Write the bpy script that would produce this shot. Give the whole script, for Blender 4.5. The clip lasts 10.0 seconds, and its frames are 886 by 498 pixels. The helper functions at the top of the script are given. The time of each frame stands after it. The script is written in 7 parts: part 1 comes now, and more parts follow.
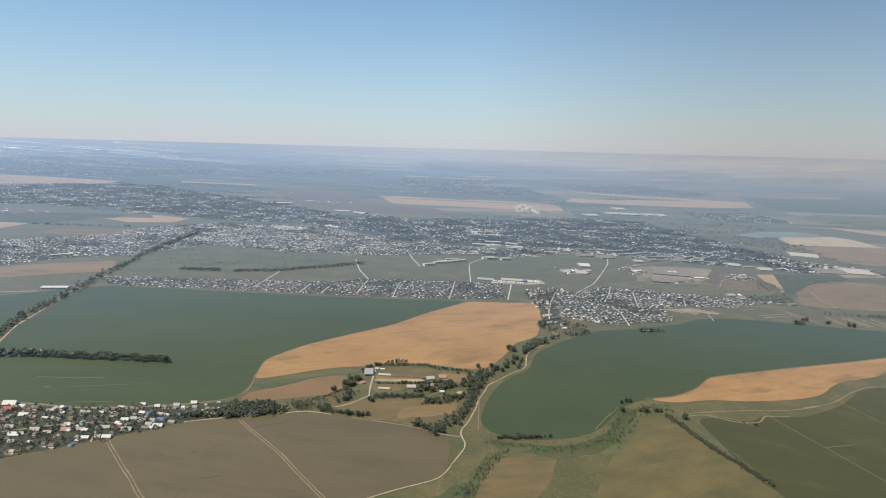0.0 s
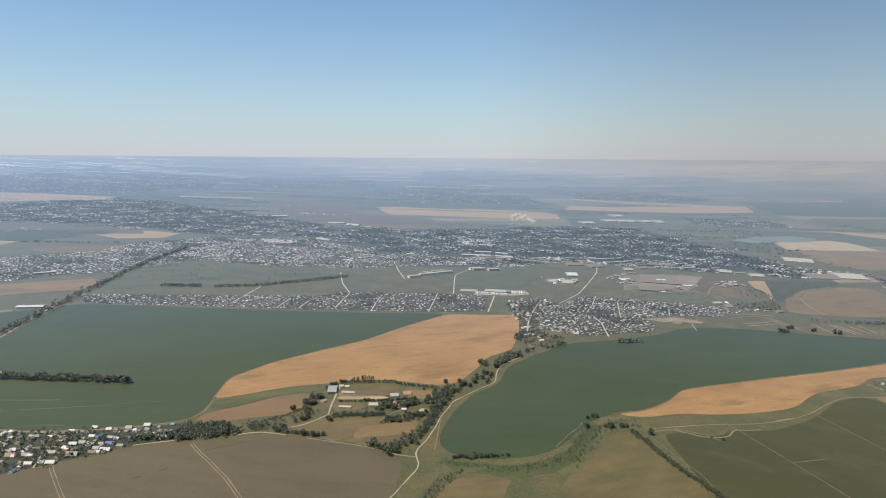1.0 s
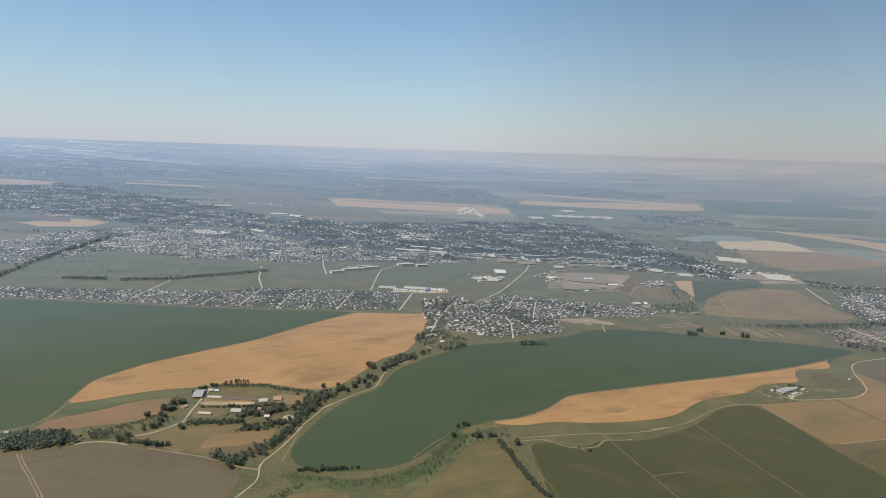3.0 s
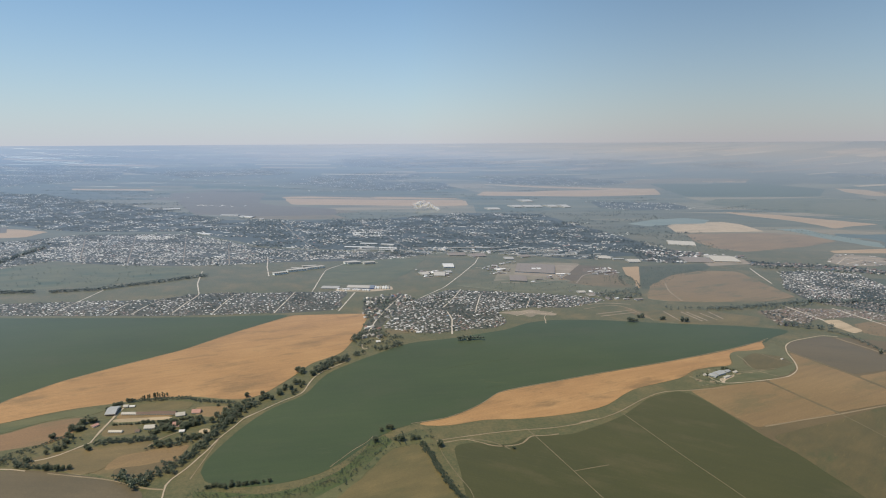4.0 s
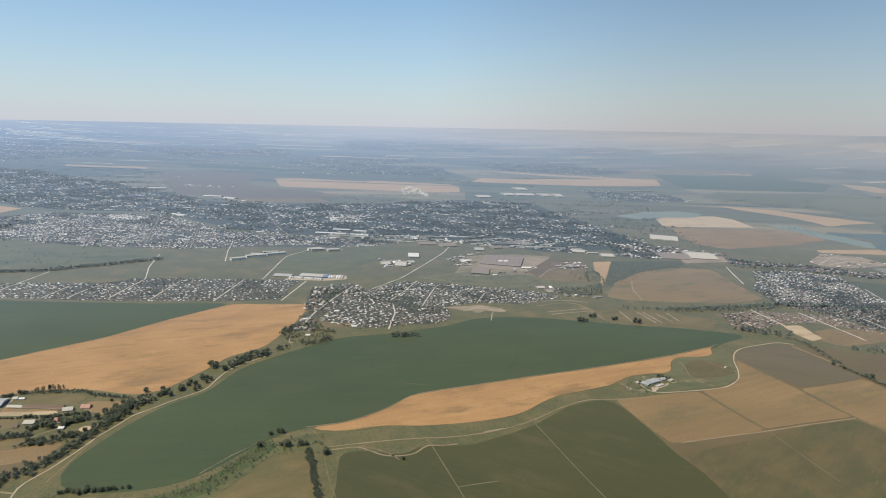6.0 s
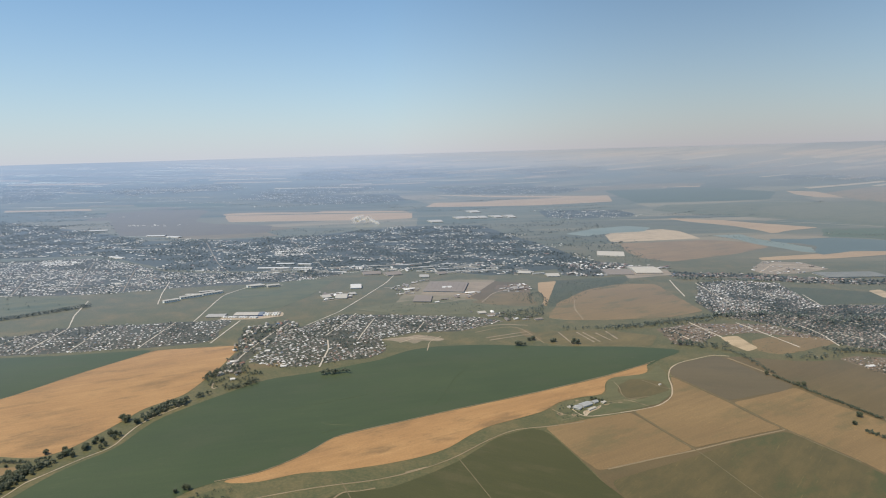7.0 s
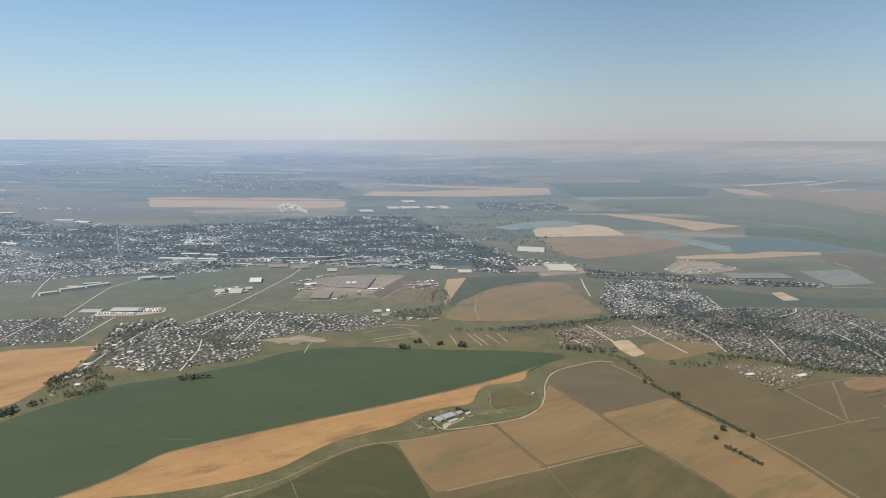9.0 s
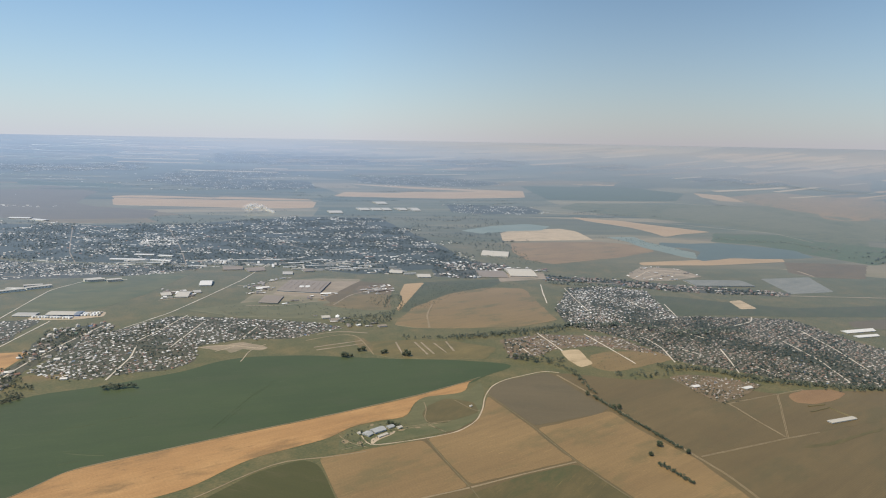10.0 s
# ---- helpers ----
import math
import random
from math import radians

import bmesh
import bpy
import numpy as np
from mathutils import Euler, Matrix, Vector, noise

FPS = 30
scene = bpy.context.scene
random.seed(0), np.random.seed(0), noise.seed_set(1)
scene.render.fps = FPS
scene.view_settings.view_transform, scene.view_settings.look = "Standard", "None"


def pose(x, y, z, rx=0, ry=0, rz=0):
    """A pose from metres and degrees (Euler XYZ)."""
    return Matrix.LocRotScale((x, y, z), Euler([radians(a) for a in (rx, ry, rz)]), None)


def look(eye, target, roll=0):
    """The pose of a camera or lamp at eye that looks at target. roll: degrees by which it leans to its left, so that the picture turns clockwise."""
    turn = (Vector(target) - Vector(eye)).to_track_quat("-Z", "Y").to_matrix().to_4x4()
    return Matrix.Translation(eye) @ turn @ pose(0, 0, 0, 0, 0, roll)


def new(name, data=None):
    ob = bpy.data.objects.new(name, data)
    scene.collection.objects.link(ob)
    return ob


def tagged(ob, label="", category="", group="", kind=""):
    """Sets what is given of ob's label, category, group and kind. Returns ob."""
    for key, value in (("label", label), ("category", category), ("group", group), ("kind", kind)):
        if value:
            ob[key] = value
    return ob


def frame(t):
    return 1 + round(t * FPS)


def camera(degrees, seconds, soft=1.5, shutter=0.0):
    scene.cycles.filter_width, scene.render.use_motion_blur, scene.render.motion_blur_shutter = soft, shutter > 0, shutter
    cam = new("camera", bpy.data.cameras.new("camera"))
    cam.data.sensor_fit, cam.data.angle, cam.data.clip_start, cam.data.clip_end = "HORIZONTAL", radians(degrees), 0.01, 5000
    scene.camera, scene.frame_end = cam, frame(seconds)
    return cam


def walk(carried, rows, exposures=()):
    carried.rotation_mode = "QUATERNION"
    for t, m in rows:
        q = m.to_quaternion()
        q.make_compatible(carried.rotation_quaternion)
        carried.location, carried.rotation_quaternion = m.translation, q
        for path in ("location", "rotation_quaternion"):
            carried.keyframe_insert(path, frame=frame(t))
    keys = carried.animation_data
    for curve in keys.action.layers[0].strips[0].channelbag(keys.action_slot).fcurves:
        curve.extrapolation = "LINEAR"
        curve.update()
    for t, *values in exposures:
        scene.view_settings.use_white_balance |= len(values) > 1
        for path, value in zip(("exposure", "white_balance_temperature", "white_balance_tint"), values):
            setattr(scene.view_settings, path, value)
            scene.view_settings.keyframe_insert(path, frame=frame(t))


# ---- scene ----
# The camera: carried in an aeroplane's window seat on a steady climb over the plain.
cam = camera(68.25, 10.0, soft=1.1)
PATH = [
    # seconds, x, y, z, yaw, pitch, roll
    (0, -26.69, -80.47, 156.95, -0.979, -8.577, -2.763),
    (0.5, -11.43, -76.75, 158.68, -0.604, -8.476, -2.450),
    (1, 4.02, -72.89, 160.34, -0.491, -7.802, -1.719),
    (1.5, 19.65, -68.89, 161.93, 1.257, -6.163, -4.300),
    (2, 35.47, -64.76, 163.48, 0.163, -5.767, -3.184),
    (2.5, 51.45, -60.53, 164.98, -2.461, -6.446, -2.450),
    (2.7, 57.89, -58.80, 165.57, -2.485, -7.387, -3.137),
    (3.8, 93.75, -49.08, 168.72, -5.133, -9.257, -1.241),
    (4, 100.34, -47.27, 169.29, -5.841, -9.009, -0.963),
    (4.5, 116.92, -42.72, 170.68, -4.330, -9.811, 2.068),
    (5, 133.62, -38.12, 172.07, -3.248, -11.047, 2.993),
    (5.5, 150.45, -33.49, 173.46, -3.052, -12.893, -1.182),
    (5.7, 157.21, -31.63, 174.02, -4.082, -11.857, -2.909),
    (6.8, 194.69, -21.39, 177.13, -6.902, -8.847, 0.613),
    (7, 201.55, -19.54, 177.70, -7.884, -8.245, 0.322),
    (7.5, 218.76, -14.91, 179.17, -9.170, -7.880, -0.490),
    (8, 236.06, -10.31, 180.67, -10.147, -8.506, -0.990),
    (8.5, 253.41, -5.76, 182.22, -10.776, -8.637, -1.489),
    (9, 270.83, -1.27, 183.82, -11.502, -9.310, -1.397),
    (9.5, 288.30, 3.15, 185.48, -12.291, -9.318, -1.406),
    (10, 305.81, 7.48, 187.20, -12.956, -9.201, -2.288),
]
walk(cam, [(t, pose(x, y, z, 90 + pitch, roll, yaw)) for t, x, y, z, yaw, pitch, roll in PATH],
     exposures=[(0, 0.0), (2.5, -0.08), (4.8, -0.1), (5.5, 0.02), (7.5, 0.0), (10, 0.02)])

# ---- light ----
SUN_ELEVATION, SUN_AZIMUTH = radians(60), radians(-112)   # azimuth from +y, clockwise
world = bpy.data.worlds.new("sky")
scene.world = world
world.use_nodes = True
wn = world.node_tree.nodes
wl = world.node_tree.links
sky = wn.new("ShaderNodeTexSky")
sky.sky_type = "NISHITA"
sky.sun_disc = False
sky.sun_elevation, sky.sun_rotation = SUN_ELEVATION, SUN_AZIMUTH
sky.altitude, sky.air_density, sky.dust_density, sky.ozone_density = 300, 1.0, 0.0, 3.0
coord, turn = wn.new("ShaderNodeTexCoord"), wn.new("ShaderNodeMapping")
turn.inputs["Rotation"].default_value = (0, radians(1.3), 0)   # the plain slopes gently, the horizon is level
wl.new(coord.outputs["Generated"], turn.inputs["Vector"])
wl.new(turn.outputs["Vector"], sky.inputs["Vector"])
# summer haze lies low over the whole round of the sky
split, down, expo, veil = wn.new("ShaderNodeSeparateXYZ"), wn.new("ShaderNodeMath"), wn.new("ShaderNodeMath"), wn.new("ShaderNodeMix")
wl.new(turn.outputs["Vector"], split.inputs[0])
wl.new(split.outputs["Z"], down.inputs[0])
down.operation, down.inputs[1].default_value, down.use_clamp = "MULTIPLY", -7.4, False
wl.new(down.outputs[0], expo.inputs[0])
expo.operation, expo.use_clamp = "EXPONENT", True
veil.data_type = "RGBA"
wl.new(expo.outputs[0], veil.inputs[0])
clear = wn.new("ShaderNodeMix")   # the deep blue of dry air overhead
clear.data_type, clear.blend_type, clear.inputs[0].default_value, clear.inputs[7].default_value = "RGBA", "MULTIPLY", 1.0, (0.80, 1.165, 1.275, 1)
wl.new(sky.outputs["Color"], clear.inputs[6])
wl.new(clear.outputs[2], veil.inputs[6])
veil.inputs[7].default_value = (5.84, 6.13, 6.68, 1)
half, side, lit = wn.new("ShaderNodeMapRange"), wn.new("ShaderNodeValToRGB"), wn.new("ShaderNodeMix")   # sky darkened and reddened towards the east, standing in for a tinted window pane
half.inputs["From Min"].default_value, half.inputs["From Max"].default_value = -1, 1
for stop, (at, tone) in zip([side.color_ramp.elements[0], side.color_ramp.elements[1], side.color_ramp.elements.new(0.5), side.color_ramp.elements.new(0.75)],
                            ((0.0, (0.98, 1.02, 1.07)), (1.0, (0.40, 0.28, 0.23)), (0.5, (1.15, 1.15, 1.14)), (0.75, (0.655, 0.575, 0.535)))):
    stop.position, stop.color = at, (*tone, 1)
side.color_ramp.interpolation = "B_SPLINE"
wl.new(split.outputs["X"], half.inputs["Value"])
wl.new(half.outputs[0], side.inputs[0])
lit.data_type, lit.blend_type, lit.inputs[0].default_value = "RGBA", "MULTIPLY", 1.0
wl.new(veil.outputs[2], lit.inputs[6])
wl.new(side.outputs[0], lit.inputs[7])
wl.new(lit.outputs[2], wn["Background"].inputs["Color"])
wn["Background"].inputs["Strength"].default_value = 0.1

sun = new("sun", bpy.data.lights.new("sun", "SUN"))
sun.data.energy, sun.data.angle, sun.data.color = 4.5, radians(0.6), (1.0, 0.86, 0.64)
sun.matrix_world = look((0, 0, 0), (-math.sin(SUN_AZIMUTH) * math.cos(SUN_ELEVATION),
                                    -math.cos(SUN_AZIMUTH) * math.cos(SUN_ELEVATION), -math.sin(SUN_ELEVATION)))

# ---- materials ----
HAZE = 0.0585


def haze_gloss(near, colour, skyline, roughness):
    """Distance haze put into materials as gloss that grows towards a grazing view."""
    g = bpy.data.node_groups.new("haze_gloss", "ShaderNodeTree")
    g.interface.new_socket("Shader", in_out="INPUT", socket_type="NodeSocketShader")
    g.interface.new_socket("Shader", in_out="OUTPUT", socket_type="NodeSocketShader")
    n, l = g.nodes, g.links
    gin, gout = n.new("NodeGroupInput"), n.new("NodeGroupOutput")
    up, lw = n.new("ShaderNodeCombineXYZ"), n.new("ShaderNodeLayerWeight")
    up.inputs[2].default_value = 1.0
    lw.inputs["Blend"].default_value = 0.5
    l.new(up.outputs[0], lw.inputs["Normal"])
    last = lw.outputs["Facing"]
    for op, first, value in (("SUBTRACT", True, 1.0), ("MAXIMUM", False, 0.010), ("DIVIDE", True, HAZE), ("POWER", False, 1.02), ("MULTIPLY", False, -1.0), ("EXPONENT", False, 0), ("SUBTRACT", True, 1.0), ("MULTIPLY", False, 0.84)):
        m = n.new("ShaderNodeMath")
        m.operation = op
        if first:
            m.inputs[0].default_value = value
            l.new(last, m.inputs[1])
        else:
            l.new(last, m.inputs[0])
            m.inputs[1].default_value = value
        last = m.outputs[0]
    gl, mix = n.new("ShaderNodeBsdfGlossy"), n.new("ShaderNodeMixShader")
    tone = n.new("ShaderNodeValToRGB")   # haze colour: warm near by, blue farther off, pale at the skyline
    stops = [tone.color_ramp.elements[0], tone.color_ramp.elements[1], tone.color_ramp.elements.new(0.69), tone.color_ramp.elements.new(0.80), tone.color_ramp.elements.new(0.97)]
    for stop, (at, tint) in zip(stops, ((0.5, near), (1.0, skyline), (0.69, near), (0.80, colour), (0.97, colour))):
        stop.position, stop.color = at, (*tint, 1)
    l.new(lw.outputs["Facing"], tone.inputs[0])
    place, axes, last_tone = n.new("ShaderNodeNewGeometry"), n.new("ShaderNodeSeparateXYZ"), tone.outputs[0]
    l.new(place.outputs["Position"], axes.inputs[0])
    for near_x, far_x, tint in ((350, 1900, (0.95, 0.89, 0.82)), (-150, -1300, (0.80, 0.86, 0.92))):   # painted haze shifted by place: browner in the east, darker and bluer in the west
        side_of, haze_tint = n.new("ShaderNodeMapRange"), n.new("ShaderNodeMix")
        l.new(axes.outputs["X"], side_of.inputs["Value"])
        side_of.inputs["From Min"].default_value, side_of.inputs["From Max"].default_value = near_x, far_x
        haze_tint.data_type, haze_tint.blend_type, haze_tint.inputs[7].default_value = "RGBA", "MULTIPLY", (*tint, 1)
        l.new(side_of.outputs[0], haze_tint.inputs[0])
        l.new(last_tone, haze_tint.inputs[6])
        last_tone = haze_tint.outputs[2]
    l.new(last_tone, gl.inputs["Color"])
    l.new(up.outputs[0], gl.inputs["Normal"])   # gloss normal forced upwards, so upright faces take the haze too
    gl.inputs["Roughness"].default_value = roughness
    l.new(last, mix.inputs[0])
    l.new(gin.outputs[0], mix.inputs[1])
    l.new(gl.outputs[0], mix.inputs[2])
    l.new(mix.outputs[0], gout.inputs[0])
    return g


HAZE_GLOSS = haze_gloss((0.78, 0.77, 0.66), (0.76, 0.88, 1.0), (0.91, 0.96, 0.97), 0.54)


class Mat:
    """A small builder of procedural materials."""

    def __init__(self, name, roughness=0.9):
        self.m = bpy.data.materials.new(name)
        self.m.use_nodes = True
        self.n, self.l = self.m.node_tree.nodes, self.m.node_tree.links
        self.b = self.n["Principled BSDF"]
        self.b.inputs["Roughness"].default_value = roughness
        self.b.inputs["Specular IOR Level"].default_value = 0.2
        # each material carries the painted distance haze on top of its own colour
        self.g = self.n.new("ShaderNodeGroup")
        self.g.node_tree = HAZE_GLOSS
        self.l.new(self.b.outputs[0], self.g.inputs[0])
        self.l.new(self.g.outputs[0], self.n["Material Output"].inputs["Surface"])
        self.pos = self.n.new("ShaderNodeNewGeometry")

    def where(self, sx=1, sy=1, angle=0.0):
        """World position, turned by angle and scaled."""
        v = self.n.new("ShaderNodeMapping")
        v.vector_type = "TEXTURE"
        v.inputs["Rotation"].default_value = (0, 0, radians(angle))
        v.inputs["Scale"].default_value = (sx, sy, 1)
        self.l.new(self.pos.outputs["Position"], v.inputs["Vector"])
        return v.outputs[0]

    def noise(self, size, detail=4, rough=0.6, vec=None):
        t = self.n.new("ShaderNodeTexNoise")
        t.inputs["Scale"].default_value = 1.0 / size
        t.inputs["Detail"].default_value = detail
        t.inputs["Roughness"].default_value = rough
        self.l.new(vec or self.pos.outputs["Position"], t.inputs["Vector"])
        return t.outputs["Fac"]

    def cells(self, size, vec=None):
        t = self.n.new("ShaderNodeTexVoronoi")
        t.inputs["Scale"].default_value = 1.0 / size
        self.l.new(vec or self.pos.outputs["Position"], t.inputs["Vector"])
        s = self.n.new("ShaderNodeSeparateColor")
        self.l.new(t.outputs["Color"], s.inputs[0])
        return s.outputs[0]

    def waves(self, size, angle, warp=1.0):
        t = self.n.new("ShaderNodeTexWave")
        t.inputs["Scale"].default_value = 1.0 / size
        t.inputs["Distortion"].default_value = warp
        t.inputs["Detail"].default_value = 2
        self.l.new(self.where(1, 1, angle), t.inputs["Vector"])
        return t.outputs["Fac"]

    def ramp(self, fac, stops, step=False):
        r = self.n.new("ShaderNodeValToRGB")
        e = r.color_ramp.elements
        while len(e) < len(stops):
            e.new(0.5)
        for s, (p, c) in zip(e, stops):
            s.position, s.color = p, (*c, 1) if len(c) == 3 else c
        if step:
            r.color_ramp.interpolation = "CONSTANT"
        self.l.new(fac, r.inputs[0])
        return r.outputs[0]

    def mix(self, fac, a, b, blend="MIX"):
        m = self.n.new("ShaderNodeMix")
        m.data_type, m.blend_type = "RGBA", blend
        for value, socket in ((fac, m.inputs[0]), (a, m.inputs[6]), (b, m.inputs[7])):
            if isinstance(value, (int, float)):
                socket.default_value = value
            elif isinstance(value, tuple):
                socket.default_value = (*value, 1)
            else:
                self.l.new(value, socket)
        return m.outputs[2]

    def math(self, op, a, b=0.0):
        m = self.n.new("ShaderNodeMath")
        m.operation = op
        for value, socket in ((a, m.inputs[0]), (b, m.inputs[1])):
            if isinstance(value, (int, float)):
                socket.default_value = value
            else:
                self.l.new(value, socket)
        return m.outputs[0]

    def done(self, colour, bump=None, strength=0.4, depth=0.3):
        self.l.new(colour, self.b.inputs["Base Color"])
        if bump is not None:
            k = self.n.new("ShaderNodeBump")
            k.inputs["Strength"].default_value, k.inputs["Distance"].default_value = strength, depth
            self.l.new(bump, k.inputs["Height"])
            self.l.new(k.outputs[0], self.b.inputs["Normal"])
        return self.m


def soil_mat(name, dark, mid, light, angle=0, rows=0.0, streak=0.35, patch=60.0, scars=0.0, odd=None, scratch=None):
    """A field: wide patches, streaks along the drilling direction, fine grain, rows, bare scars, and blotches of another growth."""
    m = Mat(name)
    stops = [(0.28, dark), (0.5, mid), (0.72, light)]
    broad = m.ramp(m.noise(patch, 6, 0.66, m.where(2.0, 1, angle)), stops)
    lines = m.noise(4.0, 5, 0.7, m.where(16, 1, angle))
    c = m.mix(streak, broad, m.ramp(lines, stops))
    if odd:
        spot = m.ramp(m.noise(26, 5, 0.7, m.where(2.5, 1, angle)), [(0.52, (0, 0, 0)), (0.64, (0.8, 0.8, 0.8))])
        c = m.mix(spot, c, odd)
    grain = m.noise(1.2, 4, 0.75)
    c = m.mix(0.45, c, m.ramp(grain, [(0.25, (0.28, 0.28, 0.28)), (0.75, (0.72, 0.72, 0.72))]), "OVERLAY")
    if rows:
        c = m.mix(0.16, c, m.ramp(m.waves(rows, angle + 90, 0.8), [(0.2, (0.3, 0.3, 0.3)), (0.8, (0.7, 0.7, 0.7))]), "OVERLAY")
    if scars:
        thin = m.math("MULTIPLY", m.ramp(m.noise(1.0, 4, 0.65, m.where(14, 1, angle + 4)), [(0.60, (0, 0, 0)), (0.68, (1, 1, 1))]),
                      m.ramp(m.noise(30, 3), [(0.46, (0, 0, 0)), (0.58, (1, 1, 1))]))
        c = m.mix(m.math("MULTIPLY", thin, scars * 0.45), c, scratch or tuple(min(1, 1.9 * v) for v in light))
    return m.done(c, grain, 0.5, 0.25)


M = {}
M["crop"] = soil_mat("young_green_crop", (0.024, 0.042, 0.009), (0.034, 0.056, 0.012), (0.050, 0.072, 0.018), 8, 3.0, 0.35, 60, 0.8, (0.042, 0.058, 0.017), (0.143, 0.139, 0.071))
M["crop_dark"] = soil_mat("dark_green_crop", (0.039, 0.041, 0.005), (0.050, 0.050, 0.006), (0.063, 0.060, 0.010), -35, 0, 0.35, 60, 1.0, (0.076, 0.066, 0.018), (0.123, 0.104, 0.048))
M["faint_track"] = soil_mat("faint_worn_track", (0.105, 0.088, 0.040), (0.150, 0.122, 0.060), (0.215, 0.170, 0.092), 0, 0, 0.2, 5)
M["crop_mark"] = soil_mat("thin_spot_in_crop", (0.028, 0.046, 0.009), (0.040, 0.058, 0.014), (0.056, 0.074, 0.022), 8, 0, 0.2, 5)
M["wheat"] = soil_mat("ripe_wheat", (0.250, 0.134, 0.048), (0.370, 0.205, 0.075), (0.462, 0.274, 0.110), 22, 4.0, 0.42, 26, 1.8, (0.205, 0.122, 0.045), (0.13, 0.070, 0.028))
M["stubble"] = soil_mat("pale_stubble", (0.29, 0.195, 0.095), (0.37, 0.250, 0.125), (0.45, 0.315, 0.165), 10, 4.0, 0.4, 60)
M["fallow"] = soil_mat("grey_brown_fallow", (0.092, 0.070, 0.035), (0.115, 0.088, 0.045), (0.140, 0.107, 0.056), -12, 3.0, 0.35, 60, 0.4, (0.094, 0.074, 0.038), (0.076, 0.060, 0.032))
M["earth"] = soil_mat("red_brown_earth", (0.175, 0.100, 0.044), (0.225, 0.130, 0.058), (0.280, 0.168, 0.078), 20, 3.0, 0.3, 40, 0.3, (0.17, 0.115, 0.052))
M["tan"] = soil_mat("tan_ploughland", (0.160, 0.102, 0.041), (0.215, 0.139, 0.056), (0.285, 0.185, 0.076), 25, 3.4, 0.4, 60, 0.6, (0.140, 0.108, 0.042))
M["weedy"] = soil_mat("weedy_ploughland", (0.150, 0.100, 0.040), (0.195, 0.132, 0.052), (0.245, 0.165, 0.068), 25, 3.4, 0.4, 90, 0.6, (0.100, 0.092, 0.032))
M["reeds"] = soil_mat("green_reeds", (0.036, 0.058, 0.010), (0.058, 0.082, 0.016), (0.098, 0.110, 0.030), 30, 0, 0.3, 9, 0.3, (0.085, 0.078, 0.026))
M["tan_dark"] = soil_mat("brown_ploughland", (0.092, 0.064, 0.025), (0.120, 0.085, 0.033), (0.152, 0.107, 0.044), 25, 3.4, 0.4, 50, 0.4, (0.094, 0.075, 0.029))
M["olive"] = soil_mat("olive_pasture", (0.062, 0.054, 0.016), (0.096, 0.076, 0.024), (0.150, 0.106, 0.037), 40, 0, 0.25, 16, 0.8, (0.055, 0.064, 0.017))
M["grass"] = soil_mat("rough_grass", (0.060, 0.066, 0.020), (0.095, 0.096, 0.032), (0.138, 0.132, 0.050), 10, 0, 0.25, 18, 0.3, (0.042, 0.066, 0.017))
M["dry_grass"] = soil_mat("dry_grass", (0.098, 0.078, 0.027), (0.152, 0.110, 0.041), (0.215, 0.150, 0.059), 10, 0, 0.3, 18, 0.4, (0.090, 0.085, 0.029))
M["sward"] = soil_mat("sun_dried_sward", (0.088, 0.074, 0.023), (0.128, 0.100, 0.032), (0.185, 0.138, 0.048), 30, 0, 0.25, 14, 0.5, (0.080, 0.076, 0.022))
M["plots"] = soil_mat("garden_plots", (0.100, 0.072, 0.036), (0.150, 0.106, 0.056), (0.215, 0.152, 0.085), 30, 0, 0.5, 5, 0.5, (0.062, 0.062, 0.024))
M["dirt"] = soil_mat("pale_dirt_road", (0.34, 0.265, 0.175), (0.43, 0.345, 0.240), (0.52, 0.425, 0.310), 0, 0, 0.2, 12)
M["dusty_grass"] = soil_mat("dusty_trodden_grass", (0.150, 0.128, 0.066), (0.205, 0.172, 0.098), (0.270, 0.222, 0.140), 10, 0, 0.3, 14, 0.5, (0.115, 0.112, 0.050))
M["olive_grass"] = soil_mat("olive_meadow_grass", (0.080, 0.080, 0.030), (0.115, 0.110, 0.045), (0.160, 0.145, 0.065), 10, 0, 0.3, 14, 0.5, (0.070, 0.082, 0.028))
M["lane"] = soil_mat("dusty_white_lane", (0.46, 0.40, 0.32), (0.56, 0.50, 0.41), (0.66, 0.60, 0.50), 0, 0, 0.2, 12)
M["track"] = soil_mat("earth_track", (0.195, 0.145, 0.078), (0.250, 0.190, 0.108), (0.310, 0.235, 0.140), 0, 0, 0.2, 12)
M["sand"] = soil_mat("bare_sand", (0.33, 0.245, 0.140), (0.45, 0.345, 0.21), (0.56, 0.44, 0.285), 0, 0, 0.35, 8, 0.3, (0.27, 0.205, 0.115))
M["meadow"] = soil_mat("dull_green_meadow", (0.044, 0.052, 0.016), (0.060, 0.066, 0.021), (0.085, 0.084, 0.032), 40, 0, 0.3, 15, 0.8, (0.075, 0.068, 0.026))
M["paving"] = soil_mat("dusty_paving", (0.19, 0.152, 0.100), (0.27, 0.212, 0.142), (0.36, 0.290, 0.205), 0, 0, 0.35, 9, 0.4, (0.15, 0.135, 0.075))
M["concrete"] = soil_mat("grey_plastic_cover", (0.13, 0.135, 0.11), (0.18, 0.18, 0.15), (0.24, 0.235, 0.20), 30, 2.5, 0.4, 20)


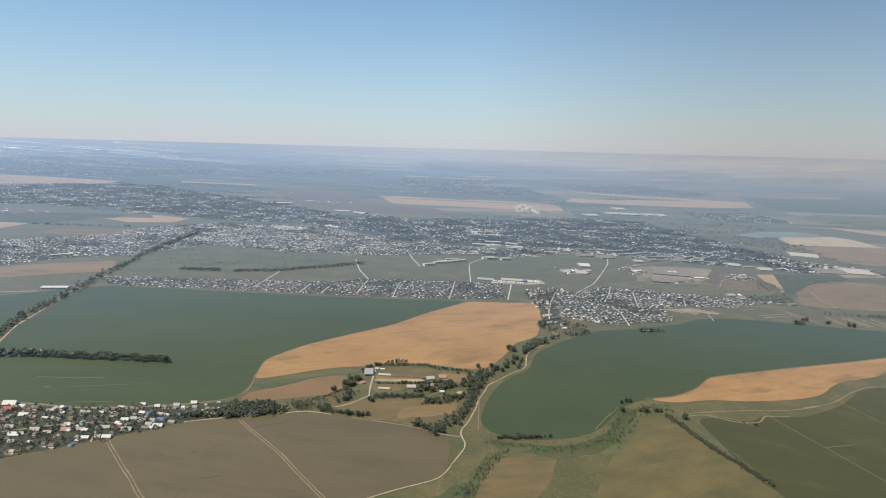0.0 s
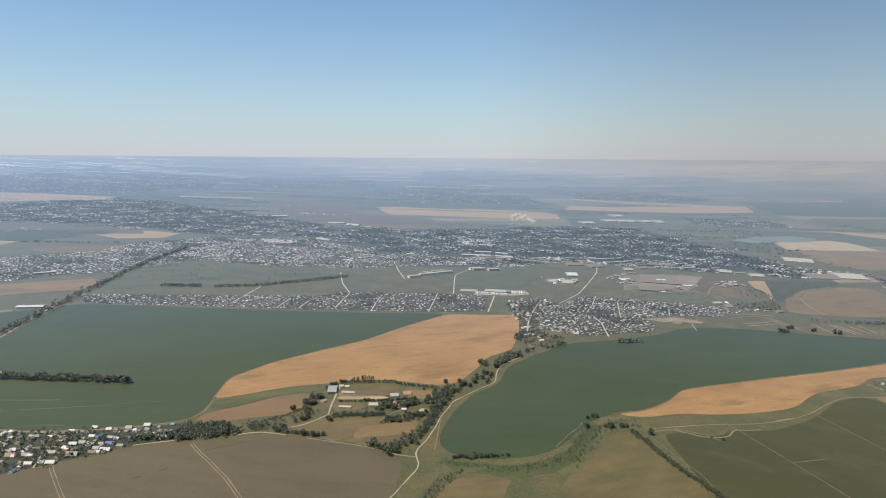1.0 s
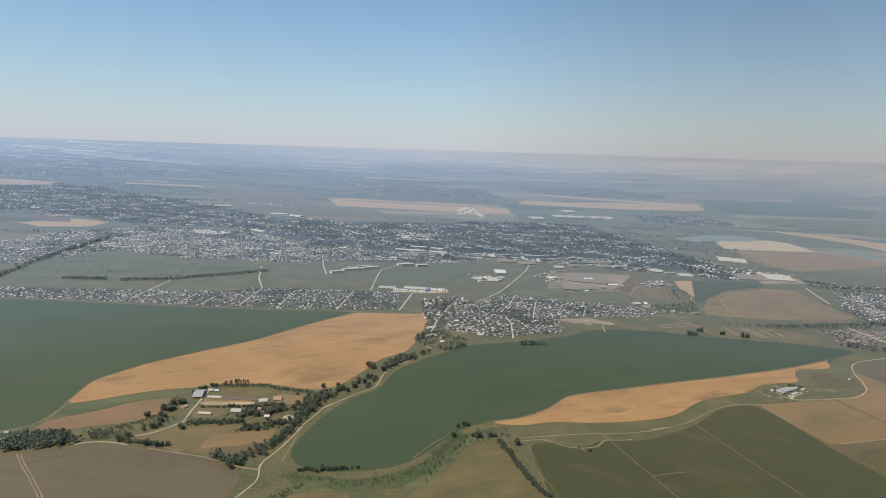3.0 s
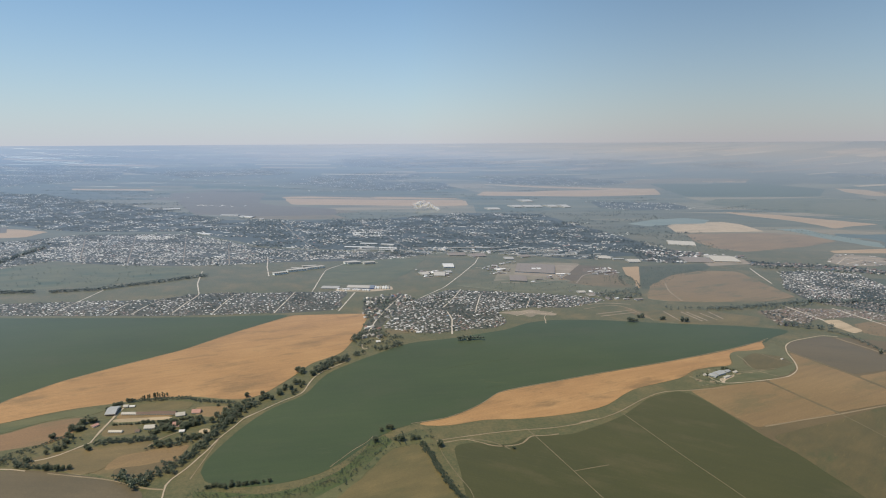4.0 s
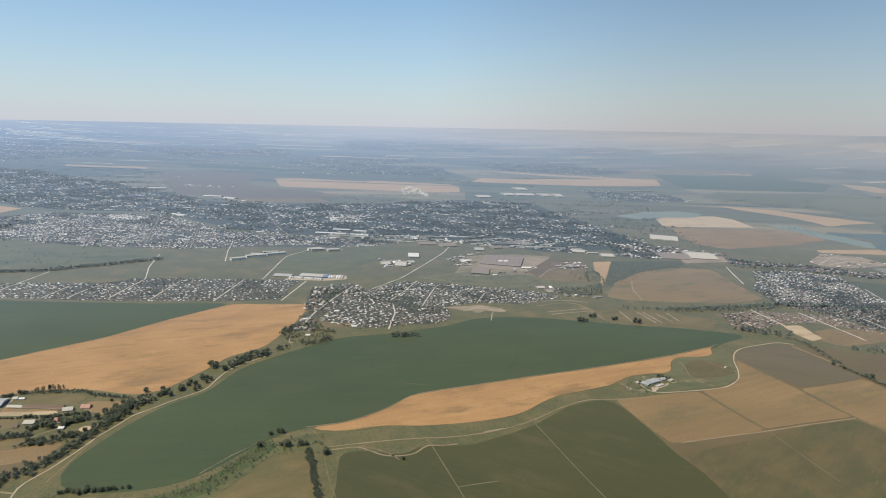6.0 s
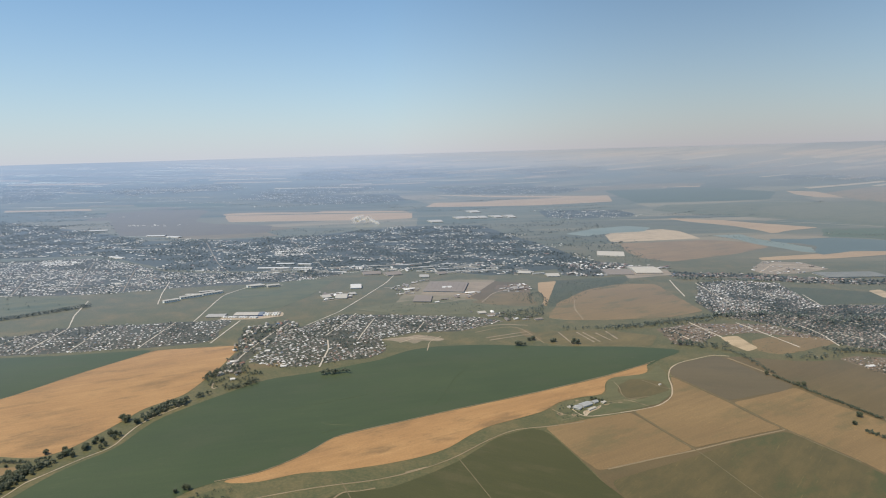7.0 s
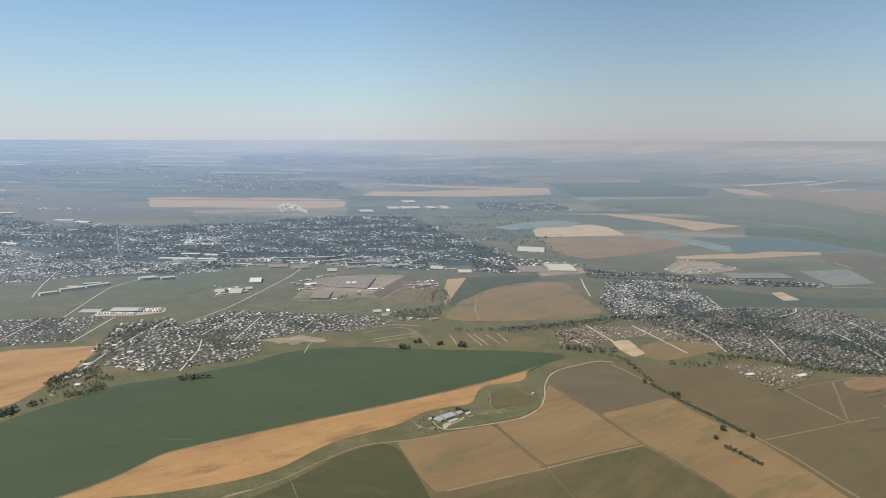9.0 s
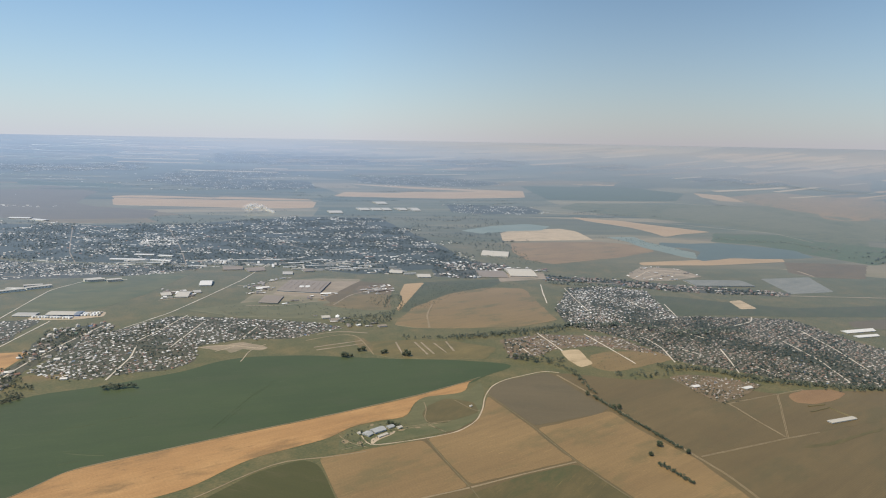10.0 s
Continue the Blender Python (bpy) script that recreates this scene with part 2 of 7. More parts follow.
def plain_mat():
    """The open plain: rough grass near by, a patchwork of far fields."""
    m = Mat("open_plain")
    near = m.ramp(m.noise(30, 6, 0.66), [(0.32, (0.038, 0.054, 0.011)), (0.45, (0.064, 0.074, 0.018)), (0.55, (0.112, 0.096, 0.030)), (0.70, (0.220, 0.155, 0.058))])
    near = m.mix(0.3, near, m.ramp(m.noise(7, 5, 0.7), [(0.35, (0.060, 0.075, 0.022)), (0.65, (0.210, 0.165, 0.070))]))
    near = m.mix(0.4, near, m.ramp(m.noise(1.9, 4, 0.75), [(0.38, (0.036, 0.046, 0.016)), (0.5, (0.095, 0.088, 0.030)), (0.66, (0.200, 0.150, 0.068))]))
    v = m.where(3.4, 1, 4)
    wobble = m.noise(300, 2)
    kinds = [(0.0, (0.030, 0.050, 0.022)), (0.20, (0.070, 0.090, 0.040)), (0.38, (0.12, 0.115, 0.058)), (0.50, (0.030, 0.050, 0.024)),
             (0.66, (0.20, 0.165, 0.09)), (0.74, (0.07, 0.095, 0.045)), (0.86, (0.40, 0.31, 0.18))]
    patch = m.mix(0.35, m.ramp(m.cells(150, v), kinds, True), m.ramp(m.cells(60, m.where(5, 1, 7)), kinds, True))
    patch = m.mix(0.55, patch, m.ramp(m.cells(330, m.where(4.5, 1, 3)), kinds, True))
    patch = m.mix(0.25, patch, m.ramp(m.noise(30, 5, 0.75, m.where(7, 1, 4)), [(0.36, (0.02, 0.032, 0.018)), (0.64, (0.22, 0.18, 0.105))]))
    d = m.n.new("ShaderNodeVectorMath")
    d.operation = "DISTANCE"
    m.l.new(m.pos.outputs["Position"], d.inputs[0])
    d.inputs[1].default_value = (150, -40, 0)
    far = m.math("ADD", d.outputs["Value"], m.math("MULTIPLY", wobble, 500.0))
    far = m.ramp(m.math("DIVIDE", far, 4000.0), [(0.34, (0, 0, 0)), (0.44, (1, 1, 1))])
    grain = m.noise(1.5, 3, 0.7)
    c = m.mix(far, near, patch)
    c = m.mix(0.3, c, m.ramp(grain, [(0.25, (0.32, 0.32, 0.32)), (0.75, (0.68, 0.68, 0.68))]), "OVERLAY")
    return m.done(c, grain, 0.5, 0.3)


def yards_mat(name, open_air):
    """Gardens, yards and lanes between village houses; open_air: how much bare ground lies between the green."""
    m = Mat(name)
    k = 0.62 + 0.3 * (1 - open_air)
    c = m.ramp(m.noise(5, 4, 0.7), [(0.30, (0.020, 0.029, 0.013)), (k - 0.18, (0.033, 0.041, 0.019)), (k - 0.04, (0.070, 0.062, 0.034)), (k + 0.1, (0.185, 0.146, 0.094))])
    c = m.mix(0.35 * open_air, c, m.ramp(m.noise(40, 3), [(0.3, (0.03, 0.038, 0.018)), (0.7, (0.105, 0.084, 0.052))]))
    return m.done(c, m.noise(2, 3), 0.6, 0.5)


def leaf_mat(name, dark, mid, light, by_island):
    m = Mat(name, 0.75)
    if by_island:
        pick = m.pos.outputs["Random Per Island"]
    else:
        pick = m.n.new("ShaderNodeObjectInfo").outputs["Random"]
    c = m.ramp(pick, [(0.0, dark), (0.5, mid), (1.0, light)])
    grain = m.noise(0.5, 3, 0.75)
    c = m.mix(0.25, c, m.ramp(grain, [(0.3, (0.3, 0.3, 0.3)), (0.7, (0.75, 0.75, 0.75))]), "OVERLAY")
    thin, both = m.n.new("ShaderNodeBsdfTranslucent"), m.n.new("ShaderNodeMixShader")   # leaves let some light through
    both.inputs[0].default_value = 0.25
    m.l.new(c, thin.inputs["Color"])
    m.l.new(m.b.outputs[0], both.inputs[1])
    m.l.new(thin.outputs[0], both.inputs[2])
    m.l.new(both.outputs[0], m.g.inputs[0])
    soft = m.n.new("ShaderNodeVectorMath")   # shading normals bent upwards, which evens out light and shade in the crowns
    soft.operation, soft.inputs[1].default_value = "ADD", (0, 0, 0.9)
    level = m.n.new("ShaderNodeVectorMath")
    level.operation = "NORMALIZE"
    m.l.new(m.pos.outputs["Normal"], soft.inputs[0])
    m.l.new(soft.outputs[0], level.inputs[0])
    m.l.new(level.outputs[0], m.b.inputs["Normal"])
    return m.done(c)


def house_mat(name, stops, by_island, rough=0.7):
    m = Mat(name, rough)
    pick = m.pos.outputs["Random Per Island"] if by_island else m.n.new("ShaderNodeObjectInfo").outputs["Random"]
    c = m.ramp(pick, stops, True)
    stain = m.noise(1.4, 4, 0.7)
    c = m.mix(0.5, c, m.ramp(stain, [(0.3, (0.36, 0.35, 0.34)), (0.7, (0.62, 0.62, 0.62))]), "OVERLAY")
    return m.done(c, stain, 0.3, 0.1)


ROOFS = [(0.0, (0.34, 0.32, 0.29)), (0.20, (0.23, 0.20, 0.17)), (0.42, (0.46, 0.43, 0.39)), (0.55, (0.17, 0.125, 0.095)),
         (0.66, (0.70, 0.68, 0.64)), (0.80, (0.24, 0.12, 0.08)), (0.88, (0.12, 0.115, 0.11)), (0.965, (0.10, 0.17, 0.32)), (0.98, (0.13, 0.20, 0.14))]
WALLS = [(0.0, (0.52, 0.46, 0.38)), (0.3, (0.66, 0.63, 0.57)), (0.6, (0.42, 0.33, 0.25)), (0.8, (0.78, 0.76, 0.72))]
M["plain"] = plain_mat()
M["yards"] = yards_mat("yards_and_gardens", 1.0)
M["groves"] = yards_mat("shady_groves_and_gardens", 0.5)
M["leaf"] = leaf_mat("tree_leaves", (0.040, 0.062, 0.029), (0.052, 0.076, 0.035), (0.068, 0.092, 0.043), False)
M["leaf_many"] = leaf_mat("wood_leaves", (0.027, 0.051, 0.029), (0.035, 0.061, 0.034), (0.046, 0.073, 0.040), True)
# far trees: shade and haze put into a darker, bluer leaf green
M["leaf_far_dark"] = leaf_mat("far_leaves_darkened", (0.018, 0.037, 0.030), (0.024, 0.045, 0.035), (0.033, 0.056, 0.040), True)
BRIGHT = [(0.0, (0.78, 0.77, 0.73)), (0.45, (0.62, 0.60, 0.56)), (0.65, (0.40, 0.36, 0.31)), (0.78, (0.82, 0.82, 0.80)), (0.93, (0.30, 0.16, 0.11))]
WHITE = [(0.0, (0.84, 0.84, 0.82)), (0.55, (0.72, 0.71, 0.69)), (0.80, (0.50, 0.48, 0.45))]
DULL = [(0.0, (0.259, 0.225, 0.193)), (0.24, (0.175, 0.143, 0.115)), (0.52, (0.332, 0.300, 0.262)), (0.66, (0.166, 0.120, 0.092)), (0.76, (0.516, 0.489, 0.443)), (0.87, (0.248, 0.129, 0.092)), (0.985, (0.110, 0.166, 0.276))]
PALE = [(0.0, (0.36, 0.34, 0.31)), (0.22, (0.20, 0.17, 0.145)), (0.40, (0.48, 0.46, 0.43)), (0.54, (0.15, 0.12, 0.10)), (0.66, (0.66, 0.65, 0.63)), (0.78, (0.24, 0.15, 0.115)), (0.86, (0.86, 0.86, 0.84)), (0.985, (0.14, 0.21, 0.32))]
for tone_name, tones in (("bright", BRIGHT), ("dull", DULL), ("pale", PALE), ("white", WHITE)):
    M["roof_" + tone_name] = house_mat(tone_name + "_roofing_of_many", tones, True)
    M["wall_" + tone_name] = house_mat(tone_name + "_walls_of_many", tones, True, 0.9)
M["roof"] = house_mat("sheet_roofing", ROOFS, False)
M["roof_many"] = house_mat("sheet_roofing_of_many", ROOFS, True)
M["wall"] = house_mat("plastered_wall", WALLS, False, 0.9)
M["wall_many"] = house_mat("plastered_wall_of_many", WALLS, True, 0.9)


def solid(name, colour, rough=0.6, metal=0.0):
    m = Mat(name, rough)
    m.b.inputs["Metallic"].default_value = metal
    s = m.noise(2.5, 5, 0.7)
    c = m.mix(0.5, colour, m.ramp(s, [(0.3, (0.38, 0.38, 0.38)), (0.7, (0.60, 0.60, 0.60))]), "OVERLAY")
    return m.done(c, s, 0.2, 0.1)


M["bark"] = solid("bark", (0.10, 0.075, 0.055), 0.95)
M["white_roof"] = solid("white_sheet_roof", (0.66, 0.65, 0.62), 0.5)
M["pale_roof"] = solid("pale_fibre_roof", (0.47, 0.44, 0.38), 0.7)
M["steel_roof"] = solid("blue_grey_steel_roof", (0.36, 0.37, 0.37), 0.6)
M["dark_roof"] = solid("dark_brown_roof", (0.15, 0.095, 0.065), 0.8)
M["pink_roof"] = solid("faded_pink_roof", (0.44, 0.24, 0.19), 0.8)
M["teal_wall"] = solid("pale_green_grey_wall", (0.80, 0.80, 0.74), 0.9)
M["teal_roof"] = solid("teal_sheet_roof", (0.16, 0.42, 0.40), 0.5)
M["cream_roof"] = solid("cream_sheet_roof", (0.52, 0.475, 0.39), 0.6)
M["grey_roof"] = solid("grey_sheet_roof", (0.40, 0.385, 0.35), 0.6)
M["brown_roof"] = solid("weathered_brown_roof", (0.235, 0.190, 0.145), 0.8)
M["blue_roof"] = solid("blue_sheet_roof", (0.06, 0.15, 0.42), 0.5)
M["red_roof"] = solid("red_brown_roof", (0.34, 0.12, 0.08), 0.7)
M["pale_wall"] = solid("pale_plaster", (0.62, 0.57, 0.50), 0.9)
M["grey_wall"] = solid("grey_panel_wall", (0.52, 0.51, 0.49), 0.9)
M["van_white"] = solid("white_coach_paint", (0.85, 0.85, 0.84), 0.4)
M["slate_wall"] = solid("blue_grey_sheet_wall", (0.17, 0.20, 0.25), 0.7)
M["dark_glass"] = solid("dark_window_glass", (0.14, 0.145, 0.15), 0.45)


def water_mat(name, deep, light):
    m = Mat(name, 0.55)
    c = m.ramp(m.noise(60, 3), [(0.3, deep), (0.7, light)])
    return m.done(c, m.noise(0.8, 2), 0.05, 0.05)


M["water"] = water_mat("still_water", (0.072, 0.098, 0.074), (0.090, 0.116, 0.088))
M["shallows"] = water_mat("shallow_water", (0.15, 0.19, 0.15), (0.20, 0.23, 0.18))


def smoke_mat():
    """Thin white smoke: part of the light goes through, the rest is scattered to both sides."""
    m = Mat("white_smoke", 1.0)
    thin, both, white = m.n.new("ShaderNodeBsdfTransparent"), m.n.new("ShaderNodeMixShader"), m.n.new("ShaderNodeBsdfTranslucent")
    veil = m.n.new("ShaderNodeMixShader")
    m.b.inputs["Base Color"].default_value = white.inputs["Color"].default_value = (0.95, 0.96, 0.97, 1)
    m.l.new(m.b.outputs[0], both.inputs[1])
    m.l.new(white.outputs[0], both.inputs[2])
    m.l.new(m.ramp(m.noise(14.0, 3, 0.5), [(0.35, (0.04, 0.04, 0.04)), (0.72, (0.22, 0.22, 0.22))]), veil.inputs[0])
    m.l.new(thin.outputs[0], veil.inputs[1])
    m.l.new(both.outputs[0], veil.inputs[2])
    m.l.new(veil.outputs[0], m.n["Material Output"].inputs["Surface"])
    return m.m


M["smoke"] = smoke_mat()

# ---- building blocks ----
rng = random.Random(7)


def ground_z(x, y):
    """The plain is flat near by; farther out it is bent up to fit the camera's skyline."""
    s = max(0.0, (math.hypot(x - 150, y + 40) - 2000) / 2650)
    return s ** 1.7 * (171 + 0.0227 * (x - 150))


def mesh_of(name, bm, material):
    me = bpy.data.meshes.new(name)
    bm.to_mesh(me)
    bm.free()
    me.materials.append(material)
    return me


def part(name, bm, material, parent=None, label=""):
    ob = new(name, mesh_of(name, bm, material))
    ob.parent = parent
    return tagged(ob, label)


def raw(name, verts, faces, material, smooth=False):
    me = bpy.data.meshes.new(name)
    me.from_pydata(verts, [], faces)
    me.materials.append(material)
    if smooth:
        me.polygons.foreach_set("use_smooth", [True] * len(faces))
    return new(name, me)


def soften(pts, step, wobble, closed=True):
    """A line or outline cut into short steps and made slightly uneven."""
    out, n = [], len(pts)
    for i in range(n if closed else n - 1):
        a, b = Vector((*pts[i], 0)), Vector((*pts[(i + 1) % n], 0))
        k = max(1, int((b - a).length / step))
        for j in range(k):
            p = a.lerp(b, j / k)
            q = noise.noise_vector(p / (step * 3.0)) * wobble + noise.noise_vector(p / step) * wobble * 0.4
            out.append((p.x + q.x, p.y + q.y))
    if not closed:
        out.append(tuple(pts[-1]))
        return out
    for _ in range(2):
        out = [tuple((out[i - 1][k] + 2 * out[i][k] + out[(i + 1) % len(out)][k]) / 4 for k in (0, 1)) for i in range(len(out))]
    return out


FIELDS, OPEN = [], []


def field(name, pts, material, rise=0.3, label="", category="field", step=12.0, wobble=0.7):
    """A field of a crop as a low slab with an uneven edge that follows the ground."""
    far = max(math.hypot(x - 150, y + 40) for x, y in pts)
    near = min(math.hypot(x - 150, y + 40) for x, y in pts)
    if near > 1100:
        step, wobble, rise = step * 3, wobble * 1.5, 0.1
    round_about = sum(math.dist(a, b) for a, b in zip(pts, pts[1:] + pts[:1]))
    step = min(step, max(2.5, round_about / 150))
    wobble = min(wobble, step * 0.7)
    FIELDS.append(name)
    if category == "field" and near > 700:
        OPEN.append(pts)
    rise = 0.4 * (rise + 0.0015 * len(FIELDS))
    bm = bmesh.new()
    ring = [bm.verts.new((x, y, 0)) for x, y in soften(pts, step, wobble)]
    face = bm.faces.new(ring)
    if face.normal.z < 0 or sum(a[0] * b[1] - a[1] * b[0] for a, b in zip(pts, pts[1:] + pts[:1])) < 0:
        face.normal_flip()
    if far > 1900:
        for axis in (0, 1):
            at = 100 * math.ceil(min(p[axis] for p in pts) / 100)
            while at < max(p[axis] for p in pts):
                bmesh.ops.bisect_plane(bm, geom=list(bm.verts) + list(bm.edges) + list(bm.faces), dist=0.01,
                                       plane_co=(at, at, 0), plane_no=(1, 0, 0) if axis == 0 else (0, 1, 0))
                at += 100
    edges = [e for e in bm.edges if len(e.link_faces) == 1]
    skirt = bmesh.ops.extrude_edge_only(bm, edges=edges)["geom"]
    low = {v for v in skirt if isinstance(v, bmesh.types.BMVert)}
    for v in bm.verts:
        v.co.z = ground_z(v.co.x, v.co.y) + (-0.3 if v in low else rise)
    ob = part(name, bm, material)
    return tagged(ob, label, category, "", "structure")


def strip(name, pts, width, material, rise=0.12, label="", category="road", step=8.0, wobble=0.5, ruts=0.0, broken=-1.0):
    """A road or track that follows a line; ruts: the gauge of a double track; broken: how much of it is worn away."""
    step = min(step, 4.0) if broken > -1 or ruts else step
    line = soften(pts, step, wobble, closed=False)
    for _ in range(2):
        line = [line[0]] + [tuple((line[i - 1][k] + 2 * line[i][k] + line[i + 1][k]) / 4 for k in (0, 1)) for i in range(1, len(line) - 1)] + [line[-1]]
    verts, faces, rise = [], [], 0.45 * rise
    for shift in ((-ruts / 2, ruts / 2) if ruts else (0.0,)):
        first = len(verts)
        for i, (x, y) in enumerate(line):
            a, b = line[max(i - 1, 0)], line[min(i + 1, len(line) - 1)]
            d = Vector((b[0] - a[0], b[1] - a[1]))
            d = d.normalized() if d.length else Vector((1, 0))
            w = width / 2 * max(0.3, 1 + 0.4 * noise.noise(Vector((x, y, 3 + shift)) / 9) + 0.5 * noise.noise(Vector((x, y, 7 + shift)) / 3))
            z = ground_z(x, y)
            x, y = x - d.y * shift, y + d.x * shift
            verts += [(x - d.y * w * 1.15, y + d.x * w * 1.15, z - 0.1), (x - d.y * w, y + d.x * w, z + rise), (x + d.y * w, y - d.x * w, z + rise), (x + d.y * w * 1.15, y - d.x * w * 1.15, z - 0.1)]
            if i and noise.noise(Vector((x, y, 11 + shift)) / 7) > broken:
                k = first + 4 * i
                faces += [(k - 4 + j, k - 3 + j, k + 1 + j, k + j) for j in range(3)]
    faces = [tuple(reversed(f)) for f in faces]
    return tagged(raw(name, verts, faces, material), label, category, "", "structure")


def inside(poly, x, y):
    hit = False
    for (ax, ay), (bx, by) in zip(poly, poly[1:] + poly[:1]):
        if (ay > y) != (by > y) and x < (bx - ax) * (y - ay) / (by - ay) + ax:
            hit = not hit
    return hit


# tree crowns: a few shapes of many leaf clumps, shared by all trees
CORE_V = [(1, 0, 0), (0, 1, 0), (-1, 0, 0), (0, -1, 0), (0, 0, 0.9), (0, 0, -0.8)]
CORE_F = [(0, 1, 4), (1, 2, 4), (2, 3, 4), (3, 0, 4), (1, 0, 5), (2, 1, 5), (3, 2, 5), (0, 3, 5)]


def clump(verts, faces, centre, size, r, far=False):
    """One ragged clump of leaves."""
    base = len(verts)
    if far:
        first = r.uniform(0, 6.28)
        for i in range(5):
            d = size * r.uniform(1.0, 1.8)
            verts.append((centre[0] + d * math.cos(first + 1.257 * i), centre[1] + d * math.sin(first + 1.257 * i), centre[2] - size * r.uniform(0.3, 0.9)))
        verts.append((centre[0], centre[1], centre[2] + size * r.uniform(0.15, 0.4)))
        faces += [(base + i, base + (i + 1) % 5, base + 5) for i in range(5)]
        return
    for v in CORE_V:
        d = size * r.uniform(0.55, 0.85)
        verts.append((centre[0] + v[0] * d, centre[1] + v[1] * d, centre[2] + v[2] * d))
    faces += [tuple(base + i for i in f) for f in CORE_F]
    for _ in range(11):   # sprays of leaves round the core
        a, up, d, e = r.uniform(0, 6.28), r.uniform(-0.4, 1.0), size * r.uniform(0.6, 1.15), 0.36 * size
        flat = math.sqrt(1 - up * up) * d
        x, y, z = centre[0] + flat * math.cos(a), centre[1] + flat * math.sin(a), centre[2] + up * d
        base = len(verts)
        verts += [(x + r.gauss(0, e), y + r.gauss(0, e), z + r.gauss(0, e)) for _ in range(3)]
        faces.append((base, base + 1, base + 2))


def crown_mesh(name, seed, clumps, slim):
    r = random.Random(seed)
    verts, faces = [], []
    for _ in range(clumps):
        a, u = r.uniform(0, 2 * math.pi), r.random()
        z = 0.24 + 0.64 * r.random()
        bulge = math.sin(math.pi * min(1.0, (z - 0.04) / 0.98)) ** 0.6
        d = slim * bulge * u ** 0.35 * 0.82
        clump(verts, faces, (d * math.cos(a), d * math.sin(a), z), r.uniform(0.065, 0.125) * (1 if slim > 0.3 else 0.75), r)
    me = bpy.data.meshes.new(name)
    me.from_pydata(verts, [], faces)
    me.materials.append(M["leaf"])
    me.polygons.foreach_set("use_smooth", [True] * len(faces))
    return me


def trunk_mesh(seed):
    r = random.Random(seed)
    bm = bmesh.new()
    bmesh.ops.create_cone(bm, segments=6, radius1=0.035, radius2=0.014, depth=0.62, matrix=Matrix.Translation((0, 0, 0.29)))
    for i in range(4):
        a = i * 1.6 + r.random()
        m = Matrix.Translation((0, 0, 0.30 + 0.07 * i)) @ Euler((0.75, 0, a)).to_matrix().to_4x4() @ Matrix.Translation((0, 0, 0.13))
        bmesh.ops.create_cone(bm, segments=4, radius1=0.014, radius2=0.005, depth=0.28, matrix=m)
    return mesh_of("trunk", bm, M["bark"])


CROWNS = [crown_mesh("crown", 10 + i, 105, 0.46) for i in range(5)] + [crown_mesh("crown", 30 + i, 34, 0.12) for i in range(2)]
TRUNKS = [trunk_mesh(i) for i in range(3)]
tree_count = 0


def tree(x, y, height, label, group, slim=False):
    """A tree of its own: trunk with limbs, and a crown of clumps."""
    global tree_count
    tree_count += 1
    top = tagged(new("tree"), label, "tree", group)
    wide = rng.uniform(0.95, 1.4)
    top.matrix_basis = pose(x, y, ground_z(x, y) - 0.05, 0, 0, rng.uniform(0, 360)) @ Matrix.Diagonal((height * wide, height * wide, height, 1))
    for kind, me in (("trunk", rng.choice(TRUNKS)), ("crown", CROWNS[rng.randrange(5, 7)] if slim else CROWNS[rng.randrange(5)])):
        ob = new(kind, me)
        ob.parent = top
    return top


class Wood:
    """Trees too many to count, in one mesh."""

    def __init__(self, far=False):
        self.v, self.f, self.n, self.far = [], [], 0, far

    def add(self, x, y, height, clumps=5):
        if self.far and any(inside(poly, x, y) for poly in OPEN):
            return
        z = ground_z(x, y)
        wide = height * (1.0 if self.far else 0.8) * (5 / max(clumps, 5)) ** 0.33
        fine = not self.far and y < 560   # the nearest trees have the finest foliage
        for i in range(clumps if self.far else int((1.7 if fine else 1.0) * clumps)):
            a, d = rng.uniform(0, 6.28), rng.uniform(0.0, 0.38)
            up = 0.22 + (0.58 - 1.6 * d * d) * (rng.uniform(0.0, 1.0) if self.far else rng.random() ** 0.6)   # domed, fullest at the top
            d *= height
            clump(self.v, self.f, (x + d * math.cos(a), y + d * math.sin(a), z + height * up), wide * rng.uniform(0.15, 0.27 if fine else 0.34), rng, self.far)
        self.n += 1

    def done(self, label, name="woodland"):
        if self.v:
            tagged(raw(name, self.v, self.f, M["leaf_far_dark" if self.far else "leaf_many"], True), label, "trees", "", "stuff")


def along(pts, gap, spread):
    """Places along a line, with an uneven spread to both sides."""
    out = []
    for a, b in zip(pts, pts[1:]):
        d = math.hypot(b[0] - a[0], b[1] - a[1])
        for i in range(max(1, int(d / gap))):
            s = (i + rng.random()) / max(1, int(d / gap))
            out.append((a[0] + (b[0] - a[0]) * s + rng.gauss(0, spread), a[1] + (b[1] - a[1]) * s + rng.gauss(0, spread)))
    return out


def tree_row(pts, gap, spread, low, high, label, group, slim=False):
    for x, y in along(pts, gap, spread):
        tree(x, y, rng.uniform(low, high), label, group, slim)


def wood_row(pts, gap, spread, low, high, label, clumps=5):
    w = Wood()
    for x, y in along(pts, gap, spread):
        w.add(x, y, rng.uniform(low, high), clumps)
    w.done(label, "tree_belt")


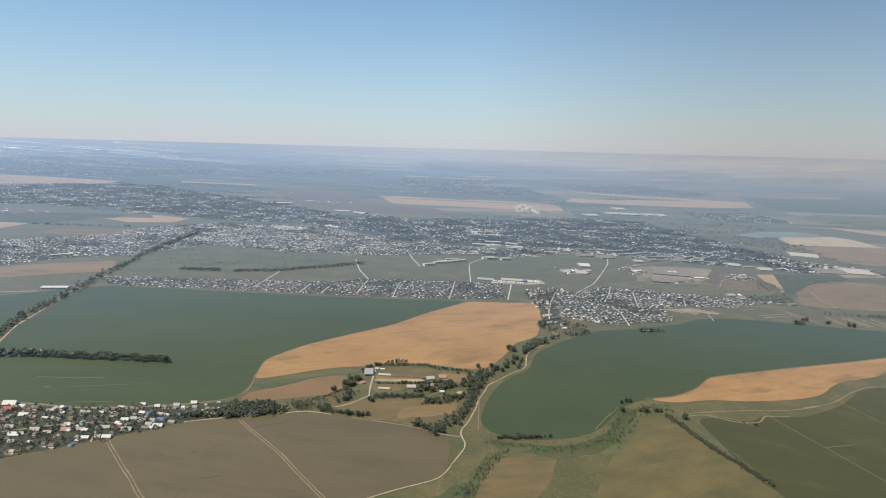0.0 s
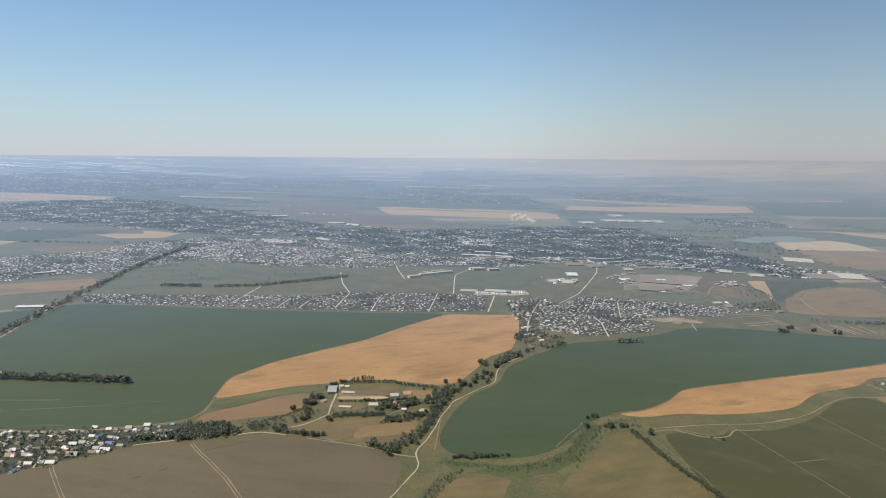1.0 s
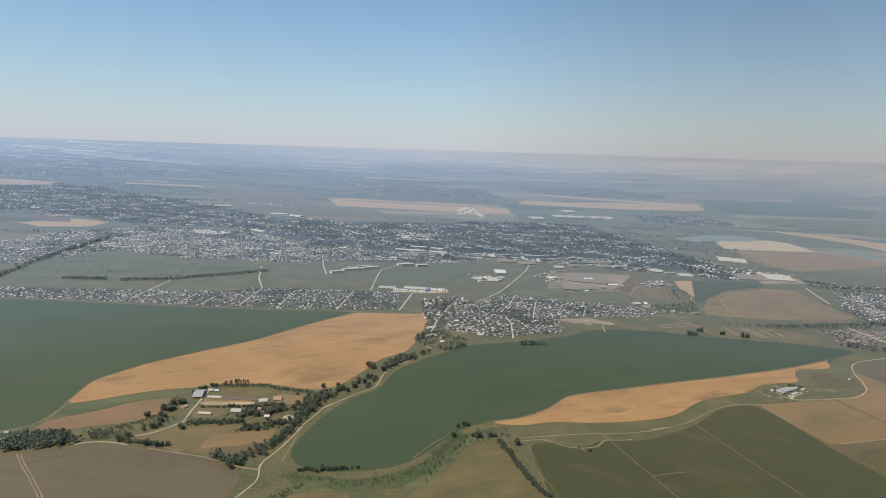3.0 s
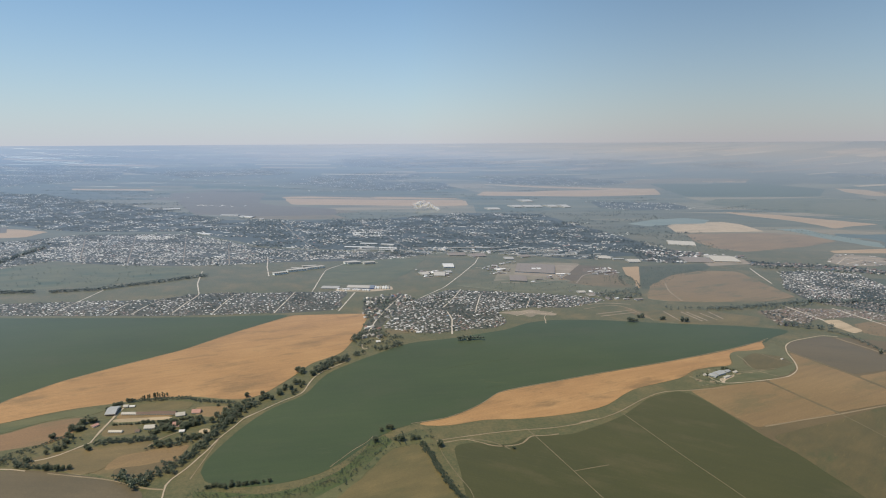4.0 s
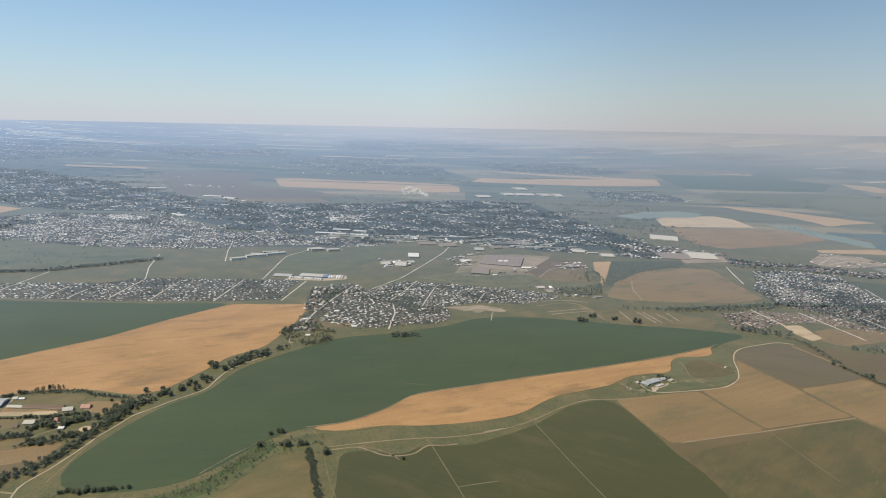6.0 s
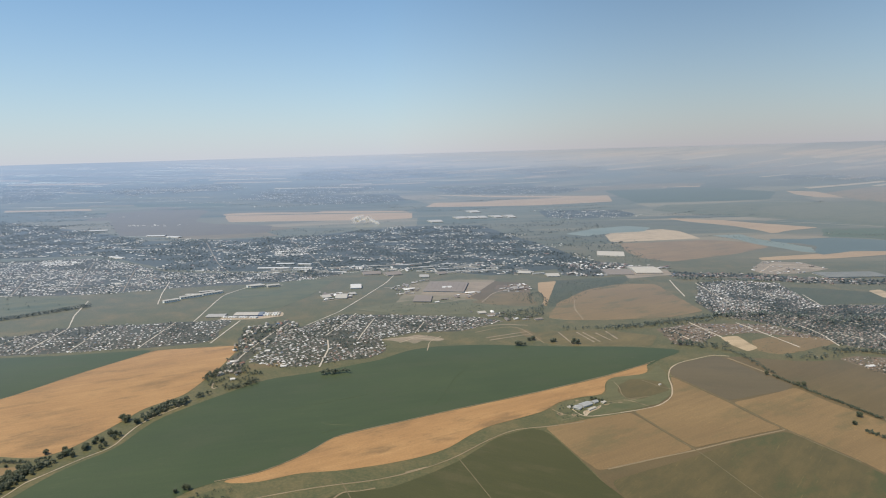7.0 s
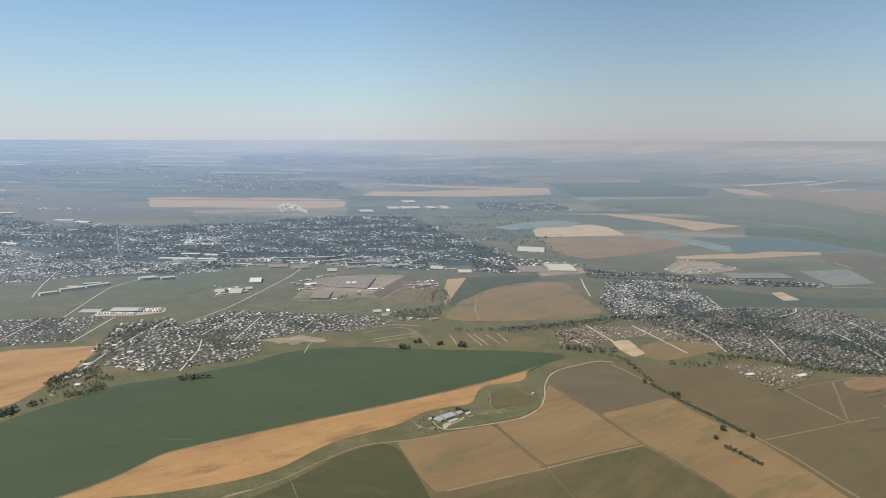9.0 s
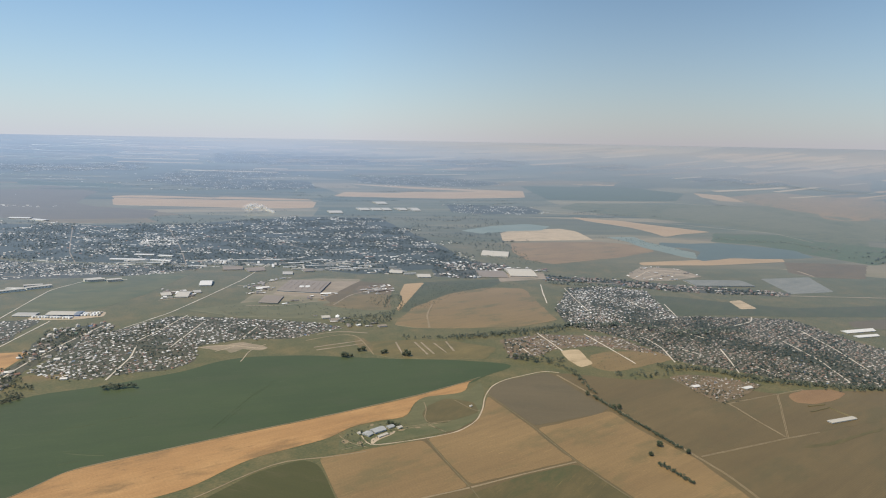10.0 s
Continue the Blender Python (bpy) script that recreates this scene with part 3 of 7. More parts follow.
def house_parts(long, wide, high, ridge, hip):
    """Walls with gables, and a roof with thickness and eaves, about the base."""
    l, w = long / 2, wide / 2
    i = l * hip
    walls = ([(-l, -w, 0), (l, -w, 0), (l, w, 0), (-l, w, 0), (-l, -w, high), (l, -w, high), (l, w, high), (-l, w, high), (-l + i, 0, high + ridge), (l - i, 0, high + ridge)],
             [(0, 1, 5, 4), (1, 2, 6, 5), (2, 3, 7, 6), (3, 0, 4, 7), (5, 6, 9), (7, 4, 8)])
    o, t = min(0.10 * wide, 0.4), min(0.05 * wide, 0.22)
    d = ridge * o / w
    top = [(-l - o, -w - o, high - d), (l + o, -w - o, high - d), (l + o, w + o, high - d), (-l - o, w + o, high - d), (-l - o + i, 0, high + ridge), (l + o - i, 0, high + ridge)]
    verts = [(x, y, z + t) for x, y, z in top] + [(x, y, z + 0.01) for x, y, z in top]
    faces = [(0, 1, 5, 4), (2, 3, 4, 5), (1, 2, 5), (3, 0, 4), (7, 6, 10, 11), (9, 8, 11, 10), (6, 7, 1, 0), (7, 8, 2, 1), (8, 9, 3, 2), (9, 6, 0, 3)]
    return walls, (verts, faces)


HOUSES = []
for long, wide, high, ridge, hip in ((5.2, 3.8, 1.7, 1.1, 0.02), (4.2, 3.6, 1.6, 1.2, 0.45), (6.2, 3.6, 1.6, 1.0, 0.02), (4.6, 4.2, 2.4, 1.2, 0.4), (3.0, 2.2, 1.2, 0.5, 0.02), (3.6, 2.6, 1.3, 0.3, 0.02)):
    made = []
    for kind, (v, f) in zip(("wall", "roof"), house_parts(long, wide, high, ridge, hip)):
        me = bpy.data.meshes.new(kind)
        me.from_pydata(v, [], f)
        me.materials.append(M[kind])
        made.append((kind, me, v, f))
    HOUSES.append(made)


def house(x, y, angle, kind, size, label, group, low=1.0):
    """A small house of its own, with its walls and roof."""
    top = tagged(new("shed" if kind > 3 else "house"), label, "shed" if kind > 3 else "house", group)
    top.matrix_basis = pose(x, y, ground_z(x, y), 0, 0, angle) @ Matrix.Diagonal((size, size, size * low, 1))
    for name, me, _, _ in HOUSES[kind]:
        ob = new(name, me)
        ob.parent = top


class Houses:
    """Houses of a far town, in one mesh of walls and one of roofs."""

    def __init__(self):
        self.v, self.f = {"wall": [], "roof": []}, {"wall": [], "roof": []}

    def add(self, x, y, angle, kind, size, long=1.0, sunk=0.0, low=1.0):
        m = pose(x, y, ground_z(x, y) - sunk * size, 0, 0, angle) @ Matrix.Diagonal((size * long, size, size * low / min(1.4, max(1.0, long)), 1))
        for name, _, v, f in HOUSES[kind]:
            base = len(self.v[name])
            self.v[name] += [tuple(m @ Vector(p)) for p in v]
            self.f[name] += [tuple(base + i for i in g) for g in (f[:4] if sunk and name == "roof" else f)]

    def done(self, label, tone="many"):
        if self.v["wall"]:
            top = tagged(raw("town_houses", self.v["wall"], self.f["wall"], M["wall_" + tone]), label, "houses", "", "stuff")
            ob = raw("roofs", self.v["roof"], self.f["roof"], M["roof_" + tone])
            ob.parent = top
            tagged(ob, "", "", "", "stuff")


# lanes that the houses keep clear of
LANES = [[(94.4, 532.0), (100, 569), (110, 610), (121, 649), (130, 678)], [(171, 620), (187, 661), (202, 709)], [(203, 601), (213, 646), (221, 680)], [(174, 609), (176, 575), (169.9, 523.2)], [(260, 616), (274, 659)],
         [(-161, 605), (-157, 653)], [(-138, 604), (-135, 640), (-126, 668)], [(-101, 601), (-98, 656), (-95, 690), (-112, 747), (-126, 825)], [(-61, 606), (-59, 656), (-56, 689)], [(-1, 604), (5, 660), (9, 700)], [(63, 611), (69, 647), (77, 696)],
         [(28, 699), (31, 780), (34, 834), (60, 888), (104, 890)], [(-35, 792), (-48, 860), (-59, 937)], [(150, 664), (183, 720), (210, 788), (246, 885), (275, 997)], [(-214, 618), (-207, 714)]]
LANES += [[(517, 582), (520, 549)], [(551, 613), (553, 578), (554, 554)], [(599, 603), (602, 572), (604, 543), (606, 512)], [(642, 835), (626, 785), (610, 732)], [(667, 811), (654, 743), (646, 692)], [(723, 755), (720, 722), (723, 695)], [(760, 717), (742, 663)],
          [(673, 548), (684, 528)], [(714, 543), (700, 508), (687, 479)], [(714, 495), (717, 468)], [(716, 629), (712, 597), (722, 576)], [(786, 618), (819, 632), (833, 650)], [(657, 584), (657, 554), (645, 511)], [(800, 560), (790, 500), (770, 445)], [(850, 590), (835, 530), (815, 470)]]
STREETS = list(([(-410, 1160), (-318, 918)], [(-324, 1157), (-241, 883)], [(-241, 1171), (-164, 873)], [(-142, 1057), (-103, 880)], [(-431, 1015), (-217, 1032), (-78, 968)], [(-325, 941), (-162, 918), (-23, 914)],
             [(-101, 1378), (-24, 1098), (14, 997)], [(66, 1403), (127, 1150), (163, 979)], [(-272, 1350), (-24, 1237), (233, 1258), (375, 1081)], [(-672, 1556), (-382, 1300)], [(-527, 924), (-581, 792)], [(-515, 1014), (-449, 781)], [(-583, 932), (-505, 713)]))


def off_lanes(poly):
    """A test whether a place is clear of the lanes that cross a quarter."""
    x0, x1, y0, y1 = min(p[0] for p in poly), max(p[0] for p in poly), min(p[1] for p in poly), max(p[1] for p in poly)
    near = [(a, b, wide) for lines, wide in ((LANES, 1.9), (STREETS, 2.6)) for line in lines for a, b in zip(line, line[1:])
            if max(a[0], b[0]) > x0 - 5 and min(a[0], b[0]) < x1 + 5 and max(a[1], b[1]) > y0 - 5 and min(a[1], b[1]) < y1 + 5]

    def clear(x, y):
        for (ax, ay), (bx, by), wide in near:
            u, v = bx - ax, by - ay
            k = min(1.0, max(0.0, ((x - ax) * u + (y - ay) * v) / (u * u + v * v)))
            if (ax + k * u - x) ** 2 + (ay + k * v - y) ** 2 < wide * wide:
                return False
        return True
    return clear


def district(poly, angle, label, gap=(7.5, 9.0), fill=0.8, trees=0.5, size=1.0, tall=(3.0, 6.0), single=0, clumps=4, patchy=0.25, tone="many", far=False, sheds=0.6, cheap=False, fringe=0.0, low=1.0):
    """A quarter of houses in rows along its lanes, with garden trees. single: how many houses stand as things of their own."""
    c, s = math.cos(radians(angle)), math.sin(radians(angle))
    us = [x * c + y * s for x, y in poly]
    vs = [-x * s + y * c for x, y in poly]
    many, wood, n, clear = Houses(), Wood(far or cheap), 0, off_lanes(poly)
    us, vs = us + [min(us) - fringe, max(us) + fringe], vs + [min(vs) - fringe, max(vs) + fringe]
    v, row = min(vs), 0
    while v < max(vs):
        u = min(us) + rng.uniform(0, gap[0])
        while u < max(us):
            x, y = u * c - v * s, u * s + v * c
            edge = noise.noise_vector(Vector((x, y, 5)) / 30) * gap[0] * 1.5 + noise.noise_vector(Vector((x, y, 2)) / 90) * fringe
            if inside(poly, x + edge.x, y + edge.y) and clear(x, y):
                dense = noise.noise(Vector((x, y, 0)) / 45) > (-0.55 + patchy if not far else rng.uniform(-0.6, 0.35) + patchy * 0.5)
                grove = noise.noise(Vector((x, y, 9)) / 55) + 0.5 * noise.noise(Vector((x, y, 3)) / 20)
                green = trees * max(0.1, 1 + 2.6 * grove)
                if dense and rng.random() < fill * min(1.0, max(0.25, 1.35 - 2.2 * grove)):
                    hx, hy = x + rng.gauss(0, 0.9), y + rng.gauss(0, 0.9)
                    turned = angle + (rng.choice((0, 0, 90)) if not far else 0) + rng.gauss(0, 3)
                    kind, big = rng.choice((0, 0, 1, 1, 2, 3)), size * rng.uniform(0.8, 1.2)
                    if n < single:
                        house(hx, hy, turned, kind, big, "small village house with a sheet metal roof", "village houses", low)
                        n += 1
                    else:
                        many.add(hx, hy, turned, kind, big, (rng.uniform(1.1, 1.7) if rng.random() < 0.93 else rng.uniform(2.5, 5.0)) if far else 1.0, 0.8 if far else 0.0, low)
                    if rng.random() < sheds:
                        many.add(hx + rng.uniform(-3, 3) * size, hy + rng.choice((-1, 1)) * rng.uniform(3, 4.2) * size, turned, rng.choice((4, 5)), size * rng.uniform(0.7, 1.1), 1.0, 0.0, low)
                if rng.random() < green:
                    for _ in range(rng.choice((1, 1, 2, 3))):
                        wood.add(x + rng.uniform(-4, 4), y + rng.uniform(-5, 5), rng.uniform(*tall), clumps)
            u += gap[0] * rng.uniform(0.85, 1.25)
        row += 1
        v += gap[1] * (1.35 if row % 2 else 0.85)
    many.done(label, tone)
    wood.done("garden trees among the houses", "garden_trees")


def building(name, corners, high, roof, wall, label, pitch=0.12, windows=0):
    """A long building whose front edge runs from a to b and which reaches back to c."""
    a, b, c = corners
    d = Vector((b[0] - a[0], b[1] - a[1]))
    long = d.length
    deep = max(1.3, abs((c[0] - a[0]) * d.y - (c[1] - a[1]) * d.x) / long)
    angle = math.degrees(math.atan2(d.y, d.x))
    mid = Vector(((a[0] + b[0]) / 2, (a[1] + b[1]) / 2)) + Vector((-d.y, d.x)).normalized() * deep / 2
    top = tagged(new(name), label, "building", "")
    top.matrix_basis = pose(mid.x, mid.y, ground_z(mid.x, mid.y), 0, 0, angle)
    for kind, material, (v, f) in zip(("wall", "roof"), (wall, roof), house_parts(long, deep, high, deep * pitch, 0.01)):
        ob = raw(kind, v, f, M[material])
        ob.parent = top
        wall_part = ob if kind == "wall" else wall_part
    for i in range(windows):
        bm = bmesh.new()
        x = -long / 2 + long * (i + 0.5) / windows
        bmesh.ops.create_cube(bm, size=1, matrix=Matrix.Translation((x, -deep / 2, high * 0.6)) @ Matrix.Diagonal((long / windows * 0.4, 0.16, high * 0.28, 1)))
        part("window", bm, M["dark_glass"], wall_part)
    return top


def scrub(poly, count, low, high, label, clumps=3):
    w, xs, ys = Wood(), [p[0] for p in poly], [p[1] for p in poly]
    for _ in range(count * 3):
        x, y = rng.uniform(min(xs), max(xs)), rng.uniform(min(ys), max(ys))
        if w.n < count and inside(poly, x, y):
            w.add(x, y, rng.uniform(low, high), clumps)
    w.done(label, "scrub")


# ---- the plain ----
verts, faces = [(150, -40, 0)], []
RINGS = [60, 150, 300, 500, 800, 1200, 1600, 2000] + [2000 + 2650 * i / 30 for i in range(1, 31)]
SEG = 180
for r in RINGS:
    for k in range(SEG):
        x, y = 150 + r * math.cos(2 * math.pi * k / SEG), -40 + r * math.sin(2 * math.pi * k / SEG)
        verts.append((x, y, ground_z(x, y)))
faces += [(0, 1 + k, 1 + (k + 1) % SEG) for k in range(SEG)]
for j in range(len(RINGS) - 1):
    for k in range(SEG):
        p, q = 1 + j * SEG, 1 + (j + 1) * SEG
        faces.append((p + k, q + k, q + (k + 1) % SEG, p + (k + 1) % SEG))
tagged(raw("ground", verts, faces, M["plain"], True), "wide dry plain of rough grass and far fields", "ground", "", "structure")

# ---- fields ----
field("crop_field", [(-342.9, 398.5), (-354.7, 437.8), (-360.8, 483.2), (-379, 590), (-360, 597), (-294.8, 596.1), (-211.6, 593.6), (-140.4, 591.5), (-57.6, 591.6), (19.0, 598.3), (-21.7, 542.3), (-56.9, 486.9), (-88.2, 455.0), (-119.5, 420.0), (-141.0, 382.0), (-139.0, 339.4), (-138.9, 309.1), (-145.6, 303.7), (-166.5, 295.3), (-196.6, 287.9), (-227.3, 283.9), (-251.9, 287.3), (-270.7, 286.3), (-313.2, 282.7)],
      M["crop"], 0.16, "broad field of young green crop")
field("crop_field", [(-463, 514), (-430, 535), (-398, 566), (-386, 585), (-376.3, 497.0), (-362.1, 428.3), (-338.3, 339.9)], M["crop"], 0.3, "green crop field behind a tree belt")
field("wheat_field", [(-139.0, 339.4), (-141.0, 382.0), (-119.5, 420.0), (-88.2, 455.0), (-56.9, 486.9), (-21.7, 542.3), (18.8, 595.7), (94.7, 599.4), (85.1, 523.6), (72.5, 472.1), (50.7, 448.7), (39.0, 416.6), (24.1, 384.8), (9.7, 376.8), (-21.2, 385.6), (-50.4, 384.5), (-66.3, 376.1), (-82.0, 371.7), (-100.8, 363.3), (-121.4, 349.2)],
      M["wheat"], 0.22, "ripe golden wheat field")
field("grass_strip", [(-138.2, 336.3), (-114.3, 352.3), (-85.5, 367.6), (-67.4, 367.4), (-75.4, 357.0), (-84.0, 357.1), (-98.4, 349.7), (-117.3, 331.2), (-136.8, 314.1)], M["grass"], 0.25, "green grass strip beside the wheat")
field("bare_field", [(-137.3, 303.7), (-135.5, 317.1), (-116.9, 329.2), (-98.0, 347.5), (-83.5, 353.7), (-75.0, 353.6), (-75.5, 327.7), (-82.3, 319.0), (-105.7, 310.7), (-121.2, 302.6)], M["earth"], 0.2, "bare red-brown earth field")
field("fallow_field", [(-226.6, 217.7), (-215.3, 225.7), (-200.8, 234.4), (-188.1, 243.3), (-168.1, 258.3), (-148.5, 272.2), (-124.4, 276.8), (-106.6, 283.4), (-87.9, 289.4), (-67.5, 286.4), (-47.1, 280.2), (-27.3, 272.6), (-17.6, 266.7), (-10.4, 262.3), (-10.1, 251.1), (-11.6, 225.8), (-13.5, 216.5), (-20.6, 211.1), (-36.3, 203.2), (-48.8, 196.4), (-65.6, 160.8), (-151.4, 100.7), (-230.8, 122.6), (-273.5, 181.0)],
      M["fallow"], 0.2, "grey-brown fallow field")
field("dry_meadow", [(-88.8, 294.4), (-68.1, 291.3), (-43.9, 282.1), (-24.1, 274.5), (-11.0, 278.8), (-5.2, 293.2), (-3.4, 314.9), (-35.1, 309.7), (-60.2, 313.7), (-76.9, 306.3)], M["dry_grass"], 0.15, "dry grass meadow below the farmyard", wobble=3.0)
field("crop_field", [(11.4, 270.6), (7.3, 288.6), (12.7, 303.2), (17.4, 324.4), (26.2, 348.1), (40.4, 370.8), (53.9, 381.8), (57.7, 402.8), (63.9, 425.7), (90.5, 458.3), (128.6, 498.9), (169.3, 510.4), (202.6, 526.7)] + [(225.6, 537.3), (237.6, 550.7), (254.2, 563.1), (276.0, 568.2), (318.7, 566.6), (367, 555), (395, 548), (444, 541), (482, 529), (498, 521), (481, 509), (455, 495)]
      + [(453, 485), (425, 478), (402.9, 466.3), (339.9, 439.7), (269.7, 414.4), (216.3, 393.6), (185.1, 381.2), (174.3, 364.6), (160.9, 351.2), (144.8, 338.8), (122.2, 332.7), (112.6, 327.6), (102.4, 318.1), (97.5, 307.3), (86.8, 294.1), (81.3, 281.0), (73.1, 272.5), (62.2, 267.5), (46.0, 263.7), (22.2, 260.0)],
      M["crop"], 0.16, "long field of green crop beside the wheat")
field("wheat_field", [(122.1, 331.9), (144.7, 338.0), (160.8, 350.2), (174.1, 363.6), (184.9, 380.2), (216.0, 392.5), (269.3, 413.1), (339.2, 438.4), (402.1, 464.7), (424, 476)] + [(429, 479), (457, 494), (443, 486), (441, 474), (435, 465), (416.3, 462.1), (401.9, 461.7), (392.0, 446.9), (386.8, 431.6), (382.6, 425.5), (365.6, 424.1), (344.8, 417.1), (338.4, 411.0), (335.3, 403.1), (325.6, 399.7)] + [(303.7, 389.7), (288.4, 383.9), (270.5, 369.9), (257.2, 355.6), (246.9, 348.6), (221.6, 340.1), (190.9, 335.0), (165.9, 335.8), (147.1, 327.8), (131.6, 328.0)],
      M["wheat"], 0.22, "curved golden wheat strip between green fields")
field("pasture", [(111.8, 299.9), (126.4, 303.9), (129.5, 293.2), (133.3, 273.7), (138.8, 255.9), (143.5, 238.3), (157.8, 175.3), (106.6, 128.3), (56.2, 200.4), (73.2, 238.6), (82.7, 254.5), (96.3, 270.3), (105.4, 292.9)], M["sward"], 0.2, "olive-brown dry pasture", wobble=8.0)
field("crop_field", [(144.2, 302.7), (161.0, 305.2), (177.9, 298.3), (189.0, 310.8), (216.4, 310.6), (238.0, 322.7), (259.7, 336.8), (289.1, 365.7), (314.2, 375.8), (321.9, 370.0), (329.0, 334.3), (332.6, 302.1), (343.2, 261.5), (349.1, 228.4), (353.9, 188.9), (151.3, 175.8), (145.2, 240.7)], M["crop_dark"], 0.14, "dark green crop field crossed by tracks")
field("ploughed_land", [(322.9, 376.7), (389.0, 391.0), (428.5, 410.0), (451, 457), (474, 487), (516, 501), (557, 485), (586, 472), (619, 474), (684, 430), (784, 424), (886, 397), (621, 205), (495, 240), (349, 170), (330, 330)], M["tan_dark"], 0.04, "bare brown soil between ploughed fields")
field("ploughed_field", [(322.9, 376.7), (341.5, 379.7), (352.2, 383.4), (370.3, 386.9), (389.0, 390.6), (395.1, 360.9), (401.9, 330.4), (372.3, 322.2), (335.7, 313.0), (330.7, 329.9), (326.7, 354.5)], M["tan"], 0.2, "brown ploughed field with drill rows")
field("ploughed_field", [(392.0, 392.6), (409.3, 397.6), (428.2, 410.0), (442.4, 435.1), (451, 456), (458.4, 427.9), (464.6, 398.6), (471.5, 357.6), (474.3, 350.5), (436.1, 341.0), (404.7, 332.4), (397.1, 362.1)], M["tan"], 0.24, "tan ploughed field inside a road bend")
field("crop_field", [(337.4, 300.8), (393.6, 320.0)] + [(434.5, 336.7), (474.6, 346.2), (479.6, 327.8), (487.8, 303.8), (495.8, 249.9)] + [(348.6, 167.8), (343.1, 228.9), (340.0, 260.0)], M["olive"], 0.22, "thin olive-green crop field")
field("ploughed_field", [(453, 461), (458, 472), (474, 486), (516, 501), (521, 489), (526, 452), (535, 423), (522, 413), (492.7, 406.7), (468.3, 400.8), (461.1, 429.6)], M["fallow"], 0.2, "grey-brown ploughed field")
field("ploughed_field", [(468.2, 397.2), (491.2, 403.1), (533, 418), (537, 386), (552.0, 339.7), (554.2, 293.3), (553.6, 244.5), (498.5, 253.8), (490.0, 304.6), (476.4, 350.2)], M["tan"], 0.22, "tan ploughed strip along a hedge")
field("ploughed_field", [(528, 497), (557, 485), (586, 472), (619, 474), (621, 430), (632, 418), (682, 428), (635, 360), (558, 346), (547, 387), (538, 444)], M["tan_dark"], 0.2, "brown ploughed field behind a hedge")
field("ploughed_field", [(633, 356), (660, 360), (727, 371), (886, 396), (621.0, 204.3), (560.6, 292.3), (557.2, 339.6)], M["tan_dark"], 0.18, "wide brown ploughed field")
field("ploughed_field", [(637, 360), (686, 429), (712, 434), (784, 424), (890, 399), (893, 401), (731, 374)], M["tan_dark"], 0.16, "brown ploughed land beside old foundations")
field("ploughed_field", [(409, 654), (442, 722), (501, 790), (563, 822), (609, 812), (600, 735), (592, 656), (540, 636), (470, 636), (436, 640)], M["weedy"], 0.3, "three-cornered tan field", wobble=4.0)
strip("field_track", [(445, 640), (452, 690), (468, 735)], 1.6, M["track"], 0.9, "worn track across a tan field")
field("wheat_field", [(482, 854), (454, 848), (439, 793), (437, 761), (423, 719), (424, 709)], M["stubble"], 0.4, "narrow strip of pale straw")
field("works_ground", [(247, 741), (280, 872), (342, 890), (400, 881), (373, 771), (336, 737)], M["dusty_grass"], 0.08, "dry ground of a walled works", "ground", wobble=4.0)
field("yard_ground", [(337, 762), (361, 837), (383, 838), (364, 763)], M["weedy"], 0.14, "empty tan works yard", "yard", wobble=2.0)
field("orchard_ground", [(481, 859), (608, 874), (564, 818), (466, 703), (425, 705)], M["meadow"], 0.08, "grey-green overgrown orchard land", "ground", wobble=4.0)
field("yard_ground", [(285, 799), (303, 854), (369, 869), (393, 868), (354, 769), (343, 778)], M["paving"], 0.15, "dusty factory yard", "yard")
field("yard_ground", [(357, 742), (381, 796), (434, 832), (417, 730), (385, 727)], M["dry_grass"], 0.15, "dry waste ground", "yard")
field("yard_ground", [(226, 597), (236, 603), (246, 602), (257, 608), (265, 611), (270, 604), (279, 600), (288, 591), (281, 583), (272, 588), (264, 590), (257, 578), (251, 589), (243, 588), (235, 594)], M["paving"], 0.15, "bare sandy ground at the village edge", "yard", step=4, wobble=2.5)
for line in ([(224.0, 597.0), (249.7, 602.6), (284.6, 587.5)], [(241.8, 585.6), (259.6, 599.9), (271.6, 605.4)], [(265.2, 556.1), (270.4, 582.6), (284.2, 600.8)]):
    strip("field_track", line, 0.7, M["dirt"], 0.4, "pale sandy track", step=4, wobble=1.5)
field("yard_ground", [(602, 906), (680, 921), (665, 872), (590, 856)], M["paving"], 0.15, "pale industrial yard", "yard")
field("wheat_field", [(-191, 2039), (-138, 2084), (87, 2050), (107, 2088), (358, 2052), (382, 1989), (367, 1810), (271, 1780), (-130, 1798)], M["stubble"], 0.5, "far field of cut straw")
field("wheat_field", [(438, 2151), (490, 2300), (667, 2290), (714, 2332), (1179, 2401), (1115, 2193), (835, 2138)], M["stubble"], 0.5, "far field of cut straw")
field("wheat_field", [(748, 1343), (789, 1391), (921, 1428), (943, 1382), (923, 1253), (753, 1232), (717, 1231)], M["sand"], 0.4, "pale bare field near the lake")
field("ploughed_field", [(727, 1209), (924, 1230), (986, 1181), (984, 1113), (877, 1047), (723, 985), (690, 1026), (694, 1110)], M["tan"], 0.3, "tan field near the lake")
field("wheat_field", [(883, 998), (1031, 1023), (1075, 1052), (1195, 1028), (1177, 1000), (1006, 970), (874, 972)], M["stubble"], 0.3, "pale bank beside the lake")
field("crop_field", [(766, 762), (802, 753), (842, 726), (918, 686), (1095, 688), (1035, 634), (884, 646), (804, 662), (744, 662), (749, 712)], M["meadow"], 0.3, "dark green field behind the village")
field("sand_patch", [(551, 554), (571, 557), (567, 516), (552, 509), (548, 525)], M["sand"], 0.2, "bare sandy patch beside the village", wobble=3.0)
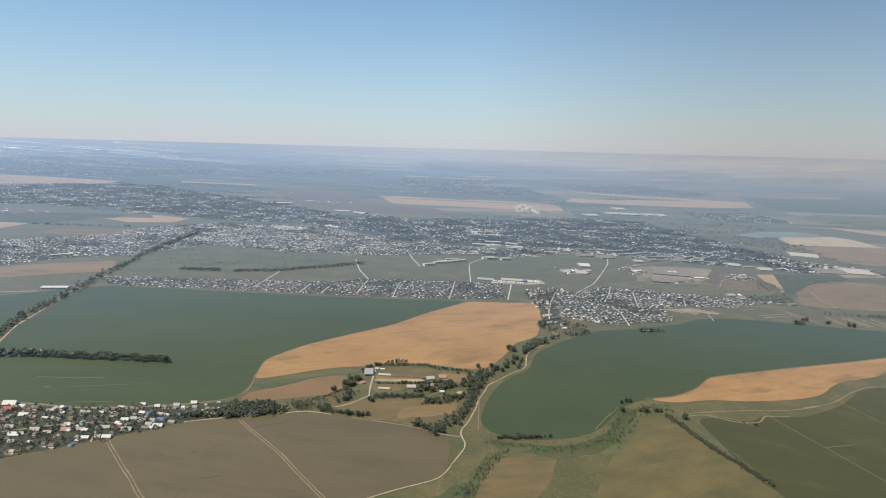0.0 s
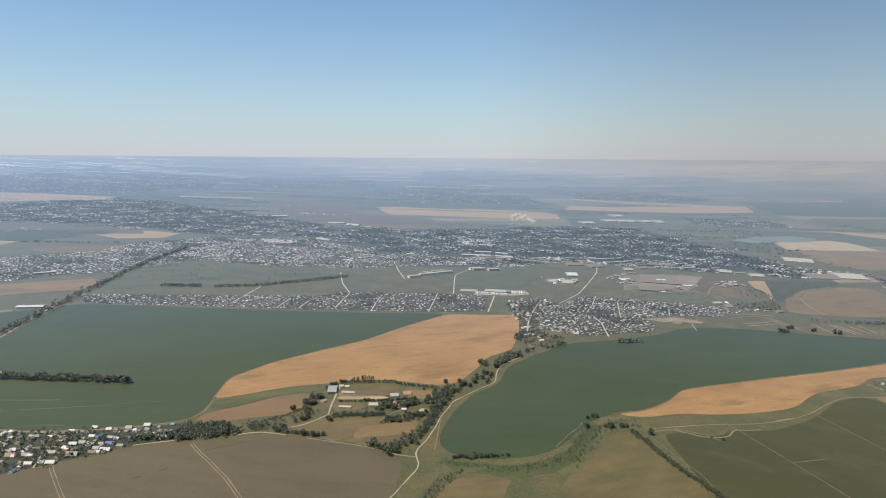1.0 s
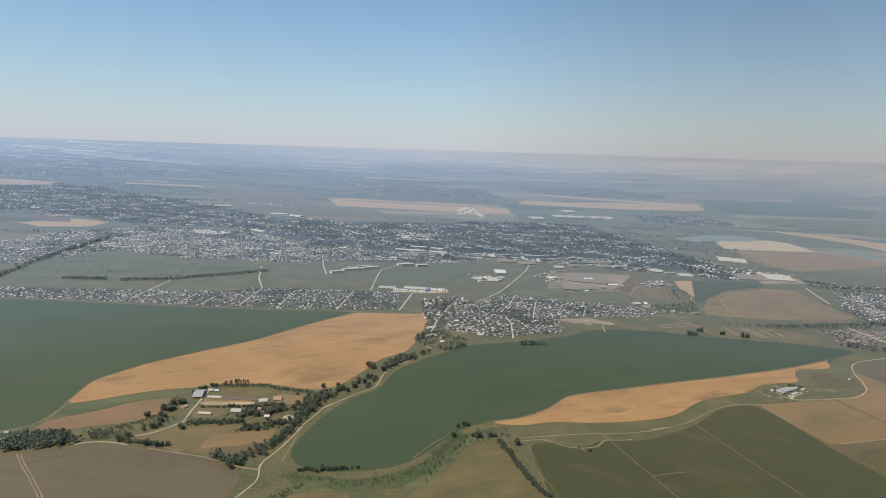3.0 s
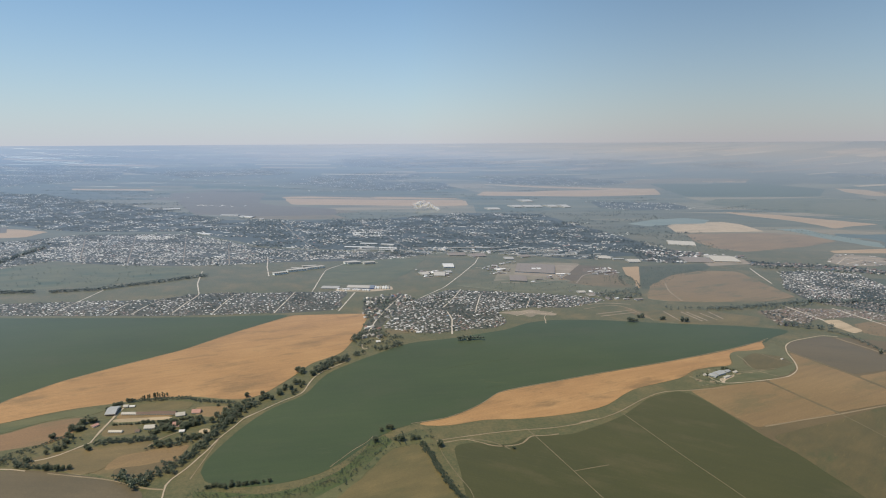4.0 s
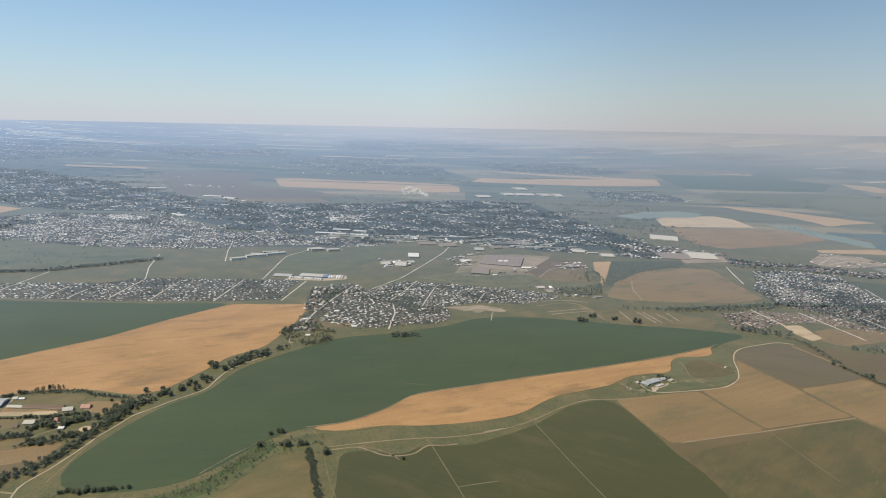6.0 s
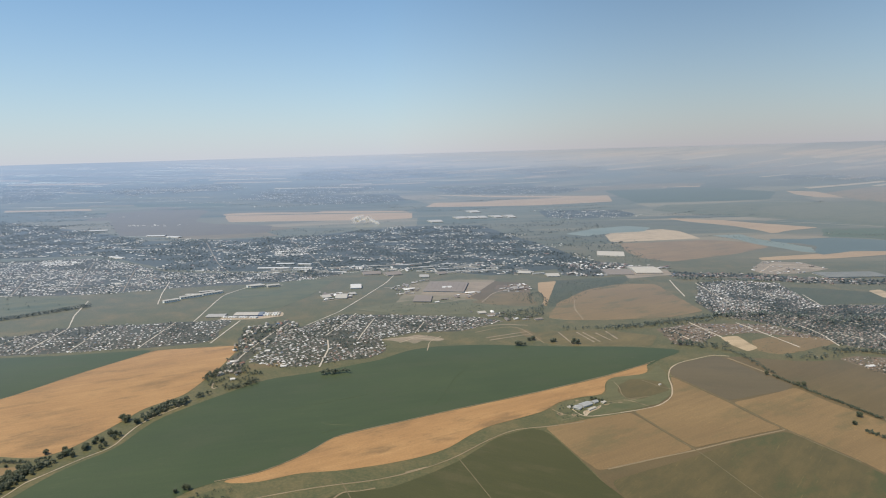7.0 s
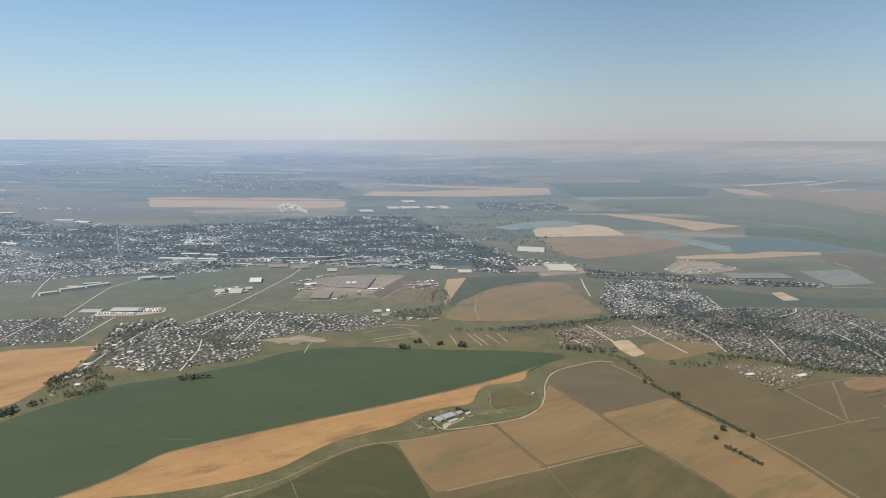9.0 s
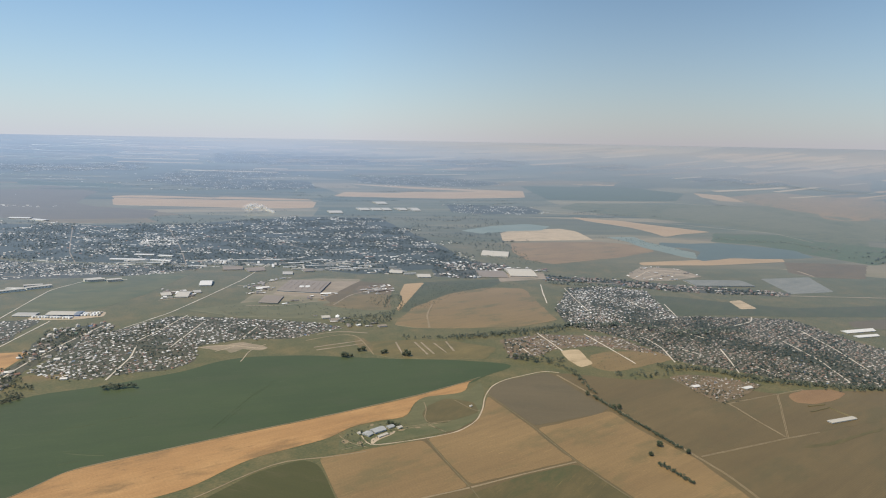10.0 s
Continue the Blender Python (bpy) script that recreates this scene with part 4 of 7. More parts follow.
field("bare_field", [(575, 539), (598, 548), (645, 542), (650, 519), (609, 505), (575, 494), (561, 508)], M["weedy"], 0.15, "dry open ground inside the village", wobble=4.0)
scrub_plots = [(575, 539), (598, 548), (645, 542), (650, 519), (609, 505), (575, 494), (561, 508)]
field("plastic_cover", [(1012, 859), (1108, 868), (1061, 768), (982, 759)], M["concrete"], 0.5, "grey plastic-covered beds")
tagged(field("lake", [(670, 1379), (770, 1467), (871, 1510), (912, 1464), (861, 1393), (780, 1376), (702, 1333)], M["shallows"], 0.1, wobble=5.0), "pale shallow pond", "lake")

# ---- roads and tracks ----
strip("dirt_road", [(-69.5, 183.3), (-60.4, 188.4), (-48.7, 195.4), (-31.2, 206.7), (-15.2, 215.3)] + [(0.4, 255.8), (-3.4, 262.7), (-4.5, 267.0), (-3.5, 273.3), (3.0, 283.5), (4.5, 294.8), (8.8, 305.5), (8.7, 311.7), (11.6, 324.1), (16.6, 335.6), (18.6, 348.6)] + [(20.2, 347.3), (26.8, 356.8), (35.1, 368.4), (42.6, 378.0), (50.8, 385.1), (53.5, 405.9), (56.6, 421.8), (62.4, 432.3), (79.6, 453.8)], 0.72, M["dirt"], 0.3, "winding pale dirt road", step=5)
strip("field_track", [(-187.8, 242.6), (-168.5, 216.6), (-146.6, 187.8), (-122.4, 157.6)], 0.5, M["track"], 0.3, "straight double track across fallow land", wobble=0.9, ruts=1.6)
strip("field_track", [(-128.5, 274.1), (-95.1, 232.4), (-67.4, 193.2), (-45.4, 162.0)], 0.5, M["track"], 0.3, "straight double track across fallow land", wobble=0.9, ruts=1.6)
strip("field_track", [(191.6, 322.3), (192.5, 319.8), (205.3, 267.1), (212.8, 234.5), (218.2, 211.2)], 0.55, M["faint_track"], 0.25, "pale track across green crop")
strip("field_track", [(205.3, 267.1), (214.3, 269.8), (226.4, 272.7)], 0.8, M["faint_track"], 0.25, "pale track across green crop")
strip("field_track", [(259.8, 339.3), (270.2, 287.5), (281.4, 237.8), (286.3, 214.5)], 0.5, M["faint_track"], 0.25, "pale track across green crop")
strip("field_track", [(135.9, 308.0), (140.1, 309.4), (168.2, 316.3), (191.2, 320.0), (211.4, 319.7), (225.0, 325.3), (244.5, 332.5), (262.1, 344.2), (275.9, 357.4), (303.2, 376.5), (321.2, 375.2), (351.0, 380.2)], 0.75, M["track"], 0.35, "winding track along the wheat")
strip("dry_gully", [(139.9, 305.2), (146.2, 307.7), (154.4, 309.9), (160.4, 304.7), (167.4, 298.1), (177.7, 299.1), (182.2, 299.8), (186.7, 301.8), (189.7, 307.7), (192.2, 310.9), (201.3, 310.1), (209.7, 312.4)], 1.0, M["track"], 0.2, "dry washed-out gully in green crop", "gully", step=3, wobble=1.6)
strip("dry_gully", [(154.4, 309.9), (165.5, 306.7), (174.0, 297.7), (176.7, 294.6)], 0.9, M["faint_track"], 0.2, "dry washed-out gully in green crop", "gully", step=3, wobble=1.6)
strip("dry_gully", [(227.0, 327.3), (232.1, 329.7), (240.0, 331.7)], 1.2, M["track"], 0.4, "bare sandy spot on a track", "gully", step=3, wobble=1.0)
strip("field_track", [(76.2, 279.8), (79.8, 286.9), (83.6, 293.1), (89.7, 301.1), (95.2, 306.9), (99.1, 316.1)], 0.35, M["track"], 0.3, "thin pale path along the crop's edge", step=3, wobble=1.4)
strip("dirt_road", [(350.7, 401.8), (353.3, 387.0), (370.6, 389.2), (393.3, 393.2), (413.4, 398.8), (431.4, 414.1), (441.6, 435.2), (449, 456), (460, 475), (475, 488), (517, 504), (527, 498)], 0.85, M["dirt"], 0.35, "pale dirt road round the farm", step=5)
strip("field_track", [(391.3, 392.7), (396.8, 360.7), (402.8, 329.0)] + [(403.8, 327.7), (406.2, 300.2), (409.0, 271.3)], 0.5, M["faint_track"], 0.35, "track between ploughed fields")
strip("field_track", [(452, 460), (460.5, 427.6), (466.9, 398.3), (475.1, 349.0), (480.9, 326.9), (489.2, 300.2)], 0.5, M["faint_track"], 0.35, "track between ploughed fields")
strip("field_track", [(341.5, 314.1), (372.3, 322.2), (403.9, 329.5), (437.1, 338.9), (474.8, 348.3)], 1.1, M["track"], 0.35, "track between ploughed fields")
strip("dirt_road", [(523, 493), (535, 441), (545, 385), (554.5, 341.5), (558.8, 318.9), (559.0, 292.5), (560.7, 259.6)], 0.42, M["track"], 0.35, "straight dirt road along a hedge", ruts=1.1)
strip("field_track", [(557, 343), (584, 348), (633, 358), (663, 363)], 0.4, M["track"], 0.35, "track across ploughed land", ruts=0.9)
strip("field_track", [(686, 431), (655, 388), (634, 359)], 0.4, M["track"], 0.35, "track across ploughed land", ruts=0.9)
strip("field_track", [(617, 473), (623, 442), (632, 418), (632, 387), (633, 360)], 0.4, M["track"], 0.35, "track across ploughed land", ruts=0.9)
strip("field_track", [(632, 418), (657, 424), (685, 430), (714, 436)], 0.4, M["track"], 0.35, "track across ploughed land", ruts=0.9)
strip("road", [(-321.0, 330.9), (-342.9, 398.5), (-357.6, 442.5), (-365.1, 490.6), (-387, 599), (-390, 659), (-417, 810), (-436, 956)], 1.3, M["dirt"], 0.3, "road beside a tree belt")

strip("field_margin", [(-139.3, 340.4), (-141.0, 382.0), (-119.5, 420.0), (-88.2, 455.0), (-56.9, 486.9), (-21.7, 542.3), (18.8, 595.7)], 0.55, M["track"], 0.5, "thin worn margin between crop and wheat", "field margin", step=6)
strip("field_margin", [(122.2, 332.7), (144.8, 338.8), (160.9, 351.2), (174.3, 364.6), (185.1, 381.2), (216.3, 393.6), (269.7, 414.4), (339.9, 439.7), (402.9, 466.3), (425, 478)] + [(430, 480), (457, 496)], 0.55, M["track"], 0.5, "thin worn margin between crop and wheat", "field margin", step=6)

for line in ([(-269.3, 310.8), (-232.2, 317.4), (-187.9, 328.9), (-143.6, 343.0)], [(-273.9, 329.1), (-253.6, 330.2), (-233.1, 332.4)], [(-238.4, 287.0), (-225.2, 292.5), (-209.1, 293.2)], [(292, 507), (275, 469), (256.0, 424.2)],
             [(294, 508), (277, 468), (258.9, 424.6)], [(155.5, 432.0), (184.7, 443.8), (212.3, 454.4)], [(150.6, 427.8), (158.0, 429.1)], [(138.3, 380.8), (149.1, 384.2)], [(179.0, 402.9), (194.7, 397.3), (200.5, 397.8)], [(178.3, 388.7), (189.4, 393.2)]):
    strip("wheel_mark", line, 0.5, M["crop_mark"], 0.36, "faint pale wheel mark in green crop", step=5, wobble=1.0, broken=-0.25)

for line in LANES:
    strip("lane", line, 1.2, M["lane"], 0.5, "straight pale lane between houses", step=6)
for line in STREETS:
    strip("lane", line, 1.5, M["paving"], 0.35, "pale town street between gardens")

# ---- settlements ----
VILLAGE_A = [(-302.1, 276.3), (-268.7, 283.1), (-250.0, 284.1), (-225.6, 280.7), (-195.2, 284.6), (-165.3, 291.9), (-144.5, 300.2), (-121.0, 301.8), (-109.0, 294.1), (-125.5, 280.7), (-149.3, 274.4), (-169.3, 261.1), (-189.4, 245.9), (-201.7, 236.2), (-216.4, 227.4), (-228.0, 219.9), (-247.9, 203.4)]
VILLAGE_B = [(109.6, 547.0), (116.8, 586.8), (128.7, 638.3), (184.9, 706.2), (253, 694), (332, 670), (359, 649), (325, 629), (309, 616), (263.2, 620.1), (225.8, 601.7), (228.9, 560.1), (212.3, 541.5), (180.2, 536.2), (154.7, 526.9), (134.7, 529.3)]
VILLAGE_C = [(666, 807), (723, 821), (777, 794), (752, 712), (743, 660), (799, 655), (876, 636), (880, 560), (891, 503), (804, 425), (762, 440), (720, 456), (678, 489), (649, 514), (641, 580), (597, 632), (610, 703)]
VILLAGE_D = [(505, 593), (555, 607), (629, 592), (648, 530), (591, 566), (551, 560), (520, 540), (497, 535)]
STRIP_TOWN = [(-388, 643), (-316, 649), (-254, 654), (-127.6, 668.5), (-104.0, 694.2), (-63.3, 696.4), (25.9, 698.8), (67.9, 704.6), (61.2, 614.4), (14.5, 605.4), (-58.0, 599.5), (-141.8, 599.4), (-213.8, 601.5), (-298, 604), (-363, 605)]
SUBURB = [(-546, 629), (-685, 823), (-640, 861), (-544, 959), (-523, 1077), (-413, 1168), (-244, 1189), (-81, 1020), (42, 993), (199, 972), (99, 910), (-40, 893), (-155, 865), (-222, 872), (-290, 880), (-351, 913), (-380, 875), (-406, 784), (-477, 751), (-522, 677)]
CITY = [(-1244, 1602), (-1217, 1758), (-1047, 2051), (-726, 1907), (-404, 1606), (-233, 1419), (-102, 1402), (94, 1439), (325, 1594), (516, 1595), (575, 1179), (593, 972), (398, 912), (297, 988), (201, 985), (43, 1006), (-82, 1041), (-249, 1216), (-424, 1204), (-531, 1254), (-710, 1343), (-956, 1352), (-1003, 1266)]
FAR_TOWNS = []
FAR_TOWNS.append([(-247, 2699), (62, 2680), (383, 2625), (397, 2394), (224, 2306), (60, 2307), (-103, 2436), (-211, 2523)])
FAR_TOWNS.append([(-89, 3725), (200, 3851), (573, 3769), (920, 3532), (655, 3338), (215, 3291), (-45, 3302)])
FAR_TOWNS.append([(558, 2863), (759, 2888), (1000, 2821), (1203, 2644), (1021, 2524), (838, 2530), (579, 2597)])
FAR_TOWNS.append([(-796, 2895), (-628, 2994), (-341, 3057), (-304, 2880), (-558, 2764), (-722, 2697)])
FAR_TOWNS.append([(2131, 2754), (2309, 2667), (2472, 2501), (2376, 2387), (2193, 2509), (2068, 2613)])
FAR_TOWNS.append([(776, 1970), (1022, 1935), (1033, 1819), (985, 1741), (825, 1707), (740, 1751)])
FAR_TOWNS.append([(-1924, 2553), (-1867, 2772), (-1609, 2964), (-1267, 3072), (-1003, 3079), (-892, 2574), (-1139, 2244), (-1425, 2082)])
FAR_TOWNS.append([(-991, 2879), (-675, 3051), (-315, 3211), (-344, 2953), (-702, 2720)])
FAR_TOWNS.append([(-228, 2793), (76, 3056), (341, 3007), (214, 2754), (-121, 2589)])
FAR_TOWNS.append([(1050, 3560), (1385, 3597), (1593, 3427), (1407, 3257), (1108, 3267)])
FAR_TOWNS.append([(1706, 3223), (2064, 3290), (2143, 3132), (1861, 3020)])
PLOTS = [(616.2, 476.7), (637, 481), (656, 473), (687, 450), (645.2, 425.9), (625.5, 419.5)]
VILLAGE_E = [(89.8, 663.6), (130.9, 687.9), (143.2, 665.2), (114.4, 585.3), (104.4, 548.3), (106.9, 518.9), (87.3, 511.8), (94.7, 581.7), (86.7, 619.2)]
INDUSTRY = [(517, 988), (589, 1016), (643, 976), (638, 949), (586, 941), (563, 876), (506, 894)]
ROADSIDE = [(673, 896), (731, 874), (798, 848), (879, 803), (987, 766), (968, 743), (820, 782), (732, 839), (655, 861)]
for poly in (VILLAGE_A, VILLAGE_B, VILLAGE_C, VILLAGE_D, VILLAGE_E, PLOTS, INDUSTRY, ROADSIDE, STRIP_TOWN, SUBURB, CITY):
    field("settled_ground", poly, M["groves" if poly in (CITY, VILLAGE_A) else "plots" if poly in (PLOTS, VILLAGE_D) else "yards"], 0.4 if poly is PLOTS else 0.05, "gardens and yards between houses", "ground", wobble=8.0)
district(VILLAGE_A, -8, "small village houses", (3.8, 4.4), 0.62, 0.8, 0.5, (1.6, 3.4), 170, patchy=-0.2)
district(VILLAGE_B, 35, "small village houses", (3.0, 3.5), 0.78, 0.30, 0.37, (0.8, 1.9), 120, cheap=True, tone="pale", patchy=-0.1, low=0.62)
district(VILLAGE_E, 35, "small village houses", (4.4, 4.9), 0.7, 0.6, 0.58, (2, 4.2))
district(PLOTS, 30, "garden plots with small sheds", (2.1, 2.5), 0.5, 0.5, 0.25, (0.6, 1.4), tone="dull", cheap=True, patchy=-0.2)
district(INDUSTRY, 5, "sheds of a works", (6, 8), 0.6, 0.4, 0.7, (2, 3.4), tone="pale", cheap=True)
district(ROADSIDE, 5, "sheds beside the highway", (5.5, 5.5), 0.55, 1.2, 0.6, (2, 3.6), cheap=True, tone="dull")
district(VILLAGE_C[:5] + [(700, 640)] + VILLAGE_C[-2:], 30, "houses of a large village", (2.9, 3.6), 0.8, 0.34, 0.36, (1.0, 2.1), clumps=3, patchy=-0.15, tone="pale", cheap=True, low=0.65)
district(VILLAGE_C[4:17] + [(700, 640)], 30, "houses of a large village", (2.9, 3.6), 0.85, 0.45, 0.33, (1.3, 2.6), clumps=3, patchy=0.0, tone="dull", cheap=True, low=0.65)
district(VILLAGE_D, 30, "houses of a large village", (3.0, 3.6), 0.85, 0.25, 0.36, (1.2, 2.6), clumps=3, patchy=-0.1, tone="dull", cheap=True, low=0.65)
district(STRIP_TOWN, 8, "houses of a new settlement", (3.2, 3.8), 0.75, 0.32, 0.33, (0.8, 1.9), patchy=0.0, cheap=True, tone="pale", low=0.7)


# ---- the riding stable and its shelter belts ----
field("paddock", [(-54.7, 371.7), (-37.2, 378.3), (-21.6, 377.3), (-16.7, 371.2), (-18.3, 364.9), (-43.4, 360.1), (-51.6, 363.6)], M["sward"], 0.2, "green paddock inside a shelter belt", "paddock", wobble=1.5)
field("paddock", [(-14.9, 367.2), (6.6, 367.6), (8.5, 360.6), (2.6, 348.5), (-11.0, 352.4)], M["tan"], 0.2, "dry paddock", "paddock", wobble=1.5)
field("paddock", [(-57.2, 341.9), (-42.2, 342.9), (-37.7, 334.1), (-38.7, 327.9), (-56.9, 326.0), (-59.0, 331.1)], M["dry_grass"], 0.2, "bare paddock beside a barn", "paddock", wobble=1.5)
field("riding_arena", [(-59.1, 357.1), (-57.4, 360.2), (-25.1, 359.4), (-23.8, 352.6), (-58.7, 350.3)], M["tan"], 0.25, "sandy riding arena", "arena")
field("yard_ground", [(-60.5, 350.2), (-23.8, 352.6), (-22.9, 347.9), (-59.2, 345.5)], M["sand"], 0.3, "pale swept yard", "yard")
field("yard_ground", [(-4.1, 330.9), (-1.9, 334.5), (2.9, 333.0), (3.0, 327.0), (-2.4, 325.8)], M["sand"], 0.25, "bare sandy yard among trees", "yard", wobble=1.2)
field("dry_field", [(-43.2, 291.7), (-28.6, 305.8), (-3.1, 312.6), (-4.5, 303.2), (-9.8, 286.4), (-25.4, 282.2), (-37.4, 286.4)], M["tan"], 0.22, "small field of cut straw", wobble=1.5)
field("dry_field", [(-26.1, 291.9), (-7.4, 295.7), (-10.3, 285.6), (-25.4, 282.2)], M["earth"], 0.28, "reddish corner of a straw field", wobble=1.5)
field("dry_meadow", [(-56.2, 312.1), (-41.5, 318.6), (-24.6, 317.9), (-26.6, 311.3), (-40.8, 302.9), (-48.1, 295.1), (-55.6, 299.1)], M["dry_grass"], 0.2, "worn grass behind a row of trees", wobble=2.0)
strip("dirt_road", [(-59.7, 318.3), (-60.3, 334.5), (-60.4, 351.1), (-60.2, 368.2), (-58.7, 372.5)], 1.2, M["dirt"], 0.32, "pale lane to the stable", step=5)
strip("dirt_road", [(-80.3, 297.8), (-74.7, 299.6), (-69.4, 302.9), (-66.3, 310.0), (-59.7, 318.3)], 0.9, M["dirt"], 0.32, "pale lane to the stable", step=5)
strip("dirt_road", [(-66.1, 283.7), (-44.2, 278.0), (-30.7, 275.3), (-22.6, 269.9), (-11.4, 263.6), (-2.9, 263.4)], 0.8, M["track"], 0.3, "grey lane along fallow land", step=5)
strip("field_track", [(-27.5, 308.2), (-24.6, 317.9), (-18.9, 326.5), (-13.4, 330.3)], 0.8, M["track"], 0.3, "pale path among farm trees", step=4)
strip("field_track", [(11.0, 319.9), (8.4, 289.3), (7.0, 272.5)], 0.5, M["track"], 0.3, "thin straight track beside crop", step=6, wobble=0.2)
strip("dirt_road", [(-106.0, 285.8), (-100.1, 289.6), (-94.4, 292.0), (-86.7, 290.3), (-78.8, 287.2)], 0.9, M["dirt"], 0.32, "pale lane along fallow land", step=5)
# the shade inside the open front is put into the dark wall colour
building("warehouse", [(-66.0, 355.6), (-60.6, 356.0), (-65.0, 367.8)], 1.2, "steel_roof", "dark_roof", "open grey metal barn with a shallow roof", 0.1)
building("stable_block", [(-39.0, 355.5), (-24.2, 354.5), (-39.9, 359.4)], 0.9, "dark_roof", "pale_wall", "long low stable with a dark brown roof", 0.25, 12)
building("stable_block", [(-48.2, 355.8), (-39.0, 355.5), (-48.9, 358.8)], 0.8, "dark_roof", "pale_wall", "long low stable with a dark brown roof", 0.25, 8)
building("stable_block", [(-56.7, 356.2), (-48.2, 355.8), (-57.5, 359.2)], 0.9, "pale_roof", "pale_wall", "low stable with a pale roof", 0.2, 6)
building("shed", [(-59.8, 368.2), (-57.3, 368.4), (-60.6, 371.3)], 0.8, "pale_roof", "pale_wall", "small pale shed behind a barn", 0.2, 2)
building("shed", [(-56.2, 368.4), (-53.2, 368.6), (-56.7, 370.5)], 0.7, "white_roof", "pale_wall", "small white shed on grass", 0.2, 2)
building("barn", [(-54.7, 330.5), (-47.1, 330.0), (-55.4, 333.0)], 0.8, "cream_roof", "pale_wall", "long low barn with a cream roof", 0.2, 6)
building("barn", [(-35.7, 334.2), (-30.2, 334.6), (-36.0, 338.7)], 0.9, "pale_roof", "pale_wall", "barn with a pale tan roof", 0.2, 4)
building("shed", [(-39.6, 330.5), (-37.3, 330.6), (-40.3, 333.1)], 0.7, "dark_roof", "pale_wall", "small dark shed by a paddock", 0.2, 1)
building("farmhouse", [(-20.0, 336.1), (-16.2, 336.3), (-20.5, 340.6)], 0.9, "pink_roof", "pale_wall", "house with a faded pink roof", 0.35, 3)
building("farmhouse", [(-14.2, 356.1), (-9.5, 356.4), (-14.5, 360.1)], 0.8, "pink_roof", "pale_wall", "house with a faded pink roof", 0.3, 3)
building("farmhouse", [(-22.6, 351.7), (-17.7, 353.0), (-22.9, 355.6)], 0.8, "pale_roof", "pale_wall", "house with a pale roof", 0.3, 3)
building("shed", [(-14.1, 328.5), (-11.4, 328.7), (-14.2, 331.1)], 0.8, "white_roof", "pale_wall", "small white shed under trees", 0.2, 1)
building("shed", [(-66.0, 338.6), (-64.1, 341.5), (-67.5, 341.3)], 0.8, "pink_roof", "pale_wall", "small shed among trees by a lane", 0.2, 1)
STABLE = "trees round the riding stable"
wood_row([(-98.1, 306), (-87, 313.7), (-77.4, 326.3), (-76, 343.2), (-76.7, 356.9)], 0.7, 0.4, 0.9, 1.8, "thin dark hedge round bare earth", 6)
wood_row([(-27.2, 332.6), (-16.9, 337.2), (-4, 341.1)], 0.6, 2.4, 1.8, 3.2, "dense dark trees of the farm garden", 8)
wood_row([(-25.2, 308.8), (-17.1, 311.1), (-5.1, 315.4)], 0.7, 1.4, 1.8, 3.0, "dark trees at the meadow's edge", 8)
field("dry_field", [(-38.1, 301.2), (-20.3, 307.4), (-3.9, 311.9), (-8.6, 293.2), (-18.9, 288.7), (-40.7, 284.3)], M["tan"], 0.36, "pale dry meadow beside the farm", wobble=3.0)
field("dry_field", [(-61.2, 286.9), (-46.9, 305.8), (-38.3, 315), (-27, 314), (-23.6, 305.5), (-38, 300.4), (-41.4, 285), (-50.3, 280)], M["dry_grass"], 0.34, "brown worn meadow", wobble=3.0)
field("dry_field", [(-35.6, 285.4), (-19, 289.5), (-8.6, 293.2), (-11.4, 282.2), (-21.2, 275.7), (-31.6, 278.1)], M["tan_dark"], 0.38, "brown strip of cut grass", wobble=2.0)
tree_row([(-52.3, 380.5), (-45.4, 384.3), (-36.8, 386.1)], 1.2, 0.5, 3.0, 4.4, "slim dark upright poplar", STABLE, True)
wood_row([(-56.3, 378.0), (-38.7, 380.4), (-22.3, 381.6), (-16.4, 376.6), (-2.9, 373.2), (10.0, 371.0)], 0.9, 0.6, 1.7, 2.7, "low dense shelter belt", 8)
tree_row([(-67.8, 359.5), (-66.9, 366.6), (-63.8, 373.2), (-56.3, 378.0)], 1.8, 0.7, 1.8, 3.2, "dark shelter belt tree", STABLE)
wood_row([(20.2, 372.8), (17.1, 365.3), (11.3, 349.1), (6.8, 326.3), (3.6, 307.5), (-1.8, 294.5), (-6.1, 283.1), (-12.1, 276.2), (-18.4, 269.5)], 0.75, 2.0, 2.4, 4.2, "dense shelter belt of large dark trees", 9)
tree_row([(15.2, 365.1), (8.6, 349.9), (6.4, 338.6)], 1.2, 3.0, 2.6, 4.4, "large dark tree of a shelter belt", STABLE)
tree_row([(-57, 341.4), (-41.5, 342.5)], 1.0, 0.3, 0.9, 1.6, "clipped tree along the stable yard", STABLE)
tree_row([(-40.8, 342.6), (-23, 344.8), (-6.2, 350.2)], 1.0, 0.5, 1.2, 2.2, "clipped tree along the stable yard", STABLE)
wood_row([(-56.1, 316.6), (-45.8, 318.2), (-35.2, 318), (-24.8, 321.4)], 0.55, 0.9, 2.2, 3.6, "dense row of dark trees behind a barn", 8)
tree_row([(-27.4, 327.8), (-25.0, 336.7), (-11.1, 337.5), (-6.1, 341.5)], 0.8, 2.4, 2.0, 3.8, "tree of the farm garden", STABLE)
tree_row([(-26.6, 311.3), (-16.4, 313.5), (-5.7, 318.9)], 1.5, 1.5, 1.9, 3.2, "round tree at the meadow's edge", STABLE)
tree_row([(-12.5, 325.2), (2.0, 319.4), (5.5, 331.4)], 2.0, 2.6, 2.0, 3.6, "tree of the farm garden", STABLE)
